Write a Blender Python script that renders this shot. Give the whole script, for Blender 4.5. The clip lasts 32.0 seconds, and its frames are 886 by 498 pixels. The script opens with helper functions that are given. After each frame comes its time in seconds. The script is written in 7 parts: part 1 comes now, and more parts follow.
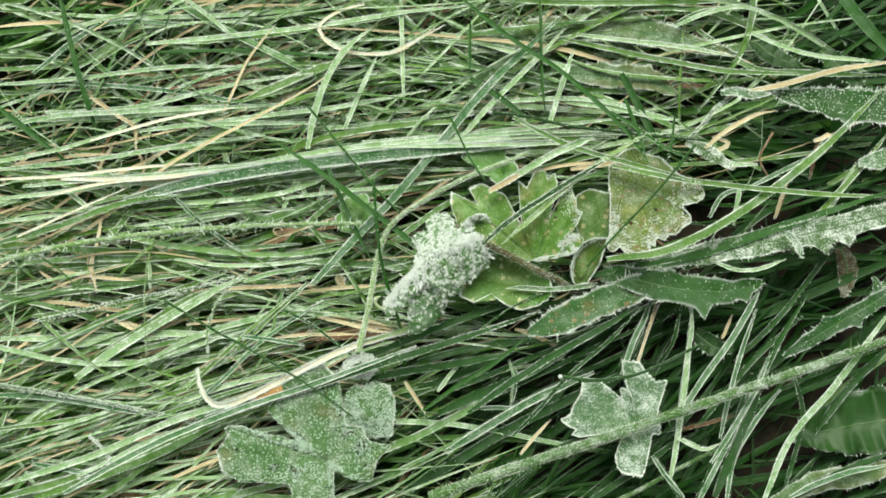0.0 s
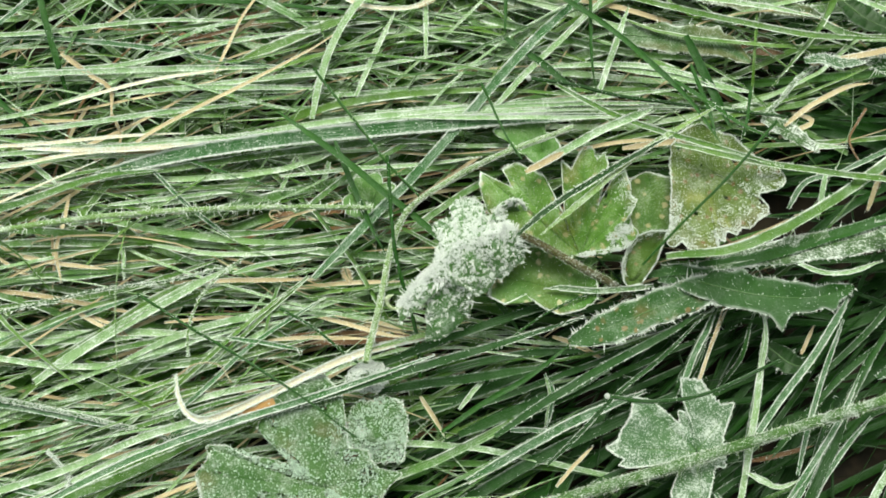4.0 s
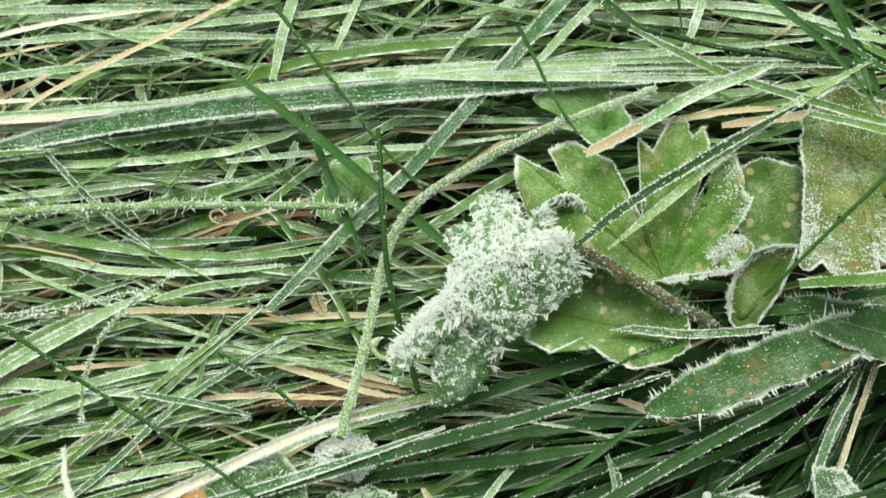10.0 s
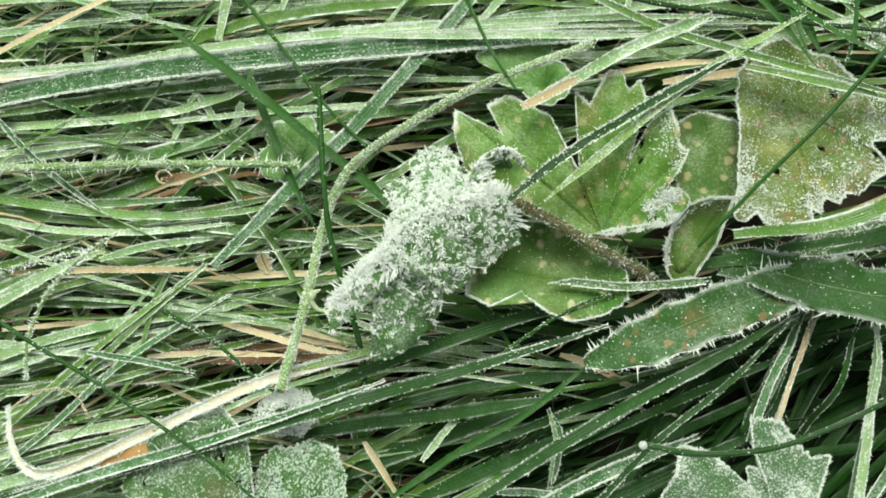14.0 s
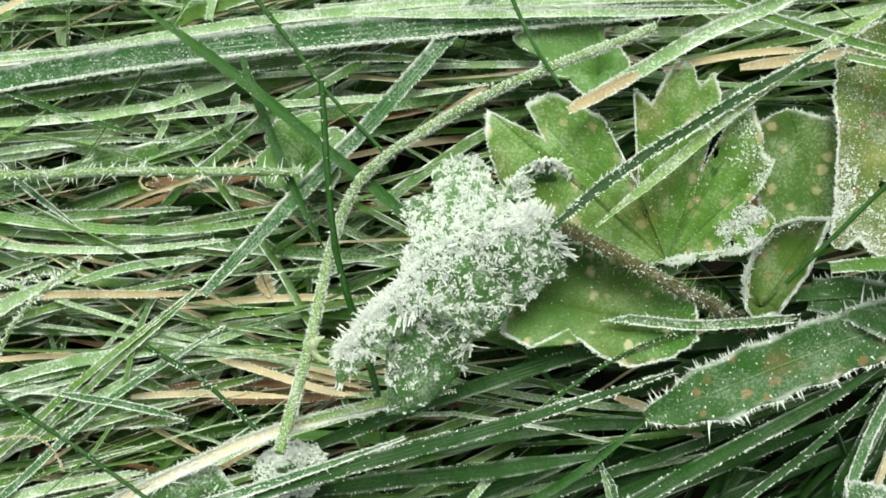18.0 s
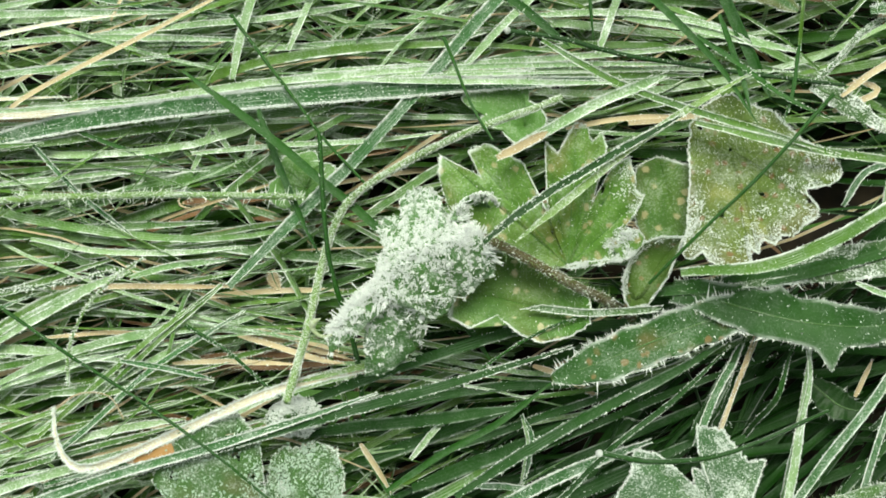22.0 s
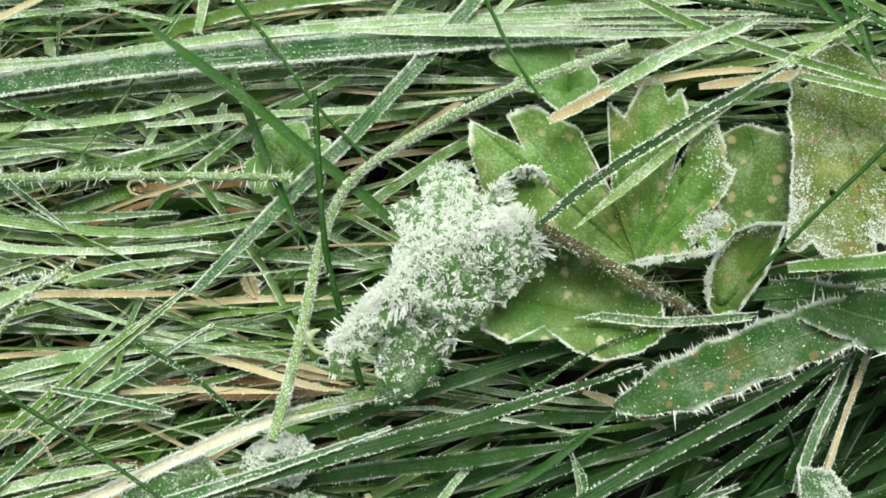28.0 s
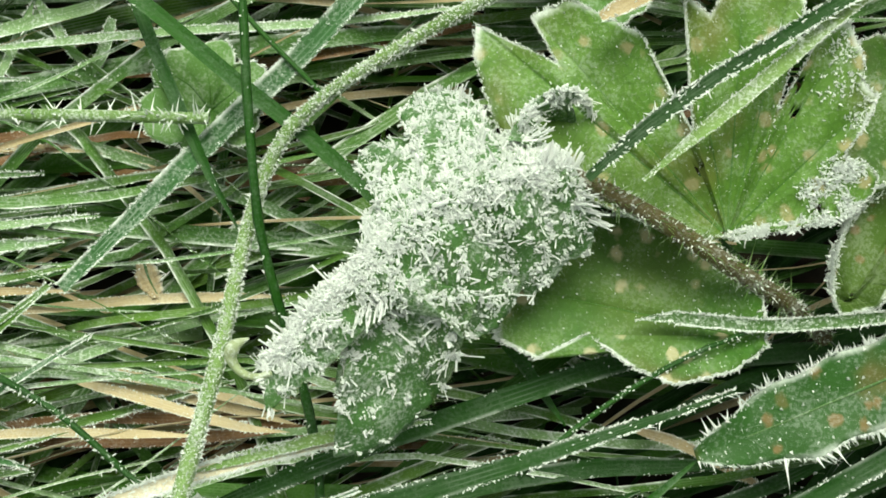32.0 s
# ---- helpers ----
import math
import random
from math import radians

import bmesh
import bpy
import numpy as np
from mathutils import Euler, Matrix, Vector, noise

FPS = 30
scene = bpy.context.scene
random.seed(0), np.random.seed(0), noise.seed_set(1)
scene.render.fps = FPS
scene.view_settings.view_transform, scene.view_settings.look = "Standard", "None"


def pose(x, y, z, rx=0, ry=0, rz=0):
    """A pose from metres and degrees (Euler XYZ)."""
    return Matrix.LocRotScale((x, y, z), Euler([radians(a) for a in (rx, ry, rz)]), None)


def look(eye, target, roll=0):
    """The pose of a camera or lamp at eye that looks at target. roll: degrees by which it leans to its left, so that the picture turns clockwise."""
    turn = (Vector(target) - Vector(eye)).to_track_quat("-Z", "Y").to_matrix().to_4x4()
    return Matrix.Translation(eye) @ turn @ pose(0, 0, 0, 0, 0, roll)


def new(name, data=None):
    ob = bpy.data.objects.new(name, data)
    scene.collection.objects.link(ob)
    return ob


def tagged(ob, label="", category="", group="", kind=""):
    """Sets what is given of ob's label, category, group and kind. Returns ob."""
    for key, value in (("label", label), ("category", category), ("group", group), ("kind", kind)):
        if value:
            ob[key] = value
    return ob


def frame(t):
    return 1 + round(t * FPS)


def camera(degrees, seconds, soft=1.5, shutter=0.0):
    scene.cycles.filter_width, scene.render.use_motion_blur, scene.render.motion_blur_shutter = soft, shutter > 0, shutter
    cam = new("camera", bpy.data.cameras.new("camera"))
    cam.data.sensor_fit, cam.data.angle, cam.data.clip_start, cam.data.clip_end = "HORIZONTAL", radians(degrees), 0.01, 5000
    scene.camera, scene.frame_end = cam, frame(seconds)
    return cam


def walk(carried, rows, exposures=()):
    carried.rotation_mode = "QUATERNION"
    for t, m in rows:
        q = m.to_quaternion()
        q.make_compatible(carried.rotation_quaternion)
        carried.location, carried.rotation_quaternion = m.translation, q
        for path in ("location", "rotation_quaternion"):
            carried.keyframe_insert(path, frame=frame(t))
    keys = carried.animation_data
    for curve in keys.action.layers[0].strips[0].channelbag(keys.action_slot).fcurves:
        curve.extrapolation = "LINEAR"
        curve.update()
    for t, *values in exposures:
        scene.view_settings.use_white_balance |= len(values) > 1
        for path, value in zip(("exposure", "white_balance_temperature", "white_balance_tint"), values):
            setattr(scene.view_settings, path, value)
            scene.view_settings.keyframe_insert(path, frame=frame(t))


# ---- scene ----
EXPOSURE = 0.42
cam = camera(40, 32.0, 1.7)

PATH = [
    (0.0, pose(0.03692, -0.08040, 0.37568, 13.176, 5.711, -0.724)),
    (0.5, pose(0.04300, -0.08026, 0.34340, 13.766, 5.815, -0.423)),
    (1.0, pose(0.04024, -0.07464, 0.33088, 13.645, 6.166, -0.344)),
    (1.5, pose(0.03352, -0.07163, 0.32563, 13.372, 6.257, 0.217)),
    (2.0, pose(0.03115, -0.06982, 0.32277, 13.230, 6.650, 0.621)),
    (2.5, pose(0.03045, -0.06779, 0.32417, 12.890, 6.793, 0.671)),
    (3.0, pose(0.03027, -0.06912, 0.32531, 12.913, 6.776, 0.833)),
    (3.5, pose(0.03011, -0.06889, 0.32425, 12.906, 6.560, 0.695)),
    (5.5, pose(0.02663, -0.05766, 0.28554, 12.421, 5.766, 0.708)),
    (6.0, pose(0.02494, -0.05442, 0.27026, 12.106, 5.410, 0.841)),
    (6.5, pose(0.02660, -0.04912, 0.26305, 11.751, 5.325, 1.014)),
    (7.0, pose(0.03115, -0.04902, 0.25480, 11.393, 5.474, 0.642)),
    (7.5, pose(0.03204, -0.04835, 0.24887, 11.128, 5.694, 0.631)),
    (8.0, pose(0.02905, -0.04907, 0.24234, 11.772, 5.954, 0.982)),
    (8.5, pose(0.02429, -0.05130, 0.23609, 13.189, 6.082, 1.176)),
    (9.0, pose(0.01534, -0.04768, 0.22727, 13.634, 6.195, 1.423)),
    (9.5, pose(0.01523, -0.04574, 0.22449, 13.843, 6.421, 1.565)),
    (10.0, pose(0.01755, -0.04555, 0.22512, 13.903, 6.477, 1.451)),
    (10.5, pose(0.02155, -0.04790, 0.22515, 14.055, 6.577, 1.145)),
    (11.0, pose(0.02430, -0.04727, 0.22378, 13.808, 6.502, 0.770)),
    (11.5, pose(0.02712, -0.04661, 0.22319, 13.796, 6.426, 0.966)),
    (12.0, pose(0.02791, -0.04677, 0.22269, 13.518, 6.456, 0.497)),
    (12.5, pose(0.02673, -0.05166, 0.23108, 13.695, 6.299, 0.544)),
    (13.0, pose(0.02206, -0.05322, 0.23503, 13.778, 5.639, 0.682)),
    (13.5, pose(0.02254, -0.05341, 0.23051, 13.718, 5.952, 1.027)),
    (14.0, pose(0.02637, -0.05198, 0.22366, 13.598, 6.236, 1.075)),
    (14.5, pose(0.02823, -0.05193, 0.21841, 13.752, 6.065, 1.496)),
    (16.5, pose(0.02960, -0.03253, 0.18949, 11.121, 7.892, 0.757)),
    (17.0, pose(0.02767, -0.03119, 0.18656, 10.489, 8.377, 1.119)),
    (17.5, pose(0.02709, -0.02938, 0.18949, 10.004, 8.523, 1.017)),
    (18.0, pose(0.02539, -0.02911, 0.19349, 9.806, 8.611, 1.151)),
    (18.5, pose(0.02324, -0.02890, 0.19700, 9.579, 8.504, 0.994)),
    (19.0, pose(0.02443, -0.02926, 0.19733, 9.404, 8.602, 0.801)),
    (19.5, pose(0.02859, -0.02750, 0.19770, 9.217, 8.839, 0.847)),
    (20.0, pose(0.03131, -0.02725, 0.20249, 9.029, 8.776, 1.132)),
    (20.5, pose(0.03108, -0.02604, 0.21868, 8.927, 8.141, 1.613)),
    (21.0, pose(0.02958, -0.03027, 0.23269, 9.268, 7.406, 1.434)),
    (21.5, pose(0.03181, -0.03536, 0.24679, 9.453, 7.238, 1.771)),
    (22.0, pose(0.03745, -0.03662, 0.25420, 9.468, 7.511, 1.506)),
    (22.5, pose(0.03800, -0.03902, 0.25714, 9.559, 7.482, 1.148)),
    (23.0, pose(0.04241, -0.03923, 0.26342, 9.246, 7.863, 0.591)),
    (23.5, pose(0.03691, -0.04050, 0.27010, 9.236, 7.760, 0.817)),
    (24.0, pose(0.03244, -0.04287, 0.26958, 9.584, 7.597, 0.946)),
    (24.5, pose(0.03181, -0.04301, 0.26375, 9.746, 7.724, 0.799)),
    (25.0, pose(0.02887, -0.04360, 0.25425, 9.826, 7.484, 0.752)),
    (25.5, pose(0.02732, -0.04131, 0.24608, 10.007, 7.237, 0.889)),
    (26.0, pose(0.02605, -0.03878, 0.23783, 10.056, 6.824, 0.991)),
    (26.5, pose(0.02543, -0.03698, 0.22790, 10.230, 6.548, 0.909)),
    (28.5, pose(0.01453, -0.03596, 0.19537, 11.927, 4.033, 0.884)),
    (29.0, pose(0.01394, -0.03708, 0.18486, 12.365, 3.921, 0.654)),
    (29.5, pose(0.01255, -0.03488, 0.17635, 12.459, 3.555, 0.652)),
    (30.0, pose(0.01229, -0.03340, 0.16804, 12.532, 2.998, 0.567)),
    (30.5, pose(0.01191, -0.03205, 0.16057, 12.670, 2.773, 0.431)),
    (31.0, pose(0.00939, -0.03074, 0.15345, 12.635, 2.192, 0.226)),
    (31.5, pose(0.00927, -0.02963, 0.14913, 12.769, 2.153, 0.057)),
    (32.0, pose(0.00675, -0.02959, 0.14484, 12.558, 1.852, 0.095)),
]
walk(cam, PATH, exposures=[(0.0, EXPOSURE, 6850.0, -4.5), (26.0, EXPOSURE, 6850.0, -4.5), (29.5, EXPOSURE - 0.04, 7000.0, -6.5), (32.0, EXPOSURE - 0.05, 7050.0, -7.0)])

# ---- light: flat, hazy morning sky with a weak, wide sun ----
SUN_ELEV, SUN_TURN = radians(66), radians(-20)
world = bpy.data.worlds.new("sky")
scene.world = world
world.use_nodes = True
wn = world.node_tree
sky = wn.nodes.new("ShaderNodeTexSky")
sky.sky_type, sky.sun_disc = "NISHITA", False
sky.sun_elevation, sky.sun_rotation = SUN_ELEV, SUN_TURN
sky.dust_density, sky.air_density, sky.ozone_density = 4.0, 0.7, 1.0
hazy = wn.nodes.new("ShaderNodeHueSaturation")
hazy.inputs["Saturation"].default_value = 0.12
wn.links.new(sky.outputs[0], hazy.inputs["Color"])
wn.links.new(hazy.outputs[0], wn.nodes["Background"].inputs[0])
wn.nodes["Background"].inputs[1].default_value = 0.13
sun = new("sun", bpy.data.lights.new("sun", "SUN"))
sun.data.energy, sun.data.angle, sun.data.color = 2.3, radians(28), (1.0, 0.96, 0.89)
sun_dir = Vector((math.cos(SUN_ELEV) * math.sin(-SUN_TURN), math.cos(SUN_ELEV) * math.cos(SUN_TURN), math.sin(SUN_ELEV)))
sun.matrix_world = look(sun_dir, (0, 0, 0))


# ---- materials ----
def nodes_of(name):
    m = bpy.data.materials.new(name)
    m.use_nodes = True
    nt = m.node_tree
    return m, nt, nt.nodes["Principled BSDF"], nt.nodes["Material Output"]


def node(nt, kind, **values):
    n = nt.nodes.new(kind)
    for key, value in values.items():
        if key == "op":
            n.operation = value
        elif key == "clamp":
            n.use_clamp = value
        else:
            n.inputs[int(key[1:])].default_value = value
    return n


def calc(nt, op, a, b=0.0, clamp=False):
    n = nt.nodes.new("ShaderNodeMath")
    n.operation, n.use_clamp = op, clamp
    for i, v in enumerate((a, b)):
        if isinstance(v, (int, float)):
            n.inputs[i].default_value = v
        else:
            nt.links.new(v, n.inputs[i])
    return n.outputs[0]


def ramp(nt, value, lo, hi):
    n = nt.nodes.new("ShaderNodeMapRange")
    n.interpolation_type = "SMOOTHSTEP"
    n.inputs[1].default_value, n.inputs[2].default_value = lo, hi
    nt.links.new(value, n.inputs[0])
    return n.outputs[0]


def blend(nt, fac, a, b):
    n = nt.nodes.new("ShaderNodeMix")
    n.data_type = "RGBA"
    for sock, v in ((n.inputs[0], fac), (n.inputs[6], a), (n.inputs[7], b)):
        if isinstance(v, tuple):
            sock.default_value = (*v, 1.0)
        elif isinstance(v, (int, float)):
            sock.default_value = v
        else:
            nt.links.new(v, sock)
    return n.outputs[2]


def grain(nt, scale, detail=2.0, rough=0.55):
    n = nt.nodes.new("ShaderNodeTexNoise")
    n.inputs["Scale"].default_value, n.inputs["Detail"].default_value, n.inputs["Roughness"].default_value = scale, detail, rough
    pos = nt.nodes.new("ShaderNodeNewGeometry")
    nt.links.new(pos.outputs["Position"], n.inputs["Vector"])
    return n.outputs["Fac"]


def chance(nt):
    a, b = nt.nodes.new("ShaderNodeObjectInfo"), nt.nodes.new("ShaderNodeNewGeometry")
    return calc(nt, "FRACT", calc(nt, "ADD", a.outputs["Random"], b.outputs["Random Per Island"]))


def attr(nt, name):
    n = nt.nodes.new("ShaderNodeAttribute")
    n.attribute_name = name
    return n.outputs["Fac"]


RIME = (0.89, 0.95, 0.91)


def plant(name, dark, light, rim=0.5, face=0.25, ribs=9.0, rough=0.5, through_light=0.13, spots=None, veins=0.0, blotch=None, relief=0.5, mottle=90.0, spotting=(400.0, 0.52), net=0.0):
    """Living or dry leaf tissue: two tones, fine ribs, rime along the rim and in specks over the face."""
    m, nt, bsdf, out = nodes_of(name)
    edge = attr(nt, "edge")
    tone = calc(nt, "ADD", calc(nt, "MULTIPLY", chance(nt), 0.6), calc(nt, "MULTIPLY", ramp(nt, grain(nt, mottle, 4.0), 0.3, 0.72), 0.42), True)
    col = blend(nt, tone, dark, light)
    if ribs:
        wave = calc(nt, "ABSOLUTE", calc(nt, "SINE", calc(nt, "MULTIPLY", edge, ribs)))
        pale = tuple(min(1.0, c * 1.4 + 0.01) for c in light)
        col = blend(nt, calc(nt, "MULTIPLY", wave, 0.14), col, pale)
    if veins:
        vein = ramp(nt, attr(nt, "vein"), 0.55, 1.0)
        deep = tuple(c * 0.55 for c in dark)
        col = blend(nt, calc(nt, "MULTIPLY", vein, veins), col, deep)
    if net:
        cells = nt.nodes.new("ShaderNodeTexVoronoi")
        cells.feature = "DISTANCE_TO_EDGE"
        cells.inputs["Scale"].default_value = 900.0
        here = nt.nodes.new("ShaderNodeNewGeometry")
        nt.links.new(here.outputs["Position"], cells.inputs["Vector"])
        line = calc(nt, "SUBTRACT", 1.0, ramp(nt, cells.outputs["Distance"], 0.0, 0.16))
        col = blend(nt, calc(nt, "MULTIPLY", line, net), col, tuple(c * 0.5 for c in dark))
        flush = ramp(nt, grain(nt, 38.0, 3.0), 0.42, 0.66)
        col = blend(nt, calc(nt, "MULTIPLY", flush, 0.28), col, (0.16, 0.17, 0.035))
    if net:
        dry = calc(nt, "MULTIPLY", ramp(nt, calc(nt, "ABSOLUTE", edge), 0.12, 0.7), ramp(nt, grain(nt, 70.0, 3.0), 0.40, 0.62))
        col = blend(nt, calc(nt, "MULTIPLY", dry, 0.42), col, (0.16, 0.115, 0.045))
    if blotch:
        col = blend(nt, calc(nt, "MULTIPLY", ramp(nt, grain(nt, 75.0, 3.0), 0.56, 0.70), 0.75), col, blotch)
    if spots:
        vor = nt.nodes.new("ShaderNodeTexVoronoi")
        vor.inputs["Scale"].default_value = spotting[0]
        pos = nt.nodes.new("ShaderNodeNewGeometry")
        nt.links.new(pos.outputs["Position"], vor.inputs["Vector"])
        keep = ramp(nt, vor.outputs["Color"], spotting[1], spotting[1] + 0.12)
        near = calc(nt, "SUBTRACT", 1.0, ramp(nt, calc(nt, "ADD", vor.outputs["Distance"], calc(nt, "MULTIPLY", grain(nt, 900.0, 3.0), 0.5)), 0.42, 0.62))
        col = blend(nt, calc(nt, "MULTIPLY", calc(nt, "MULTIPLY", near, keep), 0.85), col, spots)
    away = calc(nt, "ABSOLUTE", edge)
    fine = grain(nt, 2600.0, 3.0, 0.7)
    coarse = grain(nt, 260.0, 2.0)
    rim_on = calc(nt, "MULTIPLY", ramp(nt, away, 0.56 if ribs else 0.80, 0.98), calc(nt, "MULTIPLY", ramp(nt, coarse, 0.36, 0.62), rim))
    if ribs:
        lean = calc(nt, "MULTIPLY", calc(nt, "SUBTRACT", chance(nt), 0.5), 3.0)
        rim_on = calc(nt, "MULTIPLY", rim_on, ramp(nt, calc(nt, "MULTIPLY", edge, lean), -1.1, 0.3))
    speck = calc(nt, "MULTIPLY", ramp(nt, calc(nt, "ADD", fine, calc(nt, "MULTIPLY", coarse, 0.5)), 0.72, 0.92), face)
    haze = calc(nt, "MULTIPLY", ramp(nt, coarse, 0.35, 0.8), face * 0.12)
    rime = calc(nt, "ADD", calc(nt, "ADD", rim_on, speck), haze, True)
    if ribs:
        thread = calc(nt, "MULTIPLY", ramp(nt, wave, 0.80, 1.0), calc(nt, "MULTIPLY", ramp(nt, grain(nt, 120.0, 3.0), 0.42, 0.68), rim * 0.24))
        rime = calc(nt, "MAXIMUM", rime, thread)
    col = blend(nt, rime, col, RIME)
    nt.links.new(col, bsdf.inputs["Base Color"])
    bsdf.inputs["Specular IOR Level"].default_value = 0.22
    nt.links.new(calc(nt, "ADD", calc(nt, "MULTIPLY", rime, 0.25), rough, True), bsdf.inputs["Roughness"])
    bump = nt.nodes.new("ShaderNodeBump")
    bump.inputs["Strength"].default_value, bump.inputs["Distance"].default_value = relief, 0.0003
    nt.links.new(calc(nt, "ADD", fine, calc(nt, "MULTIPLY", rime, 1.2)), bump.inputs["Height"])
    nt.links.new(bump.outputs[0], bsdf.inputs["Normal"])
    thin = nt.nodes.new("ShaderNodeBsdfTranslucent")
    nt.links.new(col, thin.inputs[0])
    mix = nt.nodes.new("ShaderNodeMixShader")
    mix.inputs[0].default_value = through_light
    nt.links.new(bsdf.outputs[0], mix.inputs[1])
    nt.links.new(thin.outputs[0], mix.inputs[2])
    nt.links.new(mix.outputs[0], out.inputs[0])
    return m


def crystal(name, tint, rough, clear):
    m, nt, bsdf, out = nodes_of(name)
    col = blend(nt, calc(nt, "ADD", calc(nt, "MULTIPLY", chance(nt), 0.5), calc(nt, "MULTIPLY", grain(nt, 900.0), 0.5)), tuple(c * 0.86 for c in tint), tint)
    nt.links.new(col, bsdf.inputs["Base Color"])
    bsdf.inputs["Roughness"].default_value = rough
    bsdf.inputs["IOR"].default_value = 1.31
    bsdf.inputs["Transmission Weight"].default_value = clear
    thin = nt.nodes.new("ShaderNodeBsdfTranslucent")
    nt.links.new(col, thin.inputs[0])
    mix = nt.nodes.new("ShaderNodeMixShader")
    mix.inputs[0].default_value = 0.34
    nt.links.new(bsdf.outputs[0], mix.inputs[1])
    nt.links.new(thin.outputs[0], mix.inputs[2])
    nt.links.new(mix.outputs[0], out.inputs[0])
    return m


GRASS = plant("grass_frosted", (0.018, 0.084, 0.007), (0.125, 0.245, 0.034), rim=0.95, face=0.14)
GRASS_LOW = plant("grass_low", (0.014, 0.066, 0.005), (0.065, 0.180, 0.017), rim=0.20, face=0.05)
PALE = plant("grass_pale", (0.095, 0.225, 0.062), (0.310, 0.460, 0.220), rim=1.0, face=0.55)
# dark green, deepened further so that the hollow's shade sits in the colour
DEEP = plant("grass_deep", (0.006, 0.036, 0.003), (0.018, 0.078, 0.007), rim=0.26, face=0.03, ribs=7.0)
HAZED = plant("grass_hazed", (0.016, 0.080, 0.014), (0.060, 0.170, 0.050), rim=0.9, face=0.24, ribs=7.0)
# lowest blades of the hollow: shade between them is put into this green
SHADED_LOW = plant("grass_hollow_shaded", (0.004, 0.030, 0.002), (0.015, 0.072, 0.004), rim=0.06, face=0.02, ribs=7.0)
FRESH = plant("grass_fresh", (0.010, 0.058, 0.004), (0.024, 0.100, 0.007), rim=0.05, face=0.04, rough=0.4, ribs=6.0)
MID = plant("grass_mid", (0.030, 0.115, 0.015), (0.150, 0.290, 0.070), rim=1.0, face=0.26, ribs=6.0)
STRAW = plant("straw", (0.30, 0.225, 0.115), (0.62, 0.52, 0.32), rim=0.40, face=0.14, ribs=7.0)
BLEACHED = plant("straw_bleached", (0.58, 0.50, 0.34), (0.82, 0.77, 0.60), rim=0.8, face=0.75, ribs=7.0)
ORANGE = plant("dead_orange", (0.30, 0.150, 0.050), (0.50, 0.290, 0.110), rim=0.10, face=0.05, ribs=6.0)
BROWN = plant("dead_brown", (0.10, 0.050, 0.022), (0.27, 0.150, 0.065), rim=0.15, face=0.1, ribs=6.0)
STEM = plant("stem_frosted", (0.100, 0.215, 0.045), (0.23, 0.36, 0.110), rim=0.55, face=0.5, ribs=0.0)
STEM_DARK = plant("stem_dark", (0.035, 0.100, 0.020), (0.085, 0.180, 0.042), rim=0.5, face=0.45, ribs=0.0)
PETIOLE = plant("petiole_brown", (0.045, 0.033, 0.014), (0.120, 0.105, 0.040), rim=0.15, face=0.28, ribs=0.0)
LEAF = plant("leaf_green", (0.034, 0.125, 0.012), (0.165, 0.320, 0.050), rim=0.75, face=0.16, ribs=0.0, through_light=0.2, spots=(0.42, 0.38, 0.19), veins=0.25, blotch=(0.20, 0.23, 0.055), relief=0.3, mottle=260.0, net=0.2, spotting=(380.0, 0.40))
LEAF_LIGHT = plant("leaf_light", (0.085, 0.200, 0.040), (0.170, 0.310, 0.085), rim=0.6, face=0.15, ribs=0.0, relief=0.3, mottle=260.0)
LEAF_SPOTTED = plant("leaf_spotted", (0.046, 0.145, 0.018), (0.160, 0.310, 0.055), rim=0.75, face=0.08, ribs=0.0, spots=(0.52, 0.48, 0.28), veins=0.3, relief=0.3, mottle=260.0, spotting=(380.0, 0.30), net=0.2)
LEAF_SICK = plant("leaf_blotched", (0.048, 0.108, 0.011), (0.195, 0.265, 0.048), rim=0.85, face=0.20, ribs=0.0, spots=(0.20, 0.11, 0.045), veins=0.0, blotch=(0.28, 0.30, 0.085), relief=0.45, mottle=110.0, net=0.3, spotting=(480.0, 0.36))
LEAF_CUP = plant("leaf_cupped", (0.040, 0.105, 0.014), (0.115, 0.190, 0.034), rim=1.0, face=0.10, ribs=0.0, spots=(0.24, 0.17, 0.07), blotch=(0.15, 0.11, 0.035), relief=0.3, mottle=260.0, spotting=(560.0, 0.46))
LEAF_RIME = plant("leaf_rimed", (0.055, 0.135, 0.050), (0.130, 0.230, 0.105), rim=0.8, face=0.62, ribs=0.0, veins=0.15)
LEAF_GRAIN = plant("leaf_granular", (0.030, 0.100, 0.020), (0.080, 0.170, 0.045), rim=0.55, face=0.30, ribs=0.0, veins=0.2, blotch=(0.12, 0.14, 0.05))
LEAF_FROSTED = plant("leaf_frosted", (0.030, 0.090, 0.020), (0.085, 0.160, 0.055), rim=0.8, face=0.88, ribs=0.0, relief=0.6)
LEAF_PALE = plant("leaf_pale", (0.045, 0.115, 0.030), (0.110, 0.205, 0.070), rim=0.45, face=0.22, ribs=0.0, relief=0.4, veins=0.5, mottle=260.0, net=0.2)
LEAF_SMOOTH = plant("leaf_smooth", (0.010, 0.042, 0.006), (0.028, 0.085, 0.014), rim=0.12, face=0.02, ribs=0.0, rough=0.4, relief=0.15)
LEAF_DARK = plant("leaf_dark", (0.008, 0.050, 0.004), (0.026, 0.098, 0.011), rim=0.30, face=0.05, ribs=0.0, veins=0.0, relief=0.3)
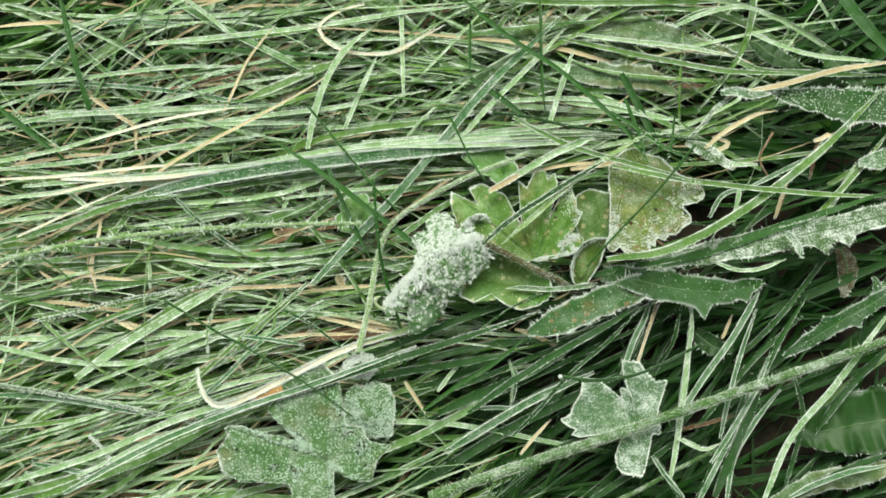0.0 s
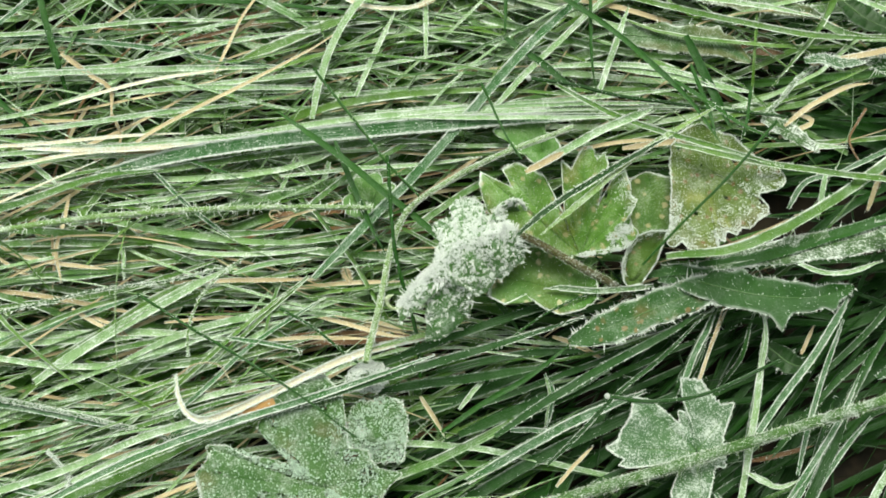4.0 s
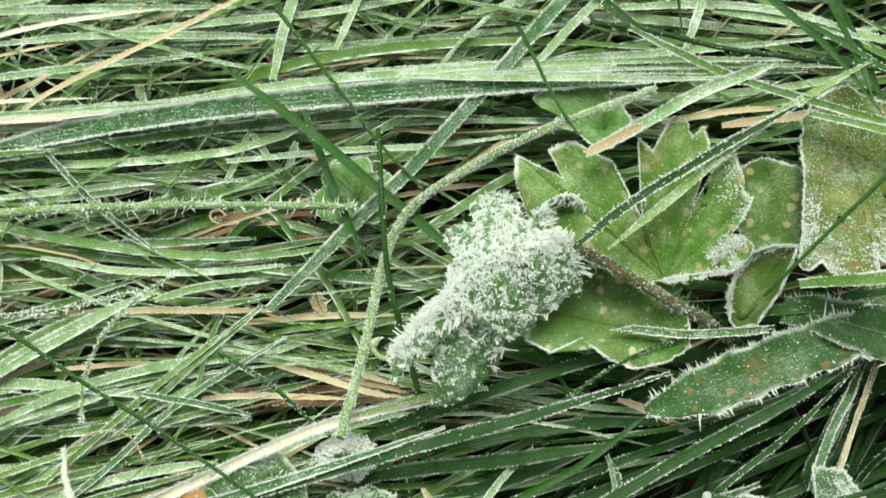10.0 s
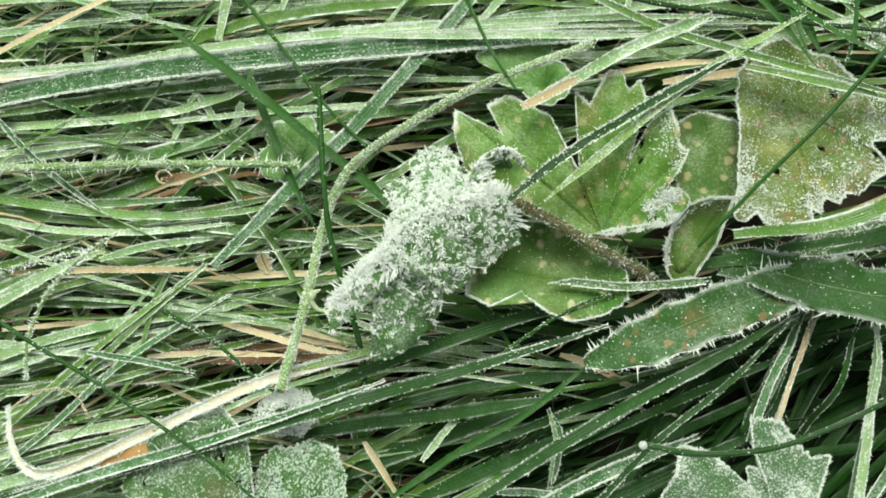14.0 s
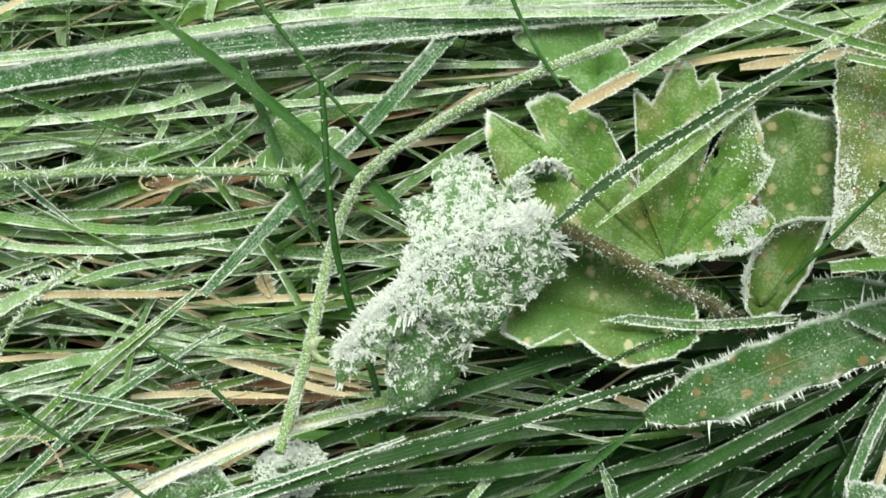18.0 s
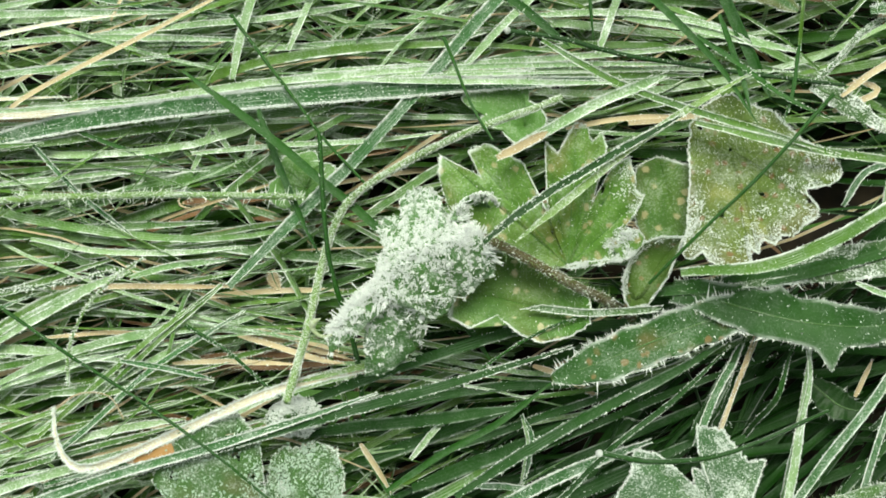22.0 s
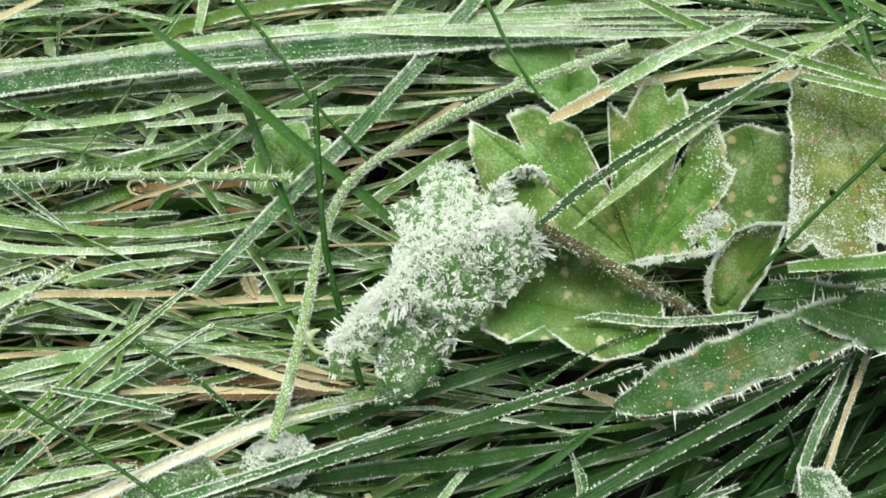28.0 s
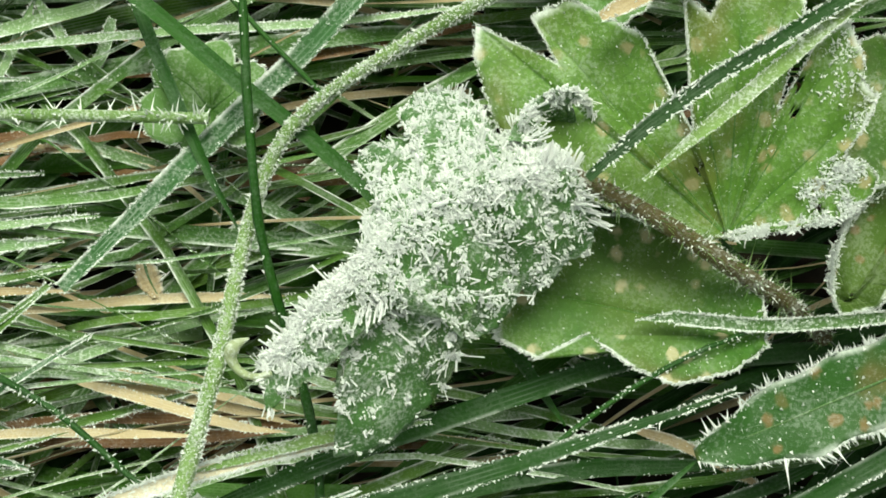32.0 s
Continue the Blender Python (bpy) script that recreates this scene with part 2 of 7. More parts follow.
LEAF_TORN = plant("leaf_dark_torn", (0.010, 0.055, 0.007), (0.034, 0.108, 0.018), rim=0.45, face=0.12, ribs=0.0, spots=(0.22, 0.15, 0.06), blotch=(0.16, 0.12, 0.04), relief=0.3)
VEIN = plant("leaf_vein", (0.045, 0.140, 0.018), (0.110, 0.240, 0.045), rim=0.1, face=0.10, ribs=0.0, relief=0.2)
MIDRIB = plant("leaf_midrib", (0.045, 0.120, 0.026), (0.100, 0.190, 0.060), rim=0.1, face=0.15, ribs=0.0, relief=0.2)
CURL = plant("leaf_curled", (0.042, 0.145, 0.030), (0.130, 0.270, 0.085), rim=0.15, face=0.36, ribs=0.0, veins=0.3, through_light=0.22)
TIP = plant("leaf_tip_pale", (0.34, 0.42, 0.22), (0.50, 0.58, 0.34), rim=0.3, face=0.5, ribs=0.0)
FROST = crystal("frost", (0.93, 0.97, 0.94), 0.45, 0.0)
ICE = crystal("ice", (0.97, 1.0, 0.985), 0.12, 0.16)
SUGAR = crystal("rime_grains", (0.60, 0.74, 0.62), 0.5, 0.0)
DROP = crystal("ice_bead", (0.95, 0.97, 0.97), 0.12, 0.45)


def soil_material():
    m, nt, bsdf, out = nodes_of("soil")
    col = blend(nt, ramp(nt, grain(nt, 160.0, 4.0), 0.35, 0.7), (0.010, 0.007, 0.004), (0.034, 0.025, 0.013))
    far = blend(nt, ramp(nt, grain(nt, 9.0, 5.0), 0.3, 0.7), (0.03, 0.05, 0.016), (0.06, 0.085, 0.03))
    pos = nt.nodes.new("ShaderNodeNewGeometry")
    size = nt.nodes.new("ShaderNodeVectorMath")
    size.operation = "LENGTH"
    nt.links.new(pos.outputs["Position"], size.inputs[0])
    nt.links.new(blend(nt, ramp(nt, size.outputs["Value"], 0.22, 0.34), col, far), bsdf.inputs["Base Color"])
    bsdf.inputs["Roughness"].default_value = 0.95
    return m


SOIL = soil_material()


# ---- mesh helpers ----
def mesh_of(name, verts, faces, mat, edge=None, vein=None, smooth=True):
    """A mesh from arrays: verts (n, 3), faces (m, k)."""
    verts, faces = np.asarray(verts, float), np.asarray(faces, int)
    me = bpy.data.meshes.new(name)
    n, (m, k) = len(verts), faces.shape
    me.vertices.add(n)
    me.vertices.foreach_set("co", verts.ravel())
    me.loops.add(m * k)
    me.loops.foreach_set("vertex_index", faces.ravel())
    me.polygons.add(m)
    me.polygons.foreach_set("loop_start", np.arange(0, m * k, k))
    me.polygons.foreach_set("loop_total", np.full(m, k))
    me.update(calc_edges=True)
    me.polygons.foreach_set("use_smooth", np.full(m, smooth))
    for key, values in (("edge", edge), ("vein", vein)):
        if values is not None:
            me.attributes.new(key, "FLOAT", "POINT").data.foreach_set("value", np.asarray(values, float))
    me.materials.append(mat)
    return me


def part(name, me, parent, label=""):
    ob = new(name, me)
    ob.parent = parent
    return tagged(ob, label)


def spline(pts, n):
    """n + 1 points on a smooth curve through pts, at even steps."""
    p = np.asarray(pts, float)
    q = np.vstack([2 * p[0] - p[1], p, 2 * p[-1] - p[-2]])
    fine = []
    for i in range(len(p) - 1):
        a, b, c, d = q[i:i + 4]
        s = np.linspace(0, 1, 16, endpoint=False)[:, None]
        fine.append(0.5 * (2 * b + (c - a) * s + (2 * a - 5 * b + 4 * c - d) * s ** 2 + (3 * b - a - 3 * c + d) * s ** 3))
    fine = np.vstack(fine + [p[-1:]])
    run = np.r_[0, np.cumsum(np.linalg.norm(np.diff(fine, axis=0), axis=1))]
    at = np.linspace(0, run[-1], n + 1)
    return np.stack([np.interp(at, run, fine[:, k]) for k in range(3)], 1)


def frames_of(line, roll):
    t = np.gradient(line, axis=0)
    t /= np.linalg.norm(t, axis=1)[:, None] + 1e-12
    side = np.cross(t, (0, 0, 1.0))
    side /= np.linalg.norm(side, axis=1)[:, None] + 1e-9
    up = np.cross(side, t)
    r = np.asarray(roll)[:, None]
    return t, side * np.cos(r) + up * np.sin(r), up * np.cos(r) - side * np.sin(r)


ACROSS = np.array([-1.0, -0.55, 0.0, 0.55, 1.0])


def ribbon(line, width, roll, fold):
    """Verts, quads and edge values of a folded blade along line; width and roll for each point."""
    t, side, up = frames_of(line, roll)
    h = np.asarray(width)[:, None, None] / 2
    a = ACROSS[None, :, None]
    v = line[:, None] + side[:, None] * h * a * math.cos(fold) + up[:, None] * h * np.abs(a) * math.sin(fold)
    n, k = len(line), len(ACROSS)
    i, j = np.meshgrid(np.arange(n - 1), np.arange(k - 1), indexing="ij")
    o = (i * k + j).ravel()
    return v.reshape(-1, 3), np.stack([o, o + 1, o + k + 1, o + k], 1), np.tile(ACROSS, n)


def needles(rng, base, way, length, radius):
    """Verts and triangles of thin three-sided spikes."""
    n = len(base)
    way = way / (np.linalg.norm(way, axis=1)[:, None] + 1e-9)
    ref = np.where(np.abs(way[:, 2:3]) < 0.8, np.array([[0, 0, 1.0]]), np.array([[1.0, 0, 0]]))
    a = np.cross(way, ref)
    a /= np.linalg.norm(a, axis=1)[:, None]
    b = np.cross(way, a)
    spin = rng.uniform(0, 6.28, n)
    v = np.empty((n, 4, 3))
    for k in range(3):
        c, s = np.cos(spin + k * 2.094)[:, None], np.sin(spin + k * 2.094)[:, None]
        v[:, k] = base + (a * c + b * s) * radius[:, None]
    v[:, 3] = base + way * length[:, None]
    o = np.arange(n)[:, None] * 4
    f = np.concatenate([o + np.array([[0, 1, 3]]), o + np.array([[1, 2, 3]]), o + np.array([[2, 0, 3]])], 0)
    return v.reshape(-1, 3), f


def columns(rng, base, way, length, radius):
    """Verts and quads of small four-sided ice columns with slanting ends."""
    n = len(base)
    way = way / (np.linalg.norm(way, axis=1)[:, None] + 1e-9)
    ref = np.where(np.abs(way[:, 2:3]) < 0.8, np.array([[0, 0, 1.0]]), np.array([[1.0, 0, 0]]))
    a = np.cross(way, ref)
    a /= np.linalg.norm(a, axis=1)[:, None]
    b = np.cross(way, a)
    spin = rng.uniform(0, 6.28, n)
    v = np.empty((n, 8, 3))
    for k in range(4):
        c, s = np.cos(spin + k * 1.571)[:, None], np.sin(spin + k * 1.571)[:, None]
        off = (a * c + b * s * 0.7) * radius[:, None]
        v[:, k] = base + off * 0.7
        v[:, 4 + k] = base + off * 1.15 + way * (length * rng.uniform(0.75, 1.1, n))[:, None]
    o = np.arange(n)[:, None] * 8
    quads = [(0, 1, 5, 4), (1, 2, 6, 5), (2, 3, 7, 6), (3, 0, 4, 7), (4, 5, 6, 7)]
    return v.reshape(-1, 3), np.concatenate([o + np.array([q]) for q in quads], 0)


def rim_spikes(rng, line, width, roll, fold, count, size):
    """Needles along both rims of a blade and a few on its face."""
    t, side, up = frames_of(line, roll)
    h = np.asarray(width) / 2
    spots = rng.uniform(0, len(line) - 1, max(2, count // 9))
    run = np.linalg.norm(np.diff(line, axis=0), axis=1).mean()
    at = np.clip(rng.choice(spots, count) + rng.normal(0, 0.0012 / run, count), 0, len(line) - 1.001)
    i = at.astype(int)
    s = (at - i)[:, None]
    a = np.where(rng.uniform(0, 1, count) < 0.94, rng.choice([-1.0, 1.0], count) * rng.uniform(0.8, 1.05, count), rng.uniform(-0.9, 0.9, count))
    c = line[i] * (1 - s) + line[i + 1] * s
    base = c + side[i] * (h[i] * a * math.cos(fold))[:, None] + up[i] * (h[i] * np.abs(a) * math.sin(fold))[:, None]
    way = side[i] * (a * rng.uniform(0.0, 0.9, count))[:, None] + up[i] * rng.uniform(0.1, 1.0, count)[:, None] + t[i] * rng.normal(0, 0.8, count)[:, None]
    length = size * rng.lognormal(-0.2, 0.55, count)
    return needles(rng, base, way, length * 0.75, np.clip(length * 0.30, 0.00005, 0.00012))


def taper(n, root=0.6, tip=0.35):
    """Width along a blade: a narrower root, a long pointed tip."""
    s = np.linspace(0, 1, n + 1)
    return np.clip(np.minimum(root + s / 0.15 * (1 - root), 1.0) * np.minimum((1.004 - s) / tip, 1.0) ** 0.7, 0.03, 1)


# ---- ground ----
def ground():
    xs = np.r_[-3000, -300, -30, -4, -0.8, np.linspace(-0.32, 0.32, 65), 0.8, 4, 30, 300, 3000]
    gx, gy = np.meshgrid(xs, xs, indexing="ij")
    near = np.exp(-((gx ** 2 + gy ** 2) / 0.35 ** 2))
    gz = near * np.array([[0.0035 * noise.noise((x * 45, y * 45, 0)) for y in xs] for x in xs]) - 0.013
    n = len(xs)
    i, j = np.meshgrid(np.arange(n - 1), np.arange(n - 1), indexing="ij")
    o = (i * n + j).ravel()
    me = mesh_of("ground", np.stack([gx, gy, gz], -1).reshape(-1, 3), np.stack([o, o + n, o + n + 1, o + 1], 1), SOIL)
    tagged(new("ground", me), "dark damp soil under the frosted grass", "ground", kind="structure")


ground()


# ---- the lying grass sward ----
def lie(x, y):
    """The way the grass lies at a place, in degrees."""
    down = min(max(-y / 0.05, 0.0), 1.0)
    return 6 + 13 * down + 27 * down * min(max((x + 0.01) / 0.07, 0.0), 1.0)


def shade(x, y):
    """1 where the sward is thin and its blades are coloured dark for shade, 0 where blades lie thick."""
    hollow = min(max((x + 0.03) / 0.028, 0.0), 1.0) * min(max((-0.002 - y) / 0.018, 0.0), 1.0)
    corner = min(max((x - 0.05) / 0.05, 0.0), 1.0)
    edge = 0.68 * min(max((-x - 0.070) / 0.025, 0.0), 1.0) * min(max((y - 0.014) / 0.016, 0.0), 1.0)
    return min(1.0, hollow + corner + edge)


# places where low leaves lie open to the sky: x, y, radius, height
OPEN = [(-0.0250, 0.0170, 0.0061, 0.015), (0.0152, 0.0348, 0.0053, 0.013), (0.0230, -0.0080, 0.0110, 0.010), (0.0150, -0.0060, 0.0070, 0.010), (0.0474, 0.0137, 0.0090, 0.011), (-0.0308, -0.0036, 0.0027, 0.012),
        (0.0645, 0.0120, 0.0140, 0.014), (0.0610, 0.0250, 0.0100, 0.014), (0.0330, 0.0116, 0.0120, 0.010), (0.0400, 0.0080, 0.0080, 0.010), (0.0340, 0.0230, 0.0070, 0.011), (0.0170, 0.0160, 0.0100, 0.011), (0.0100, 0.0210, 0.0070, 0.011),
        (-0.0450, -0.0560, 0.0150, 0.017), (-0.0350, -0.0450, 0.0130, 0.017), (-0.0240, -0.0540, 0.0120, 0.017), (0.0520, -0.0440, 0.0120, 0.012), (0.0600, -0.0580, 0.0080, 0.012), (0.0440, -0.0010, 0.0070, 0.013)]


def buried(line):
    return any((((line[:, 0] - x) ** 2 + (line[:, 1] - y) ** 2 < r * r) & (line[:, 2] > z)).any() for x, y, r, z in OPEN)


def sward(name, count, low, high, mat, seed, spread, wide, length, label, spikes=0, stray=0.07, thin=0.0, ring=None, n=12):
    rng = np.random.default_rng(seed)
    vs, fs, es, fv, ff = [], [], [], [], []
    nv = nf = 0
    for _ in range(count):
        x, y = rng.uniform(-0.20, 0.20), rng.uniform(-0.15, 0.17)
        if ring:
            far, way = ring[0] + (ring[1] - ring[0]) * rng.uniform() ** 0.8, rng.uniform(0, 2 * math.pi)
            x, y = far * math.cos(way), far * math.sin(way) * 0.9
        if rng.uniform() < (thin * shade(x, y) if thin >= 0 else 1 + thin * shade(x, y)):
            continue
        turn = radians(lie(x, y) + (rng.uniform(-90, 90) if rng.uniform() < stray else rng.normal(0, spread * (1 + 1.1 * min(max((y - 0.03) / 0.03, 0.0), 1.0)))))
        if rng.uniform() < 0.35:
            turn += math.pi
        size = rng.uniform(*length)
        way, off = np.array([math.cos(turn), math.sin(turn), 0]), np.array([-math.sin(turn), math.cos(turn), 0])
        bend, z = rng.normal(0, 0.13) * size, rng.uniform(low, high)
        mid = np.array([x, y, z])
        reach = [(x + q * size * way[0], y + q * size * way[1]) for q in (-0.35, 0.35)]
        if thin > 0 and rng.uniform() < thin * max(shade(*p) if p[0] > 0.045 and p[1] < 0.034 else 0.0 for p in reach):
            continue
        ends = mid - way * size * 0.5, mid + way * size * 0.5
        ends[0][2] = z - rng.uniform(0.2, 0.9) * (z + 0.012)
        ends[1][2] = max(-0.011, z + rng.normal(-0.002, 0.004))
        line = spline([ends[0], mid - way * size * 0.2 + off * bend * 0.7 + (0, 0, 0.001), mid + way * size * 0.18 + off * bend * 0.8, ends[1]], n)
        if not ring and buried(line):
            continue
        width = rng.uniform(*wide) * taper(n, 0.7, rng.uniform(0.25, 0.7)) * rng.lognormal(-0.05, 0.25)
        roll = rng.normal(0, 0.5) + np.linspace(0, rng.normal(0, 0.8), n + 1)
        fold = rng.uniform(0.1, 0.6)
        v, f, e = ribbon(line, width, roll, fold)
        vs.append(v), fs.append(f + nv), es.append(e)
        nv += len(v)
        if spikes:
            v, f = rim_spikes(rng, line, width, roll, fold, int(spikes * rng.uniform(0.3, 1.6)), 0.00028)
            fv.append(v), ff.append(f + nf)
            nf += len(v)
    ob = new(name, mesh_of(name, np.vstack(vs), np.vstack(fs), mat, np.concatenate(es)))
    tagged(ob, label, "grass", kind="stuff")
    if spikes:
        tagged(part("frost", mesh_of("frost", np.vstack(fv), np.vstack(ff), FROST, smooth=False), ob, "fine white hoar frost"), kind="stuff")


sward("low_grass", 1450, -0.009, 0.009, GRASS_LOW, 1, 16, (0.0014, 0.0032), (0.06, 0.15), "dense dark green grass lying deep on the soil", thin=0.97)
sward("dead_grass", 1000, -0.002, 0.0170, STRAW, 2, 12, (0.0006, 0.0012), (0.04, 0.13), "dry straw-coloured dead grass between the green blades", 20, thin=1.0, stray=0.01)
sward("brown_grass", 420, -0.006, 0.012, BROWN, 3, 14, (0.0008, 0.0018), (0.03, 0.09), "brown rotting grass deep in the sward", stray=0.01, thin=0.95)
sward("frosted_grass", 1300, 0.002, 0.017, GRASS, 4, 12, (0.0008, 0.0022), (0.07, 0.18), "green grass blades lying flat under white frost", 120, thin=0.97, stray=0.06)
sward("pale_grass", 930, 0.008, 0.018, PALE, 5, 12, (0.0006, 0.0017), (0.06, 0.17), "pale grass blades thickly covered with frost", 170, thin=1.0, stray=0.06)
sward("broad_grass", 300, 0.006, 0.0175, MID, 11, 13, (0.0015, 0.0026), (0.07, 0.17), "broad light green grass blades edged with frost", 150, thin=1.0, stray=0.05)
# two layers for the thin places, shade painted into their greens
sward("dark_grass", 1300, -0.011, 0.005, SHADED_LOW, 7, 14, (0.0014, 0.0032), (0.06, 0.15), "glossy green grass blades in a hollow, coloured dark for the shade there", 8, thin=-0.95)
sward("hollow_grass", 420, -0.004, 0.008, DEEP, 12, 16, (0.0008, 0.0020), (0.05, 0.13), "narrow green blades specked with frost in a hollow, coloured dark for shade", 16, thin=-0.97)
sward("fine_grass", 300, 0.010, 0.020, GRASS, 6, 24, (0.0005, 0.0011), (0.04, 0.12), "thin frosted grass stalks lying across the sward", 60, 0.3, thin=0.95)

sward("outer_grass", 3600, 0.002, 0.018, GRASS, 8, 16, (0.0016, 0.0034), (0.08, 0.20), "frosted green grass round about", thin=0.0, ring=(0.20, 0.75), n=5)


# ---- single blades ----
BLADES = "grass blades over the sward"
rng_blade = np.random.default_rng(77)


def grass_blade(label, mat, width, pts, frost=6.0, size=0.26, roll=0.0, fold=0.35, root=0.6, tip=0.3, name=""):
    """A blade through pts; frost: needles to the millimetre, size: their length in millimetres."""
    reach = sum((Vector(a) - Vector(b)).length for a, b in zip(pts, pts[1:]))
    n = int(min(max(reach / 0.0025, 14), 60))
    line = spline(pts, n)
    line = line + np.cumsum(rng_blade.normal(0, 0.00003, line.shape), 0)
    w = width * taper(n, root, tip)
    r = np.full(n + 1, roll) + np.linspace(rng_blade.normal(0, 0.12), rng_blade.normal(0, 0.25), n + 1)
    name = name or {"straw": "dry_grass", "grass_fresh": "fresh_grass", "dead_brown": "dry_grass"}.get(mat.name, "long_grass")
    v, f, e = ribbon(line, w, r, fold)
    ob = new(name, mesh_of(name, v, f, mat, e))
    tagged(ob, label, "grass blade", BLADES, "thing")
    count = int(frost * (0.8 if mat.name == "grass_deep" else 3.0) * reach * 1000)
    if count > 3:
        v, f = rim_spikes(rng_blade, line, w, r, fold, count, size / 1000)
        tagged(part("frost", mesh_of("frost", v, f, FROST, smooth=False), ob, "white hoar frost needles"), kind="stuff")
    return ob


def tube(line, radius, k=8):
    t, side, up = frames_of(line, np.zeros(len(line)))
    ang = np.linspace(0, 2 * math.pi, k, endpoint=False)
    v = line[:, None] + (side[:, None] * np.cos(ang)[None, :, None] + up[:, None] * np.sin(ang)[None, :, None]) * np.asarray(radius)[:, None, None]
    n = len(line)
    i, j = np.meshgrid(np.arange(n - 1), np.arange(k), indexing="ij")
    o, p = (i * k + j).ravel(), (i * k + (j + 1) % k).ravel()
    return v.reshape(-1, 3), np.stack([o, p, p + k, o + k], 1)


def skin_spikes(rng, line, radius, count, size, thin=0.14):
    t, side, up = frames_of(line, np.zeros(len(line)))
    i = rng.integers(0, len(line) - 1, count)
    s = rng.uniform(0, 1, count)[:, None]
    a = rng.uniform(-0.6, 3.74, count)[:, None]
    out = side[i] * np.cos(a) + up[i] * np.sin(a)
    base = line[i] * (1 - s) + line[i + 1] * s + out * np.asarray(radius)[i][:, None] * 0.9
    length = size * rng.lognormal(0, 0.45, count)
    return needles(rng, base, out + t[i] * rng.normal(0, 0.5, count)[:, None], length, np.clip(length * thin, 0.00003, 0.00014))


def stem(label, mat, width, pts, frost=8.0, size=0.6, hairs=0.0, thin_end=0.7, name="tall_grass", category="grass stalk", parent=None):
    reach = sum((Vector(a) - Vector(b)).length for a, b in zip(pts, pts[1:]))
    n = int(min(max(reach / 0.0025, 12), 60))
    line = spline(pts, n)
    line = line + np.cumsum(rng_blade.normal(0, 0.00003, line.shape), 0)
    rad = width / 2 * np.linspace(1, thin_end, n + 1) * (1 + rng_blade.normal(0, 0.05, n + 1))
    v, f = tube(line, rad)
    ob = new(name, mesh_of(name, v, f, mat, np.tile(np.abs(np.cos(np.linspace(0, 2 * math.pi, 8, endpoint=False))), n + 1)))
    ob.parent = parent
    tagged(ob, label, "" if parent else category, kind="" if parent else "thing")
    if frost:
        v, f = skin_spikes(rng_blade, line, rad, int(frost * 2.6 * reach * 1000), size / 1400, 0.42)
        tagged(part("frost", mesh_of("frost", v, f, FROST, smooth=False), ob, "white frost needles"), kind="stuff")
    if hairs:
        v, f = skin_spikes(rng_blade, line, rad, int(hairs * reach * 1000), 0.0009, 0.04)
        tagged(part("hairs", mesh_of("hairs", v, f, STEM, smooth=False), ob, "fine pale hairs"), kind="stuff")
    return ob


# ---- lobed leaves ----
def margin_of(teeth, m, jag, seed):
    """A closed leaf outline through teeth and notches: x, y, nearness to a vein, the dip along it, and which of its m points end a vein."""
    p = np.array([(math.cos(radians(a)) * l, math.sin(radians(a)) * l) for a, l in teeth]) / 1000
    ring = np.vstack([p, p[:1]])
    run = np.r_[0, np.cumsum(np.hypot(*np.diff(ring, axis=0).T))]
    at = np.linspace(0, run[-1], m, endpoint=False)
    x, y = np.interp(at, run, ring[:, 0]), np.interp(at, run, ring[:, 1])
    soft = lambda v: (np.roll(v, 1) + np.roll(v, -1) + 2 * v) / 4
    for _ in range(2):
        x, y = soft(x), soft(y)
    fine = jag * 0.0018 * np.array([noise.noise((q * 1500, seed * 3.1, 0)) + 0.6 * noise.noise((q * 4000, seed, 5)) for q in at])
    r = np.hypot(x, y) + 1e-9
    x, y = x * (1 + fine / r), y * (1 + fine / r)
    size = [l for _, l in teeth]
    n = len(size)
    tips = [int(run[i] / run[-1] * m) % m for i in range(n) if size[i] >= size[i - 1] and size[i] >= size[(i + 1) % n] and size[i] > 0.5 * max(size)]
    vein, valley = np.zeros(m), np.zeros(m)
    for t in tips:
        d = np.abs((np.arange(m) - t + m / 2) % m - m / 2)
        vein, valley = np.maximum(vein, np.clip(1 - d / 3.0, 0, 1)), np.maximum(valley, np.clip(1 - d / 14, 0, 1))
    return x, y, vein, valley, tips


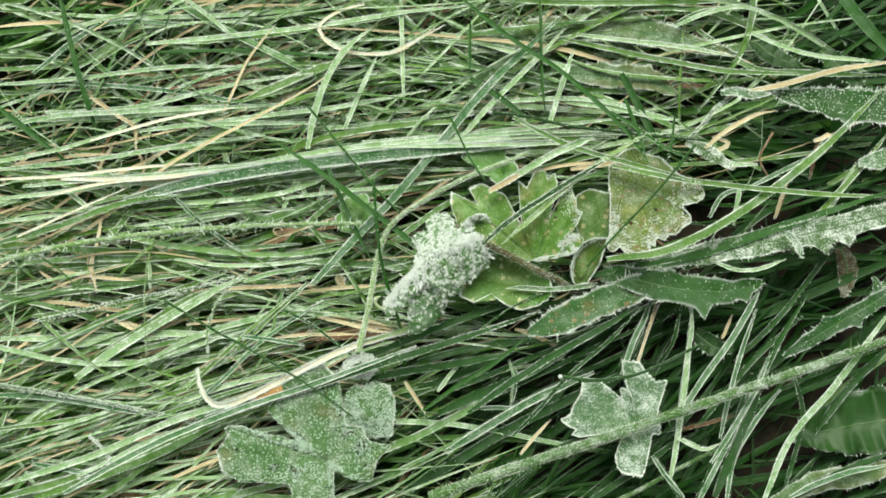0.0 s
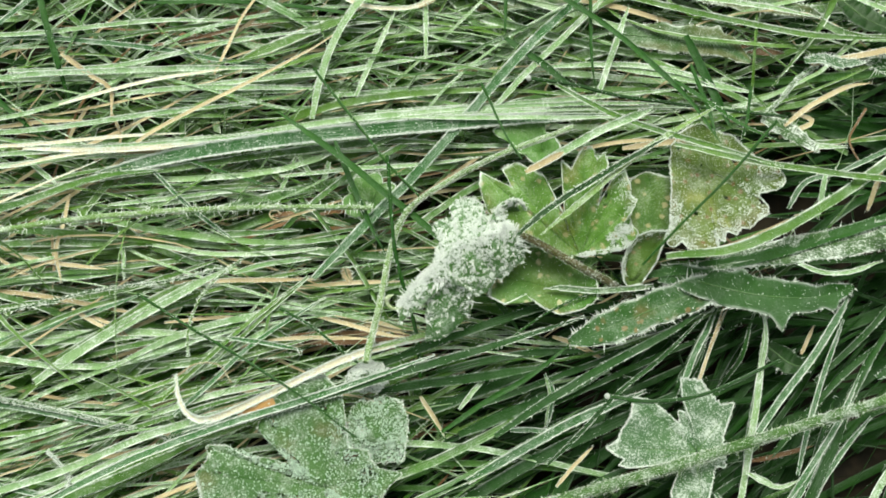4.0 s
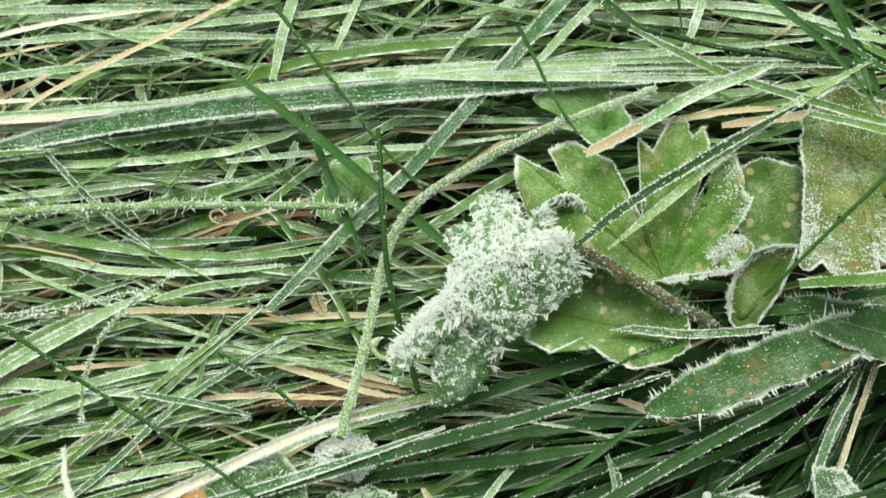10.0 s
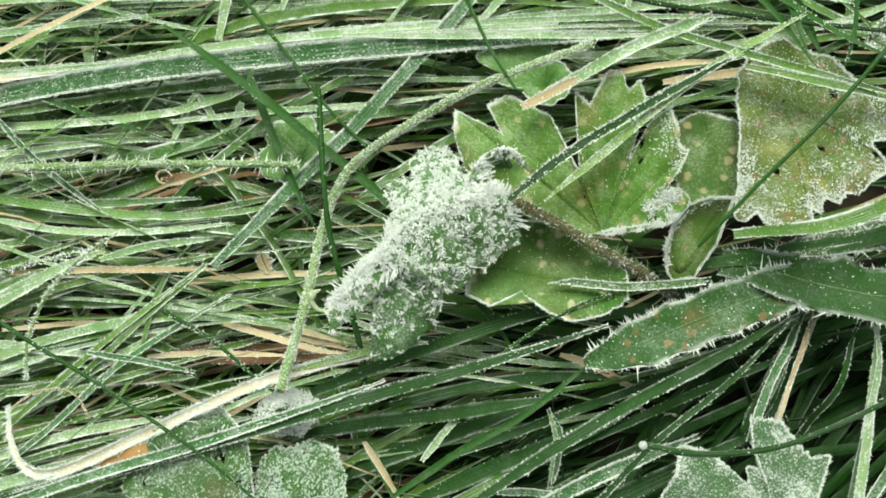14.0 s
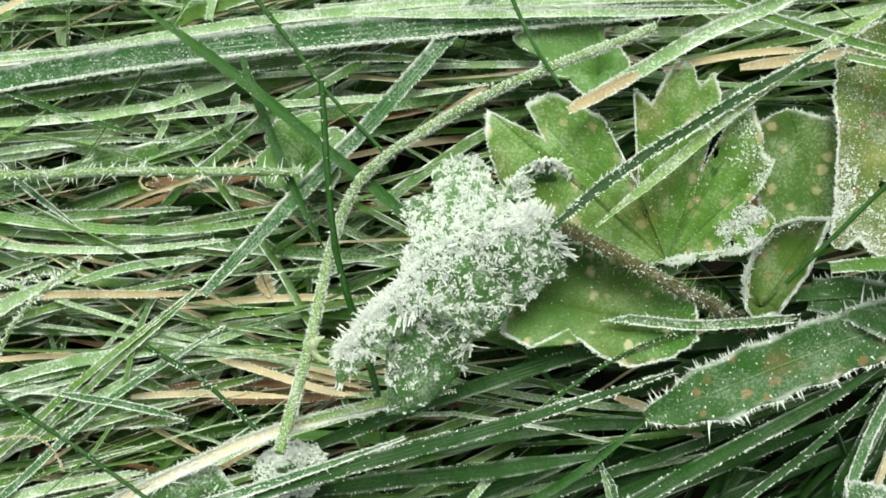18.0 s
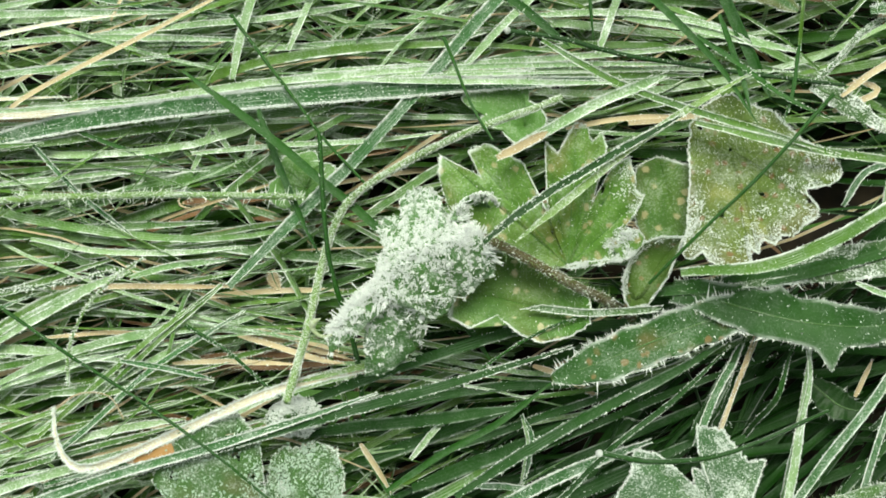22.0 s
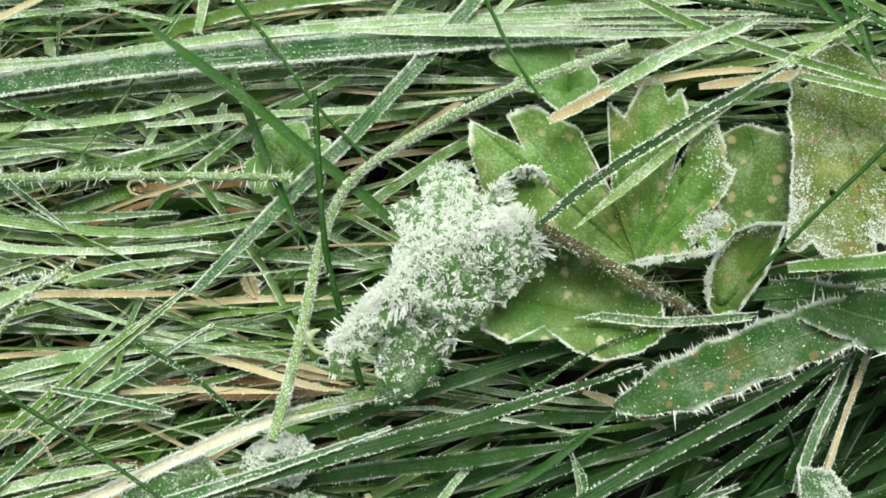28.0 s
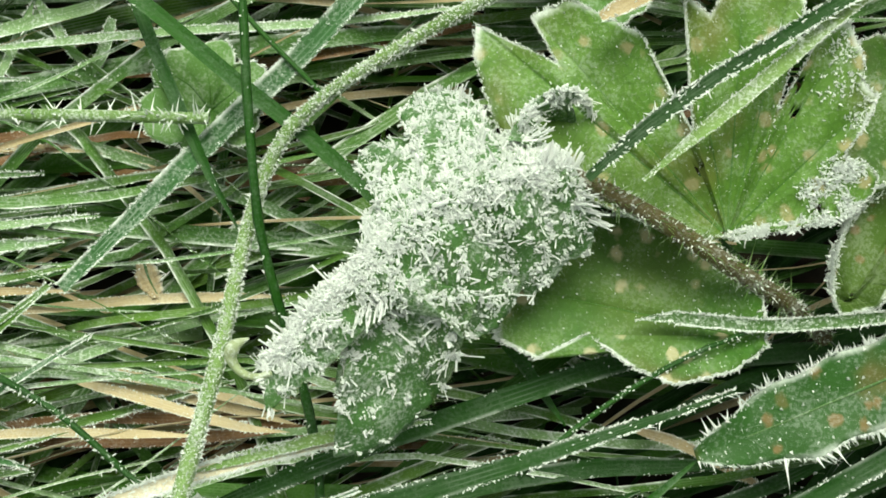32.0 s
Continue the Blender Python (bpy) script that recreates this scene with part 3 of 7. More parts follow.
def lobed_leaf(label, mat, base, lobes, dome=0.003, tilt=(0, 0), frost=400, size=0.5, teeth=0.10, holes=0, seed=1, face=0, core=0.16, name="lobed_leaf", blunt=2.2, crust=0, cup=0.0, ribbed=True, rimed=(), hole=0.0017):
    """A palmate leaf with its foot at base; lobes: (degrees, length, half width in degrees), or (degrees, millimetres) of the teeth and notches of its margin in turn;
    rimed: (from, to, grains, reach inwards) of stretches of the margin where rime lies thick."""
    rng = np.random.default_rng(seed)
    drawn = len(lobes[0]) == 2
    m, rings = (480, 22) if drawn else (300, 20)
    s = np.linspace(0.02, 1, rings + 1)
    if drawn:
        ox, oy, vein, valley, tips = margin_of(lobes, m, teeth, seed)
        r = np.hypot(ox, oy)
        big, th = r.max(), np.unwrap(np.arctan2(oy, ox))
        rr, x, y = s[:, None] * r[None], s[:, None] * ox[None], s[:, None] * oy[None]
        pleat = 0.019 * big * (0.5 - valley[None]) * s[:, None] ** 0.7
    else:
        pleat = 0.0
        th = np.linspace(-math.pi, math.pi, m, endpoint=False)
        big = max(l[1] for l in lobes)
        r, vein = np.full(m, big * core), np.zeros(m)
        for deg, size_l, half in lobes:
            d = np.abs((th - radians(deg) + math.pi) % (2 * math.pi) - math.pi) / radians(half)
            r = np.maximum(r, size_l * np.clip(1 - d ** blunt, 0, 1) ** 0.55)
            vein = np.maximum(vein, np.clip(1 - d * 8, 0, 1))
            for side in (-0.5, 0.5):
                dd = np.abs((th - radians(deg + side * half) + math.pi) % (2 * math.pi) - math.pi) / radians(half)
                vein = np.maximum(vein, 0.8 * np.clip(1 - dd * 11, 0, 1))
        jag = np.abs(((th * 19 / math.pi + 0.6 * np.sin(th * 5 + seed)) % 2) - 1) ** 1.5
        r = r * (1 - teeth * jag * (r > big * core * 1.2)) * (1 + 0.03 * np.sin(th * 9 + seed))
        rr = s[:, None] * r[None]
        bent = th[None] + 0.16 * (s[:, None] ** 2 - 0.4) * np.sin(th * 3 + seed)[None] + 0.05 * np.sin(s * 9 + seed)[:, None]
        x, y = rr * np.cos(bent), rr * np.sin(bent)
    wav = np.array([[noise.noise((a * 70 + seed * 9, b * 70, seed)) for a, b in zip(p, q)] for p, q in zip(x, y)])
    curl = np.sin(th * 6 + seed)[None] * (s[:, None] ** 4) * 0.022 * big
    z = dome * (s[:, None] * (2 - s[:, None])) + wav * (0.05 if drawn else 0.10) * big * s[:, None] + curl + 0.0045 * big * (1 - vein[None]) * s[:, None] + cup * s[:, None] ** 5 + pleat
    v = np.stack([x, y, z], -1).reshape(-1, 3)
    rot = np.array(Euler((radians(tilt[0]), radians(tilt[1]), 0)).to_matrix())
    v = v @ rot.T + np.asarray(base)
    i, j = np.meshgrid(np.arange(rings), np.arange(m), indexing="ij")
    o, p = (i * m + j).ravel(), (i * m + (j + 1) % m).ravel()
    f = np.stack([o, o + m, p + m, p], 1)
    if holes:
        gone = np.zeros(len(f), bool)
        mid = v[f].mean(1)
        for _ in range(holes):
            c = mid[rng.integers(len(f) // 3, len(f))]
            gone |= np.linalg.norm((mid - c) * (1, rng.uniform(0.5, 1.5), 0.3), axis=1) < rng.uniform(0.0004, hole)
        f = f[~gone]
    edge = np.repeat(s ** 6, m)
    me = mesh_of(name, v, f, mat, edge, np.tile(vein, rings + 1))
    ob = tagged(new(name, me), label, "leaf")
    thick = ob.modifiers.new("thickness", "SOLIDIFY")
    thick.thickness = 0.00022
    grid, reach = v.reshape(rings + 1, m, 3), int(rings * 0.84)
    if not drawn:
        tips = [int(round((radians(l[0]) + math.pi) / (2 * math.pi) * m)) % m for l in lobes if l[1] >= 0.62 * big]
    for at in tips if ribbed else ():
        line = grid[:reach, at] + (0, 0, 0.00002)
        vv, ff = tube(line, np.linspace(0.00012, 0.00004, reach), 6)
        part("vein", mesh_of("vein", vv, ff, VEIN, np.zeros(len(vv))), ob)
    if frost:
        frost, size = int(frost * 4.5), size * 0.42
        k = rng.integers(0, m, frost)
        b = v.reshape(rings + 1, m, 3)
        rim = b[-1, k] + rng.normal(0, 0.00008, (frost, 3))
        way = (b[-1, k] - b[-4, k]) / (np.linalg.norm(b[-1, k] - b[-4, k], axis=1)[:, None] + 1e-9) + rng.normal(0, 0.5, (frost, 3)) + (0, 0, 0.5)
        length = size / 1000 * rng.lognormal(0, 0.5, frost)
        v1, f1 = needles(rng, rim, way, length, np.clip(length * 0.34, 0.00005, 0.00012))
        if face:
            kk, ii = rng.integers(0, m, face), (rings * np.sqrt(rng.uniform(0.03, 1, face))).astype(int)
            length = size / 1000 * 0.8 * rng.lognormal(0, 0.5, face)
            v2, f2 = needles(rng, b[ii, kk] + rng.normal(0, 0.0002, (face, 3)) * (1, 1, 0.2), rng.normal(0, 0.7, (face, 3)) + (0, 0, 1), length, np.clip(length * 0.4, 0.00006, 0.00014))
            f1 = np.vstack([f1, f2 + len(v1)])
            v1 = np.vstack([v1, v2])
        for low, high, count, reach in rimed:
            sector = np.flatnonzero((np.degrees(th) - low) % 360 < high - low)
            kk, ii = rng.choice(sector, count), (rings * (1 - reach * rng.uniform(0, 1, count) ** 1.6)).astype(int)
            spot = b[ii, kk] + rng.normal(0, 0.00025, (count, 3)) * (1, 1, 0.15)
            stay = np.array([noise.noise(Vector(q) * 480) + 0.6 * noise.noise(Vector(q) * 1300) for q in spot]) > rng.uniform(-0.45, 0.2, count) + 0.3 * (1 - ii / rings) / reach
            spot, ii = spot[stay], ii[stay]
            length = 0.00026 * rng.lognormal(0, 0.5, len(spot))
            v2, f2 = needles(rng, spot, rng.normal(0, 0.7, spot.shape) + (0, 0, 0.9), length, np.clip(length * 0.42, 0.00007, 0.00016))
            f1 = np.vstack([f1, f2 + len(v1)])
            v1 = np.vstack([v1, v2])
        tagged(part("frost", mesh_of("frost", v1, f1, FROST, smooth=False), ob, "white frost fringe"), kind="stuff")
    if crust:
        kk, ii = rng.integers(0, m, crust), (rings * np.sqrt(rng.uniform(0.02, 1, crust))).astype(int)
        b = v.reshape(rings + 1, m, 3)[ii, kk]
        comb = np.array([noise.noise_vector(Vector(q) * 420) for q in b])
        v2, f2 = columns(rng, b + rng.normal(0, 0.0003, b.shape) * (1, 1, 0.3), comb * 1.6 + rng.normal(0, 0.25, b.shape) + (0, 0, 0.5), 0.00038 * rng.lognormal(0, 0.45, crust), rng.uniform(0.00010, 0.00026, crust))
        tagged(part("ice", mesh_of("ice", v2, f2, FROST if mat is LEAF_RIME else SUGAR, smooth=False), ob, "crust of pale ice grains"), kind="stuff")
    return ob


def toothed_leaf(label, mat, width, pts, teeth=(), frost=12.0, size=0.6, fold=0.15, roll=0.0, face=4.0, tip=0.3, root=0.5, name="toothed_leaf", seed=1):
    """A long leaf along pts; teeth: (place along it, side, length in widths, half breadth)."""
    rng = np.random.default_rng(seed)
    reach = sum((Vector(a) - Vector(b)).length for a, b in zip(pts, pts[1:]))
    n, cols = 90, np.linspace(-1, 1, 13)
    line = spline(pts, n)
    s = np.linspace(0, 1, n + 1)
    w = width / 2 * np.clip(np.minimum(root + s / 0.3 * (1 - root), 1) * np.minimum((1.01 - s) / tip, 1) ** 0.6, 0.02, 1)
    left, right = w * (1 + 0.06 * np.sin(s * 40 + seed)), w * (1 + 0.06 * np.sin(s * 33 + 2 * seed))
    for at, side, long, half in teeth:
        d = np.clip(1 - np.abs((s - at) / half), 0, 1) ** 1.4 * long * width / 2
        if side > 0:
            right = right + d
        else:
            left = left + d
    t, side_v, up = frames_of(line, np.full(n + 1, roll))
    wave = np.array([noise.noise((a * 14, seed, 0)) for a in s])
    h = np.where(cols[None] < 0, left[:, None], right[:, None]) * np.abs(cols)[None]
    sign = np.sign(cols)[None]
    lift = h * math.sin(fold) + wave[:, None] * width * 0.10 * np.abs(cols)[None] * sign + 0.05 * width * np.sin(s * 25 + seed)[:, None] * cols[None] ** 2
    v = line[:, None] + side_v[:, None] * (h * sign * math.cos(fold))[..., None] + up[:, None] * lift[..., None]
    k = len(cols)
    i, j = np.meshgrid(np.arange(n), np.arange(k - 1), indexing="ij")
    o = (i * k + j).ravel()
    me = mesh_of(name, v.reshape(-1, 3), np.stack([o, o + 1, o + k + 1, o + k], 1), mat, np.tile(cols, n + 1), np.tile(np.clip(1 - np.abs(cols) * 5, 0, 1), n + 1))
    ob = tagged(new(name, me), label, "leaf")
    thick = ob.modifiers.new("thickness", "SOLIDIFY")
    thick.thickness = 0.00025
    vv, ff = tube(line[2:80], np.linspace(0.00030, 0.00008, 78) * min(1.0, width / 0.004), 6)
    part("midrib", mesh_of("midrib", vv, ff, MIDRIB, np.zeros(len(vv))), ob, "pale midrib")
    count, extra = int(frost * 1.6 * reach * 1000), int(face * 1.4 * reach * 1000)
    ii = rng.integers(0, n, count + extra)
    jj = np.where(np.arange(count + extra) < count, rng.choice([0, k - 1], count + extra), rng.integers(1, k - 1, count + extra))
    s1, s2 = rng.uniform(0, 1, (2, count + extra, 1))
    inner = np.where(np.arange(count + extra) < count, jj, jj + 1).clip(0, k - 1)
    base = (v[ii, jj] * s1 + v[ii + 1, jj] * (1 - s1)) * s2 + (v[ii, inner] * s1 + v[ii + 1, inner] * (1 - s1)) * (1 - s2)
    way = side_v[ii] * (cols[jj] * rng.uniform(0.4, 1.2, count + extra))[:, None] + up[ii] * rng.uniform(0.1, 1.0, count + extra)[:, None] + rng.normal(0, 0.4, (count + extra, 3))
    length = size / 1000 * rng.lognormal(0, 0.55, count + extra) * np.where(np.arange(count + extra) < count, 1, 0.6)
    stub = np.arange(count + extra) >= count
    v1, f1 = needles(rng, base, way, length * np.where(stub, 0.6, 1), np.clip(length * np.where(stub, 0.36, 0.13), 0.00005, 0.0002))
    tagged(part("frost", mesh_of("frost", v1, f1, FROST, smooth=False), ob, "white frost needles"), kind="stuff")
    return ob


# ---- the curled, ice-covered leaf ----
def prisms(rng, base, way, length, radius):
    """Verts and quads of six-sided ice columns with slanting ends."""
    n = len(base)
    way = way / (np.linalg.norm(way, axis=1)[:, None] + 1e-9)
    ref = np.where(np.abs(way[:, 2:3]) < 0.8, np.array([[0, 0, 1.0]]), np.array([[1.0, 0, 0]]))
    a = np.cross(way, ref)
    a /= np.linalg.norm(a, axis=1)[:, None]
    b = np.cross(way, a)
    spin, flat, slant = rng.uniform(0, 6.28, n), rng.uniform(0.5, 1.0, n)[:, None], rng.normal(0, 0.6, n)
    v = np.empty((n, 12, 3))
    for k in range(6):
        c, s = np.cos(spin + k * 1.047)[:, None], np.sin(spin + k * 1.047)[:, None]
        off = (a * c + b * s * flat) * radius[:, None]
        v[:, k] = base + off * 0.8
        v[:, 6 + k] = base + off + way * (length + slant * radius * math.cos(k * 1.047))[:, None]
    o = np.arange(n)[:, None] * 12
    quads = [(k, (k + 1) % 6, 6 + (k + 1) % 6, 6 + k) for k in range(6)] + [(6, 7, 8, 9), (6, 9, 10, 11)]
    return v.reshape(-1, 3), np.concatenate([o + np.array([q]) for q in quads], 0)


def joined(lots):
    vs, fs, at = [], [], 0
    for v, f in lots:
        vs.append(v), fs.append(f + at)
        at += len(v)
    return np.vstack(vs), np.vstack(fs)


def curled_leaf(folds, combs, hook):
    """A withered leaf folded over its midrib. folds: (upper curve, rim curve, bulge, ice at the fold, ice at the rim, white patches, how fine they are) for each lobe;
    combs: rows of long ice columns as (start, end, way at start, way at end, how many, length)."""
    rng = np.random.default_rng(5)
    thing = tagged(new("curled_leaf"), "withered green leaf curled over, covered with clear ice crystals", "leaf")
    n, k = 110, 26
    u, w = np.linspace(0, 1, n + 1), np.linspace(0, 1, k + 1)
    ice, frost, hair = [], [], []

    def spots(v, count):
        ii, jj = rng.integers(0, n, count), rng.integers(0, k, count)
        a, c = rng.uniform(0, 1, (2, count, 1))
        return v[ii, jj] * (1 - a) * (1 - c) + v[ii + 1, jj] * a * (1 - c) + v[ii, jj + 1] * (1 - a) * c + v[ii + 1, jj + 1] * a * c, ii, jj

    def clumps(v, nrm, slope, per_area, area, at_fold, at_rim, each, wide, size, thick, store, fleck):
        """Rosettes of crystals, thick in some patches and missing in others."""
        base, ii, jj = spots(v, int(per_area * area))
        share = at_rim + 0.16 * (1 - jj / k) + (at_fold - at_rim) * np.exp(-((jj / k + 0.02) / 0.15) ** 2)
        patch = np.array([noise.noise(p * fleck) * 0.8 + 0.7 * noise.noise(p * fleck * 2.3) for p in base])
        keep = patch + rng.normal(0, 0.07, len(base)) > 0.55 - 1.1 * share
        base, ii, jj = (np.repeat(q[keep], each, 0) for q in (base, ii, jj))
        lean = np.repeat(rng.normal(0, 0.7, (keep.sum(), 3)), each, 0)
        count = len(base)
        shift = rng.normal(0, wide, base.shape)
        shift -= nrm[ii, jj] * (shift * nrm[ii, jj]).sum(1)[:, None] * 0.9
        way = nrm[ii, jj] * 0.5 + slope[ii, jj] * 0.3 + lean + shift / wide * 0.25 + rng.normal(0, 0.28, (count, 3))
        length = size * rng.lognormal(0, 0.55, count)
        store.append(prisms(rng, base + shift + nrm[ii, jj] * 0.00006, way, length, np.clip(thick * rng.lognormal(0, 0.3, count), 0.00003, 0.0003)))

    for at, (upper, rim, bulge, at_fold, at_rim, white, fleck) in enumerate(folds):
        a, r = spline(upper, n), np.asarray(rim, float)
        near = np.array([np.argmin(np.linalg.norm((a - q)[:, :2], axis=1)) / n for q in r])
        near = np.maximum.accumulate(0.5 * near + 0.5 * np.linspace(0, 1, len(r))) + np.linspace(0, 0.01, len(r))
        near = (near - near[0]) / (near[-1] - near[0])
        b = np.stack([np.interp(u, near, r[:, c]) for c in range(3)], 1)
        for _ in range(2):
            b[1:-1] = (b[:-2] + 2 * b[1:-1] + b[2:]) / 4
        span = np.linalg.norm(b - a, axis=1)[:, None]
        b[:, :2] += ((b - a) / (span + 1e-6))[:, :2] * 0.00022 * np.array([noise.noise((q * 60, at * 7.0, 1)) + noise.noise((q * 170, at, 2)) for q in u])[:, None]
        mid = (a + b) / 2 + np.array([0, 0, 1.0]) * span * bulge
        s = w[None, :, None]
        v = (1 - s) ** 2 * a[:, None] + 2 * s * (1 - s) * mid[:, None] + s * s * b[:, None]
        rough = np.array([[noise.noise((p[0] * 300, p[1] * 300, p[2] * 300)) for p in q] for q in v])
        fine = np.array([[noise.noise((p[0] * 1300, p[1] * 1300, p[2] * 1300)) for p in q] for q in v])
        pleat = 0.00045 * np.sin(u * 30 + 6 * at + 2)[:, None] * np.sin(w * math.pi * 0.9)[None]
        v[..., 2] += (rough * 0.0009 + fine * 0.00028 + pleat) * np.minimum(w * 5, 1)[None]
        i, j = np.meshgrid(np.arange(n), np.arange(k), indexing="ij")
        o = (i * (k + 1) + j).ravel()
        vein = np.maximum(np.clip(1 - w * 9, 0, 1)[None], (np.abs(np.sin(u * 15 + 2))[:, None] > 0.97) * 0.7)
        lobe = part("lobe", mesh_of("lobe", v.reshape(-1, 3), np.stack([o, o + 1, o + k + 2, o + k + 1], 1), CURL, np.tile(w ** 4, n + 1), vein.ravel()), thing)
        thick = lobe.modifiers.new("thickness", "SOLIDIFY")
        thick.thickness, thick.offset = 0.0002, 0.0
        nrm = np.cross(np.gradient(v, axis=0), np.gradient(v, axis=1))
        nrm /= np.linalg.norm(nrm, axis=2)[..., None] + 1e-12
        nrm *= np.sign(nrm[..., 2:3] + 1e-6)
        slope = np.gradient(v, axis=1)
        slope /= np.linalg.norm(slope, axis=2)[..., None] + 1e-12
        area = span.mean() * np.linalg.norm(np.diff(a, axis=0), axis=1).sum() * 1e6
        clumps(v, nrm, slope, 7.0, area, at_fold, at_rim, 8, 0.00018, 0.00019, 0.000095, frost, fleck)
        clumps(v, nrm, slope, 4.0, area, at_fold, at_rim, 4, 0.00018, 0.00034, 0.000090, ice, fleck)
        clumps(v, nrm, slope, 0.9, area, at_fold * 0.9, at_rim, 2, 0.00030, 0.00085, 0.000080, ice, fleck)
        if white:
            clumps(v, nrm, slope, 3.0 * white, area, at_fold * 0.85, at_rim * 0.85, 16, 0.00026, 0.00028, 0.00006, frost, fleck)
        base, ii, jj = spots(v, int(area * 18))
        hair.append(needles(rng, base, slope[ii, jj] * 0.9 + nrm[ii, jj] * 0.3 + rng.normal(0, 0.18, base.shape), 0.0006 * rng.lognormal(0, 0.35, len(base)), np.full(len(base), 0.000021)))
    for start, end, first, last, count, long in combs:
        f = np.sort(rng.uniform(0, 1, count))[:, None]
        base = np.asarray(start) * (1 - f) + np.asarray(end) * f + rng.normal(0, 0.00022, (count, 3))
        way = np.asarray(first) * (1 - f) + np.asarray(last) * f + rng.normal(0, 0.13, (count, 3))
        ice.append(prisms(rng, base, way, long * rng.uniform(0.45, 1.15, count), rng.uniform(0.00006, 0.00012, count)))
    tagged(part("ice", mesh_of("ice", *joined(ice), ICE, smooth=False), thing, "clear white columns of ice"), kind="stuff")
    tagged(part("frost", mesh_of("frost", *joined(frost), FROST, smooth=False), thing, "patches of fine white frost"), kind="stuff")
    tagged(part("hairs", mesh_of("hairs", *joined(hair), STEM, smooth=False), thing, "fine pale leaf hairs"), kind="stuff")
    line = spline(hook, 24)
    vv, ff = tube(line, np.interp(np.linspace(0, 1, 25), [0, 0.5, 0.75, 1], [0.0003, 0.0004, 0.0007, 0.0001]))
    part("curled_tip", mesh_of("curled_tip", vv, ff, TIP, np.zeros(len(vv))), thing, "pale tip rolled into a hook")
    return thing


def ice_bead(at, radius):
    bm = bmesh.new()
    bmesh.ops.create_icosphere(bm, subdivisions=3, radius=radius)
    for v in bm.verts:
        v.co *= 1 + 0.12 * noise.noise(v.co * 1500)
        v.co += Vector(at)
    me = bpy.data.meshes.new("ice_bead")
    bm.to_mesh(me)
    bm.free()
    me.polygons.foreach_set("use_smooth", [True] * len(me.polygons))
    me.materials.append(DROP)
    tagged(new("ice_bead", me), "small frozen drop at the tip of a grass stalk", "ice bead")


grass_blade('dark green grass blade edged with white frost', HAZED, 0.00374, [(-0.0980, 0.0233, 0.0180), (-0.0778, 0.0274, 0.0201), (-0.0557, 0.0299, 0.0223), (-0.0361, 0.0317, 0.0230), (-0.0150, 0.0331, 0.0230), (0.0058, 0.0345, 0.0227), (0.0231, 0.0352, 0.0219), (0.0402, 0.0358, 0.0210)], frost=26, size=0.45, fold=0.2)
grass_blade('pale grass blade covered with white frost', PALE, 0.00170, [(-0.1172, 0.0312, 0.0180), (-0.0926, 0.0308, 0.0196), (-0.0650, 0.0313, 0.0212), (-0.0364, 0.0351, 0.0216), (-0.0083, 0.0377, 0.0208), (0.0196, 0.0393, 0.0200)])
grass_blade('pale grass blade covered with white frost', PALE, 0.00130, [(-0.1027, 0.0286, 0.0170), (-0.0694, 0.0302, 0.0182), (-0.0368, 0.0347, 0.0194), (-0.0049, 0.0367, 0.0200), (0.0403, 0.0380, 0.0200), (0.0743, 0.0373, 0.0200)])
grass_blade('dark green grass blade edged with white frost', GRASS, 0.00238, [(-0.1372, 0.0107, 0.0200), (-0.1185, 0.0148, 0.0213), (-0.0967, 0.0216, 0.0213), (-0.0795, 0.0240, 0.0200)], frost=9)
grass_blade('dry straw-coloured grass blade dusted with frost', STRAW, 0.00119, [(-0.1250, 0.0062, 0.0140), (-0.0950, 0.0258, 0.0165), (-0.0826, 0.0331, 0.0228), (-0.0577, 0.0462, 0.0228), (-0.0400, 0.0557, 0.0224), (-0.0294, 0.0632, 0.0220)], frost=3)
grass_blade('pale grass blade covered with white frost', PALE, 0.00221, [(-0.0398, 0.0379, 0.0180), (-0.0376, 0.0471, 0.0200), (-0.0339, 0.0574, 0.0220), (-0.0275, 0.0680, 0.0230), (-0.0184, 0.0751, 0.0240)], frost=9)
grass_blade('pale grass blade covered with white frost', PALE, 0.00154, [(-0.0282, 0.0440, 0.0180), (-0.0226, 0.0559, 0.0195), (-0.0174, 0.0664, 0.0210)])
grass_blade('dark green grass blade edged with white frost', HAZED, 0.00271, [(-0.0372, -0.0060, 0.0210), (-0.0248, 0.0072, 0.0213), (-0.0135, 0.0186, 0.0217), (-0.0047, 0.0285, 0.0220), (0.0041, 0.0390, 0.0220), (0.0183, 0.0557, 0.0220), (0.0417, 0.0775, 0.0220)], frost=9, fold=0.35)
grass_blade('pale grass blade covered with white frost', PALE, 0.00170, [(0.0077, 0.0376, 0.0200), (0.0181, 0.0488, 0.0207), (0.0325, 0.0627, 0.0213), (0.0415, 0.0722, 0.0220)], frost=8)
grass_blade('pale grass blade covered with white frost', PALE, 0.00170, [(0.0356, 0.0415, 0.0200), (0.0381, 0.0488, 0.0207), (0.0406, 0.0558, 0.0213), (0.0439, 0.0653, 0.0220)], frost=8)
grass_blade('pale grass blade covered with white frost', PALE, 0.00207, [(0.0021, 0.0755, 0.0150), (0.0147, 0.0718, 0.0153), (0.0411, 0.0617, 0.0157), (0.0669, 0.0528, 0.0160)])
grass_blade('dark green grass blade edged with white frost', GRASS, 0.00207, [(-0.0869, 0.0772, 0.0150), (-0.0586, 0.0775, 0.0153), (-0.0381, 0.0794, 0.0157), (-0.0086, 0.0823, 0.0160)])
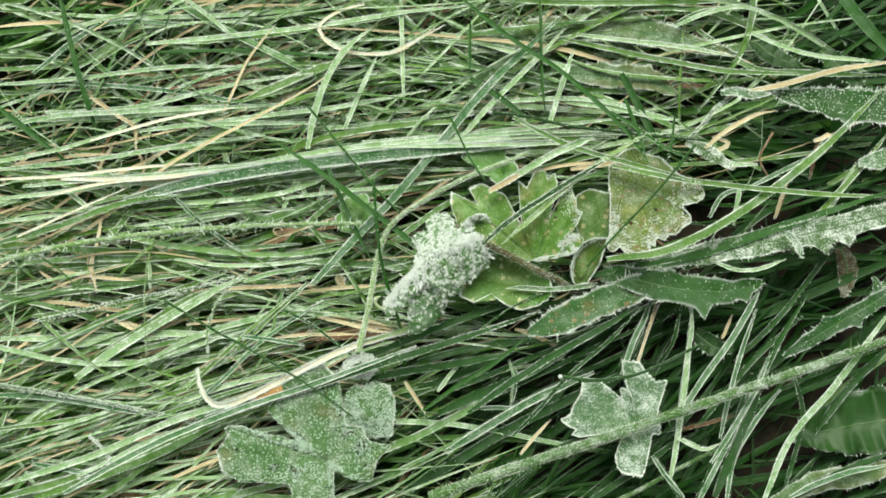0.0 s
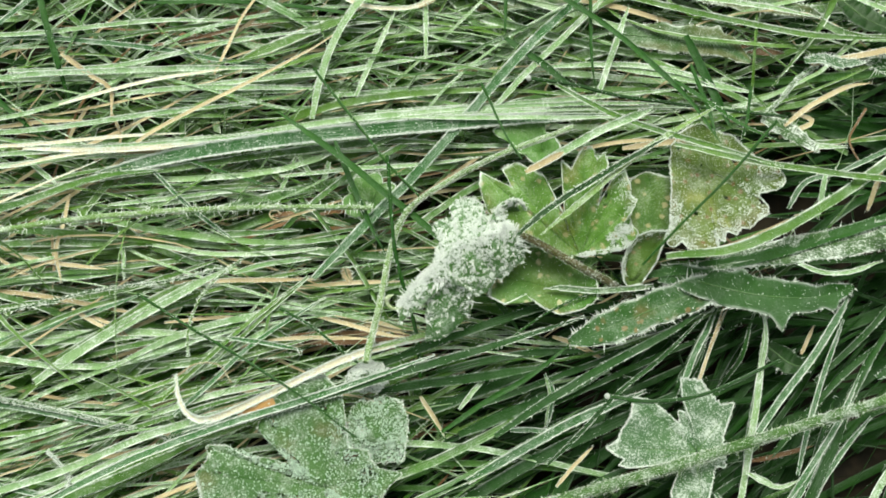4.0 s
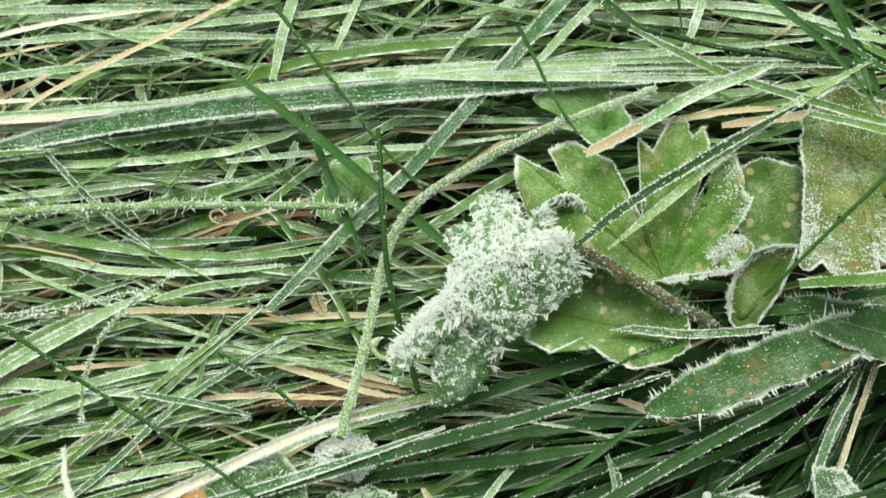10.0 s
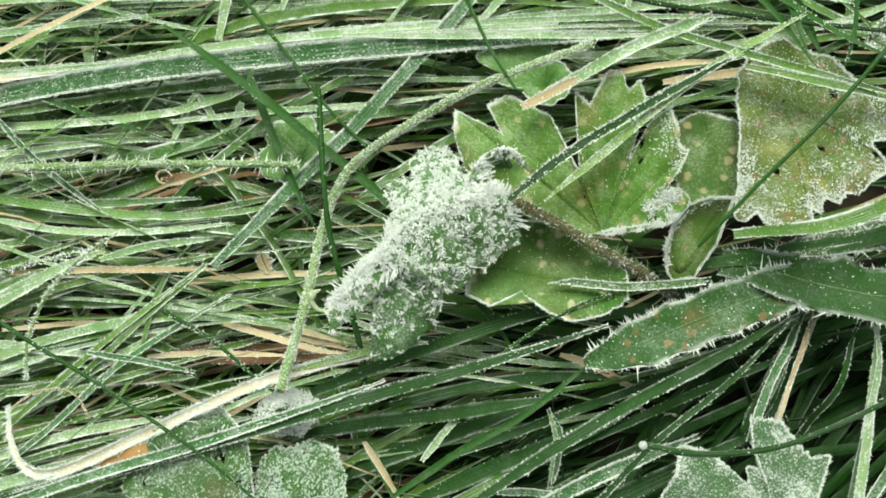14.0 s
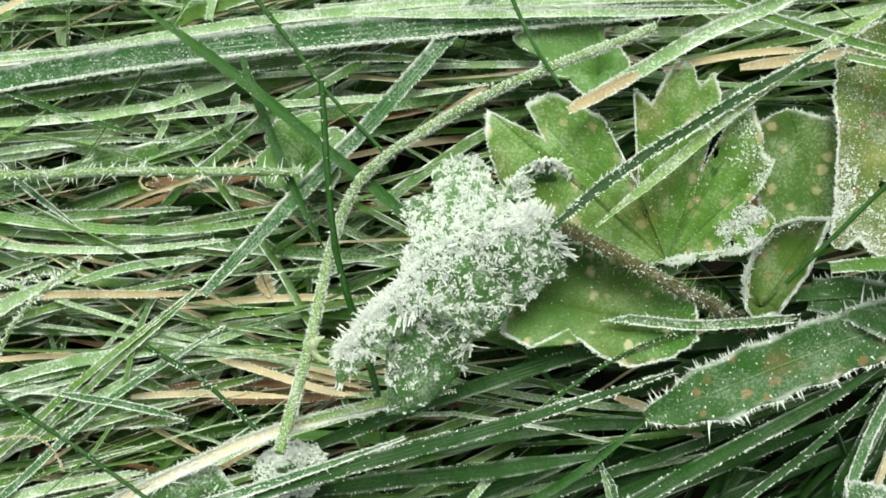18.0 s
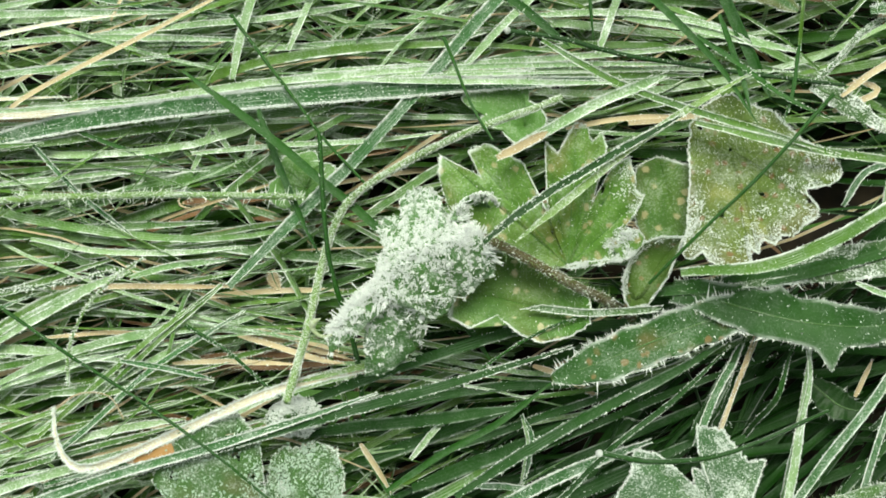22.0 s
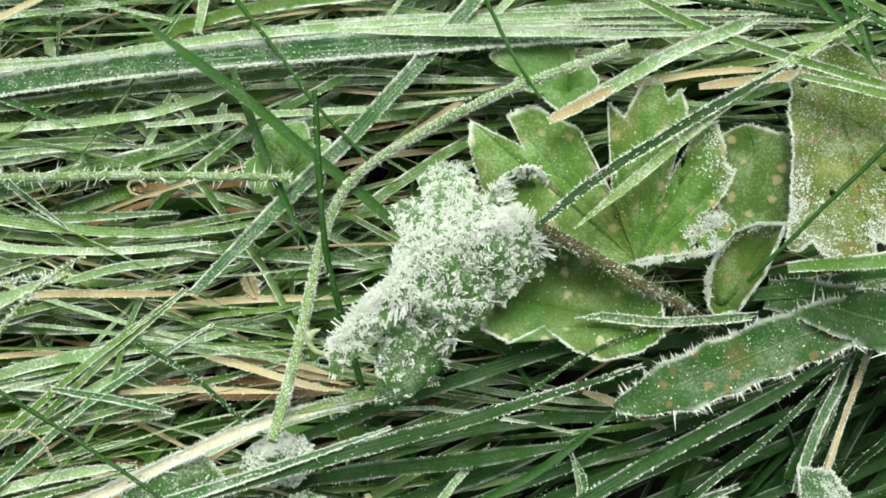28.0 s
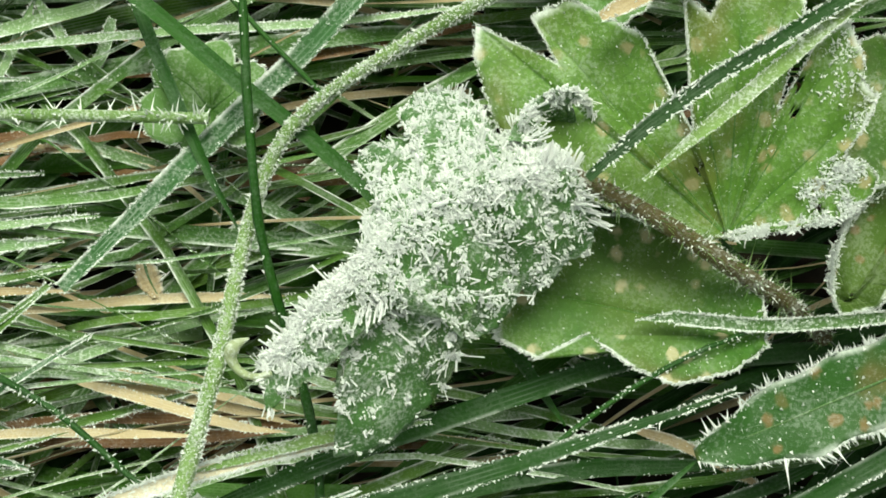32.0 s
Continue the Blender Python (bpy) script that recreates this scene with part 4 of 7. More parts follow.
grass_blade('fresh unfrosted bright green grass blade', FRESH, 0.00120, [(-0.0895, 0.0730, 0.0180), (-0.0578, 0.0717, 0.0180), (-0.0302, 0.0675, 0.0180), (-0.0121, 0.0635, 0.0180)], frost=0)
grass_blade('dry straw-coloured grass blade dusted with frost', STRAW, 0.00103, [(-0.0673, 0.0511, 0.0180), (-0.0637, 0.0583, 0.0187), (-0.0592, 0.0678, 0.0193), (-0.0501, 0.0797, 0.0200)], frost=2)
grass_blade('dry straw-coloured grass blade dusted with frost', STRAW, 0.00086, [(-0.0193, 0.0687, 0.0180), (-0.0103, 0.0688, 0.0180), (-0.0039, 0.0730, 0.0180), (0.0006, 0.0762, 0.0180)], frost=5)
grass_blade('fresh unfrosted bright green grass blade', FRESH, 0.00206, [(-0.1405, 0.0553, 0.0200), (-0.1294, 0.0464, 0.0180), (-0.1145, 0.0341, 0.0160)], frost=0, tip=0.6)
grass_blade('fresh unfrosted bright green grass blade', FRESH, 0.00188, [(-0.1197, 0.0892, 0.0260), (-0.1150, 0.0683, 0.0220), (-0.1114, 0.0544, 0.0173), (-0.1095, 0.0452, 0.0120)], frost=0.5)
grass_blade('pale grass blade covered with white frost', PALE, 0.00137, [(-0.0102, 0.0865, 0.0180), (-0.0099, 0.0749, 0.0180), (-0.0096, 0.0615, 0.0180), (-0.0095, 0.0521, 0.0180)], frost=12)
grass_blade('dark green grass blade edged with white frost', GRASS, 0.00309, [(-0.0595, 0.0558, 0.0170), (-0.0485, 0.0599, 0.0173), (-0.0375, 0.0640, 0.0177), (-0.0265, 0.0671, 0.0180)], frost=5)
grass_blade('dark green grass blade edged with white frost', GRASS, 0.00274, [(-0.1125, -0.0306, 0.0160), (-0.0944, -0.0201, 0.0180), (-0.0769, -0.0093, 0.0187), (-0.0613, -0.0040, 0.0180)], frost=6)
stem('dark green grass stem thick with frost', STEM_DARK, 0.00120, [(-0.1339, -0.0341, 0.0200), (-0.1072, -0.0387, 0.0193), (-0.0808, -0.0444, 0.0187), (-0.0705, -0.0472, 0.0180)], frost=16, size=0.35)
grass_blade('pale grass blade covered with white frost', PALE, 0.00207, [(-0.1374, -0.0189, 0.0150), (-0.1098, -0.0194, 0.0153), (-0.0828, -0.0188, 0.0157), (-0.0508, -0.0215, 0.0160)], frost=8)
grass_blade('dry straw-coloured grass blade dusted with frost', STRAW, 0.00138, [(-0.1383, -0.0067, 0.0150), (-0.1215, -0.0078, 0.0153), (-0.1048, -0.0102, 0.0157), (-0.0793, -0.0151, 0.0160)], frost=3)
grass_blade('dry straw-coloured grass blade dusted with frost', STRAW, 0.00139, [(-0.0376, -0.0148, 0.0130), (-0.0270, -0.0161, 0.0130), (-0.0131, -0.0195, 0.0130)], frost=2)
grass_blade('orange-brown dead grass blade', BROWN, 0.00174, [(-0.0483, -0.0210, 0.0120), (-0.0306, -0.0212, 0.0125), (-0.0148, -0.0203, 0.0130)], frost=2)
grass_blade('dry straw-coloured grass blade dusted with frost', STRAW, 0.00105, [(-0.1040, 0.0450, 0.0130), (-0.1088, 0.0379, 0.0120), (-0.1104, 0.0326, 0.0110)], frost=1)
grass_blade('dry straw-coloured grass blade dusted with frost', STRAW, 0.00122, [(-0.1144, 0.0620, 0.0130), (-0.1055, 0.0547, 0.0130), (-0.0977, 0.0495, 0.0130)], frost=1)
grass_blade('pale grass blade covered with white frost', PALE, 0.00205, [(-0.1321, -0.0642, 0.0190), (-0.1007, -0.0548, 0.0200), (-0.0766, -0.0453, 0.0210), (-0.0494, -0.0375, 0.0205), (-0.0257, -0.0313, 0.0200)], frost=8)
grass_blade('dark green grass blade edged with white frost', GRASS, 0.00274, [(-0.1328, -0.0678, 0.0170), (-0.1065, -0.0612, 0.0177), (-0.0755, -0.0502, 0.0183), (-0.0497, -0.0416, 0.0190)], frost=7)
grass_blade('dark green grass blade edged with white frost', GRASS, 0.00273, [(-0.1213, -0.0680, 0.0190), (-0.0903, -0.0583, 0.0195), (-0.0630, -0.0464, 0.0200)], frost=7)
stem('grass stem bristling with long ice needles', STEM, 0.00185, [(-0.1384, 0.0030, 0.0240), (-0.1132, 0.0081, 0.0245), (-0.0810, 0.0111, 0.0250), (-0.0460, 0.0123, 0.0245), (-0.0218, 0.0119, 0.0240)], frost=1.0, size=1.9)
stem('upright frosted grass stem bending over', STEM, 0.00170, [(-0.0212, -0.0292, 0.0330), (-0.0202, -0.0228, 0.0310), (-0.0189, -0.0150, 0.0290), (-0.0172, -0.0029, 0.0270), (-0.0149, 0.0062, 0.0260), (-0.0115, 0.0113, 0.0268), (-0.0033, 0.0158, 0.0301), (0.0083, 0.0203, 0.0357), (0.0213, 0.0245, 0.0381), (0.0291, 0.0277, 0.0374)], frost=22, size=0.27)
grass_blade('fresh unfrosted bright green grass blade', FRESH, 0.00182, [(-0.0463, 0.0360, 0.0300), (-0.0374, 0.0294, 0.0290), (-0.0289, 0.0230, 0.0280), (-0.0185, 0.0147, 0.0260), (-0.0060, 0.0045, 0.0240), (0.0081, -0.0101, 0.0200), (0.0156, -0.0201, 0.0160)], frost=0.3, root=0.3, tip=0.12)
stem('fresh unfrosted bright green grass blade', FRESH, 0.00081, [(-0.0379, 0.0486, 0.0270), (-0.0301, 0.0386, 0.0257), (-0.0235, 0.0304, 0.0245), (-0.0193, 0.0246, 0.0232), (-0.0102, 0.0149, 0.0220)], frost=0.2)
stem('slender fresh green grass stalk', FRESH, 0.00095, [(-0.0164, 0.0216, 0.0360), (-0.0161, 0.0170, 0.0355), (-0.0159, 0.0113, 0.0340), (-0.0154, 0.0042, 0.0325), (-0.0148, -0.0020, 0.0300), (-0.0134, -0.0082, 0.0270), (-0.0112, -0.0166, 0.0220), (-0.0100, -0.0242, 0.0190), (-0.0098, -0.0309, 0.0160)], frost=0.3, thin_end=1.15)
grass_blade('fresh unfrosted bright green grass blade', FRESH, 0.00153, [(-0.0322, 0.0297, 0.0240), (-0.0294, 0.0226, 0.0232), (-0.0254, 0.0134, 0.0225), (-0.0216, 0.0054, 0.0217), (-0.0184, -0.0004, 0.0210)], frost=0.8, tip=0.4)
stem('long fresh green grass stalk', FRESH, 0.00079, [(0.0764, 0.0257, 0.0431), (0.0641, 0.0117, 0.0421), (0.0531, 0.0010, 0.0404), (0.0450, -0.0069, 0.0371)], frost=0)
stem('long fresh green grass stalk with tiny frost beads', FRESH, 0.00077, [(-0.0790, -0.0120, 0.0330), (-0.0636, -0.0212, 0.0333), (-0.0498, -0.0291, 0.0335), (-0.0345, -0.0385, 0.0338), (-0.0225, -0.0471, 0.0340)], frost=0.8, size=0.25)
stem('fresh unfrosted bright green grass blade', FRESH, 0.00071, [(0.0065, 0.0406, 0.0334), (0.0104, 0.0312, 0.0368), (0.0135, 0.0243, 0.0384), (0.0168, 0.0192, 0.0378)], frost=0)
grass_blade('fresh unfrosted bright green grass blade', FRESH, 0.00111, [(0.0581, 0.0448, 0.0318), (0.0613, 0.0323, 0.0359), (0.0631, 0.0234, 0.0378)], frost=0)
grass_blade('fresh unfrosted bright green grass blade', FRESH, 0.00111, [(0.0538, 0.0400, 0.0338), (0.0618, 0.0332, 0.0361), (0.0686, 0.0267, 0.0386), (0.0784, 0.0217, 0.0385)], frost=1.5, size=0.3)
grass_blade('fresh unfrosted bright green grass blade', FRESH, 0.00081, [(0.0721, 0.0374, 0.0352), (0.0700, 0.0269, 0.0384), (0.0684, 0.0222, 0.0378)], frost=1)
stem('dark green grass stalk', DEEP, 0.00110, [(0.0177, 0.0445, 0.0260), (0.0281, 0.0428, 0.0260), (0.0413, 0.0390, 0.0260), (0.0534, 0.0369, 0.0260), (0.0653, 0.0348, 0.0260), (0.0818, 0.0325, 0.0260)], frost=1, size=0.3)
grass_blade('dark green grass blade edged with white frost', GRASS, 0.00141, [(0.0252, 0.0397, 0.0336), (0.0378, 0.0308, 0.0373), (0.0497, 0.0252, 0.0393), (0.0608, 0.0214, 0.0393), (0.0778, 0.0160, 0.0391)], frost=8)
grass_blade('dark green grass blade edged with white frost', DEEP, 0.00150, [(0.0159, -0.0007, 0.0430), (0.0208, 0.0038, 0.0425), (0.0271, 0.0086, 0.0418), (0.0336, 0.0127, 0.0413), (0.0409, 0.0172, 0.0408), (0.0510, 0.0232, 0.0403)], frost=22, size=0.55)
grass_blade('yellow-green grass blade edged with frost', STEM, 0.00150, [(0.0212, 0.0002, 0.0393), (0.0282, 0.0060, 0.0396), (0.0346, 0.0113, 0.0398), (0.0412, 0.0169, 0.0398), (0.0512, 0.0239, 0.0398), (0.0636, 0.0320, 0.0365)], frost=5, root=0.2)
grass_blade('thick yellow-green grass stem with a straw-coloured end', PALE, 0.00221, [(0.0181, 0.0156, 0.0398), (0.0269, 0.0204, 0.0398), (0.0365, 0.0258, 0.0398), (0.0482, 0.0314, 0.0374)], frost=10, fold=0.5, tip=0.15)
grass_blade('dry straw-coloured grass blade dusted with frost', STRAW, 0.00200, [(0.0178, 0.0152, 0.0403), (0.0217, 0.0173, 0.0403), (0.0269, 0.0202, 0.0403)], frost=16, fold=0.5, tip=0.2)
grass_blade('pale grass blade covered with white frost', PALE, 0.00132, [(-0.0152, 0.0357, 0.0240), (0.0019, 0.0351, 0.0240), (0.0176, 0.0347, 0.0240), (0.0311, 0.0342, 0.0240), (0.0424, 0.0343, 0.0240)], frost=10)
grass_blade('dark green grass blade edged with white frost', GRASS, 0.00154, [(0.0079, 0.0361, 0.0200), (0.0228, 0.0365, 0.0207), (0.0416, 0.0362, 0.0213), (0.0559, 0.0359, 0.0220)], frost=7)
grass_blade('dry straw-coloured grass blade dusted with frost', STRAW, 0.00103, [(0.0299, 0.0216, 0.0368), (0.0396, 0.0234, 0.0368), (0.0510, 0.0241, 0.0368)], frost=1)
grass_blade('dark green grass blade edged with white frost', GRASS, 0.00186, [(-0.0244, 0.0287, 0.0200), (-0.0093, 0.0346, 0.0200), (0.0069, 0.0359, 0.0200), (0.0186, 0.0378, 0.0200)], frost=8)
grass_blade('dark green grass blade edged with white frost', GRASS, 0.00208, [(-0.0876, 0.0234, 0.0180), (-0.0648, 0.0263, 0.0182), (-0.0402, 0.0291, 0.0185), (-0.0181, 0.0308, 0.0187), (0.0015, 0.0294, 0.0190)], frost=8)
grass_blade('fresh unfrosted bright green grass blade', FRESH, 0.00104, [(-0.0768, 0.0283, 0.0200), (-0.0642, 0.0235, 0.0195), (-0.0495, 0.0188, 0.0190)], frost=3)
grass_blade('dry straw-coloured grass blade dusted with frost', STRAW, 0.00107, [(-0.0509, 0.0127, 0.0130), (-0.0430, 0.0118, 0.0130), (-0.0363, 0.0117, 0.0130), (-0.0295, 0.0093, 0.0130), (-0.0227, 0.0038, 0.0130)], frost=2)
grass_blade('pale grass blade covered with white frost', PALE, 0.00126, [(-0.0481, 0.0186, 0.0160), (-0.0457, 0.0234, 0.0170), (-0.0438, 0.0276, 0.0180)], frost=9)
grass_blade('pale grass blade covered with white frost', PALE, 0.00126, [(-0.0434, 0.0276, 0.0180), (-0.0410, 0.0241, 0.0165), (-0.0384, 0.0205, 0.0150)], frost=9)
grass_blade('pale grass blade covered with white frost', PALE, 0.00148, [(-0.0353, 0.0264, 0.0160), (-0.0363, 0.0233, 0.0150), (-0.0378, 0.0202, 0.0140)], frost=6)
grass_blade('dry straw-coloured grass blade dusted with frost', STRAW, 0.00096, [(-0.0375, 0.0264, 0.0130), (-0.0266, 0.0215, 0.0130)], frost=1)
stem('thin grass stem bristling with frost', STEM, 0.00071, [(-0.0680, -0.0267, 0.0240), (-0.0683, -0.0196, 0.0242), (-0.0654, -0.0113, 0.0245), (-0.0600, -0.0051, 0.0247), (-0.0538, -0.0009, 0.0250)], frost=3.5, size=0.6)
grass_blade('dark green grass blade edged with white frost', GRASS, 0.00135, [(-0.0756, -0.0364, 0.0190), (-0.0656, -0.0272, 0.0192), (-0.0535, -0.0168, 0.0195), (-0.0401, -0.0063, 0.0197), (-0.0385, -0.0053, 0.0200)], frost=7)
grass_blade('dark green grass blade edged with white frost', GRASS, 0.00135, [(-0.0390, -0.0055, 0.0200), (-0.0505, -0.0156, 0.0190), (-0.0639, -0.0282, 0.0180)], frost=7)
grass_blade('orange-brown dead grass blade', BROWN, 0.00139, [(-0.0492, -0.0201, 0.0120), (-0.0350, -0.0188, 0.0120), (-0.0199, -0.0191, 0.0120), (-0.0103, -0.0200, 0.0120)], frost=2)
grass_blade('dry straw-coloured grass blade dusted with frost', STRAW, 0.00127, [(-0.0348, -0.0138, 0.0140), (-0.0239, -0.0158, 0.0140), (-0.0153, -0.0181, 0.0140)], frost=2)
grass_blade('dark green grass blade edged with white frost', GRASS, 0.00212, [(-0.0687, -0.0158, 0.0140), (-0.0542, -0.0175, 0.0140), (-0.0409, -0.0218, 0.0140)], frost=6)
grass_blade('bleached straw blade, its end rolled into a hook', BLEACHED, 0.00181, [(-0.0073, -0.0221, 0.0260), (-0.0171, -0.0243, 0.0266), (-0.0269, -0.0273, 0.0270), (-0.0367, -0.0317, 0.0270), (-0.0466, -0.0364, 0.0268), (-0.0546, -0.0400, 0.0262), (-0.0619, -0.0424, 0.0253), (-0.0668, -0.0410, 0.0242), (-0.0700, -0.0362, 0.0231), (-0.0714, -0.0309, 0.0220)], frost=24, size=0.62, tip=0.22, fold=0.5)
grass_blade('orange-brown underside of a rolled dead blade', ORANGE, 0.00300, [(-0.0446, -0.0379, 0.0270), (-0.0511, -0.0410, 0.0260), (-0.0597, -0.0435, 0.0250)], frost=0, tip=0.6, fold=0.1)
stem('thin dry curl of grass', STRAW, 0.00041, [(-0.0712, -0.0311, 0.0220), (-0.0671, -0.0280, 0.0213), (-0.0609, -0.0281, 0.0207), (-0.0578, -0.0326, 0.0200)], frost=3, size=0.25)
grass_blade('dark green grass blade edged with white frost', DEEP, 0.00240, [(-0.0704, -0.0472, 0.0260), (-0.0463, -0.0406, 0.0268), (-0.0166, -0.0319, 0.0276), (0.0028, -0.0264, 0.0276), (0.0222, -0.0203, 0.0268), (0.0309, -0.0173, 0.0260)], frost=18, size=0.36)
# blades over the hollow in DEEP, a green darkened for the shade there
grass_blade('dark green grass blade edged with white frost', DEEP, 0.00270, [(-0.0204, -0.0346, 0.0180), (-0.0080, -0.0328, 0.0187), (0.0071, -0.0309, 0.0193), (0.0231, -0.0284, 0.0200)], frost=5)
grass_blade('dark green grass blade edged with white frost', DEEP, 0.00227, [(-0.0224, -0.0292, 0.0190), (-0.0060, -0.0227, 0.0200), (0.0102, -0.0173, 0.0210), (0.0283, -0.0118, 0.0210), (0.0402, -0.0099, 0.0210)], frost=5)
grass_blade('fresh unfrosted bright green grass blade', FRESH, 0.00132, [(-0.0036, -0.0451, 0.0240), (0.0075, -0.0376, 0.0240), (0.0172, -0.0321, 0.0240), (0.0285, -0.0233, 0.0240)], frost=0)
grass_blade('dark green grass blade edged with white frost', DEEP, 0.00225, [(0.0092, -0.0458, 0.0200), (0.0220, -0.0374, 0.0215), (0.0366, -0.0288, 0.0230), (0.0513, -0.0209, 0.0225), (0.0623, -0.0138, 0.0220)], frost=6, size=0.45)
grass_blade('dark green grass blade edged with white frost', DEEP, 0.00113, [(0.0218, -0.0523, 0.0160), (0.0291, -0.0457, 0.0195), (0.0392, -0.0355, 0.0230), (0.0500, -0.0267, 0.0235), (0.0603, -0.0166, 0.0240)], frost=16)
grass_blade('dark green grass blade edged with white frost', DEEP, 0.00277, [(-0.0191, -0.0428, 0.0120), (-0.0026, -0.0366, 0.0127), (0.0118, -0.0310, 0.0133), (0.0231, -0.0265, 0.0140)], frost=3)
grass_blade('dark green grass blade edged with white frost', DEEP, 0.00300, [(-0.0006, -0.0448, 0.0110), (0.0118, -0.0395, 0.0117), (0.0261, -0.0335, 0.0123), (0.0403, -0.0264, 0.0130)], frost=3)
grass_blade('dark green grass blade edged with white frost', DEEP, 0.00162, [(0.0543, -0.0382, -0.0060), (0.0560, -0.0328, 0.0060), (0.0592, -0.0264, 0.0130), (0.0620, -0.0178, 0.0165), (0.0645, -0.0130, 0.0180)], frost=12)
grass_blade('dry straw-coloured grass blade dusted with frost', STRAW, 0.00074, [(0.0566, -0.0365, 0.0140), (0.0588, -0.0318, 0.0153), (0.0616, -0.0249, 0.0167), (0.0662, -0.0125, 0.0180)], frost=4)
grass_blade('pale grass blade covered with white frost', PALE, 0.00126, [(0.0704, -0.0517, 0.0060), (0.0706, -0.0455, 0.0116), (0.0724, -0.0347, 0.0172), (0.0748, -0.0234, 0.0204), (0.0746, -0.0174, 0.0212), (0.0732, -0.0148, 0.0220)], frost=12, fold=0.6)
grass_blade('dark green grass blade edged with white frost', DEEP, 0.00120, [(0.0627, -0.0381, -0.0060), (0.0660, -0.0310, 0.0040), (0.0699, -0.0255, 0.0140), (0.0719, -0.0178, 0.0160), (0.0731, -0.0146, 0.0180)], frost=12)
stem('dark grass stalk ending in a frozen drop', DEEP, 0.00109, [(0.0369, -0.0369, 0.0290), (0.0451, -0.0381, 0.0287), (0.0553, -0.0372, 0.0285), (0.0636, -0.0344, 0.0282), (0.0768, -0.0282, 0.0280)], frost=0.6, size=0.3)
grass_blade('dry brown-tipped grass blade', STRAW, 0.00124, [(-0.0091, -0.0362, 0.0220), (-0.0077, -0.0384, 0.0207), (-0.0053, -0.0421, 0.0193), (-0.0033, -0.0459, 0.0180)], frost=2, tip=0.4)
grass_blade('fresh unfrosted bright green grass blade', FRESH, 0.00166, [(-0.0086, -0.0373, 0.0210), (-0.0058, -0.0420, 0.0190), (-0.0034, -0.0468, 0.0170)], frost=0)
grass_blade('dry straw-coloured grass blade dusted with frost', STRAW, 0.00128, [(0.0232, -0.0202, 0.0130), (0.0283, -0.0218, 0.0130), (0.0373, -0.0266, 0.0130)], frost=2)
grass_blade('pale grass blade covered with white frost', PALE, 0.00096, [(0.0215, -0.0308, 0.0160), (0.0225, -0.0356, 0.0140), (0.0209, -0.0430, 0.0120)], frost=4)
grass_blade('pale grass blade covered with white frost', PALE, 0.00125, [(0.0001, -0.0390, 0.0180), (0.0050, -0.0330, 0.0180), (0.0090, -0.0290, 0.0180)], frost=6)
grass_blade('dark green grass blade edged with white frost', HAZED, 0.00187, [(0.0695, -0.0484, 0.0200), (0.0769, -0.0377, 0.0207), (0.0868, -0.0249, 0.0213), (0.0948, -0.0120, 0.0220)], frost=9, tip=0.15)
grass_blade('pale grass blade covered with white frost', PALE, 0.00172, [(0.0666, -0.0657, 0.0140), (0.0685, -0.0577, 0.0155), (0.0717, -0.0417, 0.0170), (0.0735, -0.0304, 0.0185), (0.0756, -0.0154, 0.0200)], frost=10)
grass_blade('dark green grass blade edged with white frost', DEEP, 0.00277, [(0.0541, -0.0332, 0.0120), (0.0580, -0.0260, 0.0140), (0.0625, -0.0166, 0.0160)], frost=6)
grass_blade('pale grass blade covered with white frost', PALE, 0.00186, [(0.0913, -0.0726, 0.0220), (0.1002, -0.0549, 0.0227), (0.1137, -0.0402, 0.0233), (0.1310, -0.0190, 0.0240)], frost=8)
grass_blade('dark green grass blade edged with white frost', DEEP, 0.00241, [(0.0734, -0.0729, 0.0140), (0.0823, -0.0564, 0.0150), (0.0912, -0.0420, 0.0160), (0.1002, -0.0259, 0.0170), (0.1091, -0.0130, 0.0180)], frost=8)
grass_blade('dark green grass blade edged with white frost', DEEP, 0.00275, [(0.0789, -0.0707, 0.0160), (0.0871, -0.0533, 0.0165), (0.0935, -0.0406, 0.0170)], frost=8)
grass_blade('dark green grass blade edged with white frost', DEEP, 0.00210, [(0.0623, -0.0587, 0.0120), (0.0661, -0.0647, 0.0110), (0.0706, -0.0720, 0.0100)], frost=7)
grass_blade('dark green grass blade edged with white frost', HAZED, 0.00242, [(0.0021, -0.0564, 0.0140), (0.0173, -0.0476, 0.0147), (0.0309, -0.0405, 0.0153), (0.0460, -0.0343, 0.0160)], frost=18, size=0.36)
grass_blade('dark green grass blade edged with white frost', DEEP, 0.00315, [(-0.0137, -0.0694, 0.0100), (0.0034, -0.0595, 0.0105), (0.0204, -0.0499, 0.0110), (0.0442, -0.0388, 0.0115), (0.0612, -0.0308, 0.0120)], frost=6)
grass_blade('dark green grass blade edged with white frost', DEEP, 0.00210, [(0.0430, -0.0716, 0.0100), (0.0581, -0.0621, 0.0110), (0.0716, -0.0527, 0.0120)], frost=5)
grass_blade('dark green grass blade edged with white frost', DEEP, 0.00242, [(0.1005, -0.0710, 0.0140), (0.1135, -0.0649, 0.0145), (0.1295, -0.0589, 0.0150)], frost=8)
grass_blade('dark green grass blade edged with white frost', DEEP, 0.00242, [(0.1301, -0.0299, 0.0160), (0.1184, -0.0410, 0.0155), (0.1080, -0.0537, 0.0150)], frost=6)
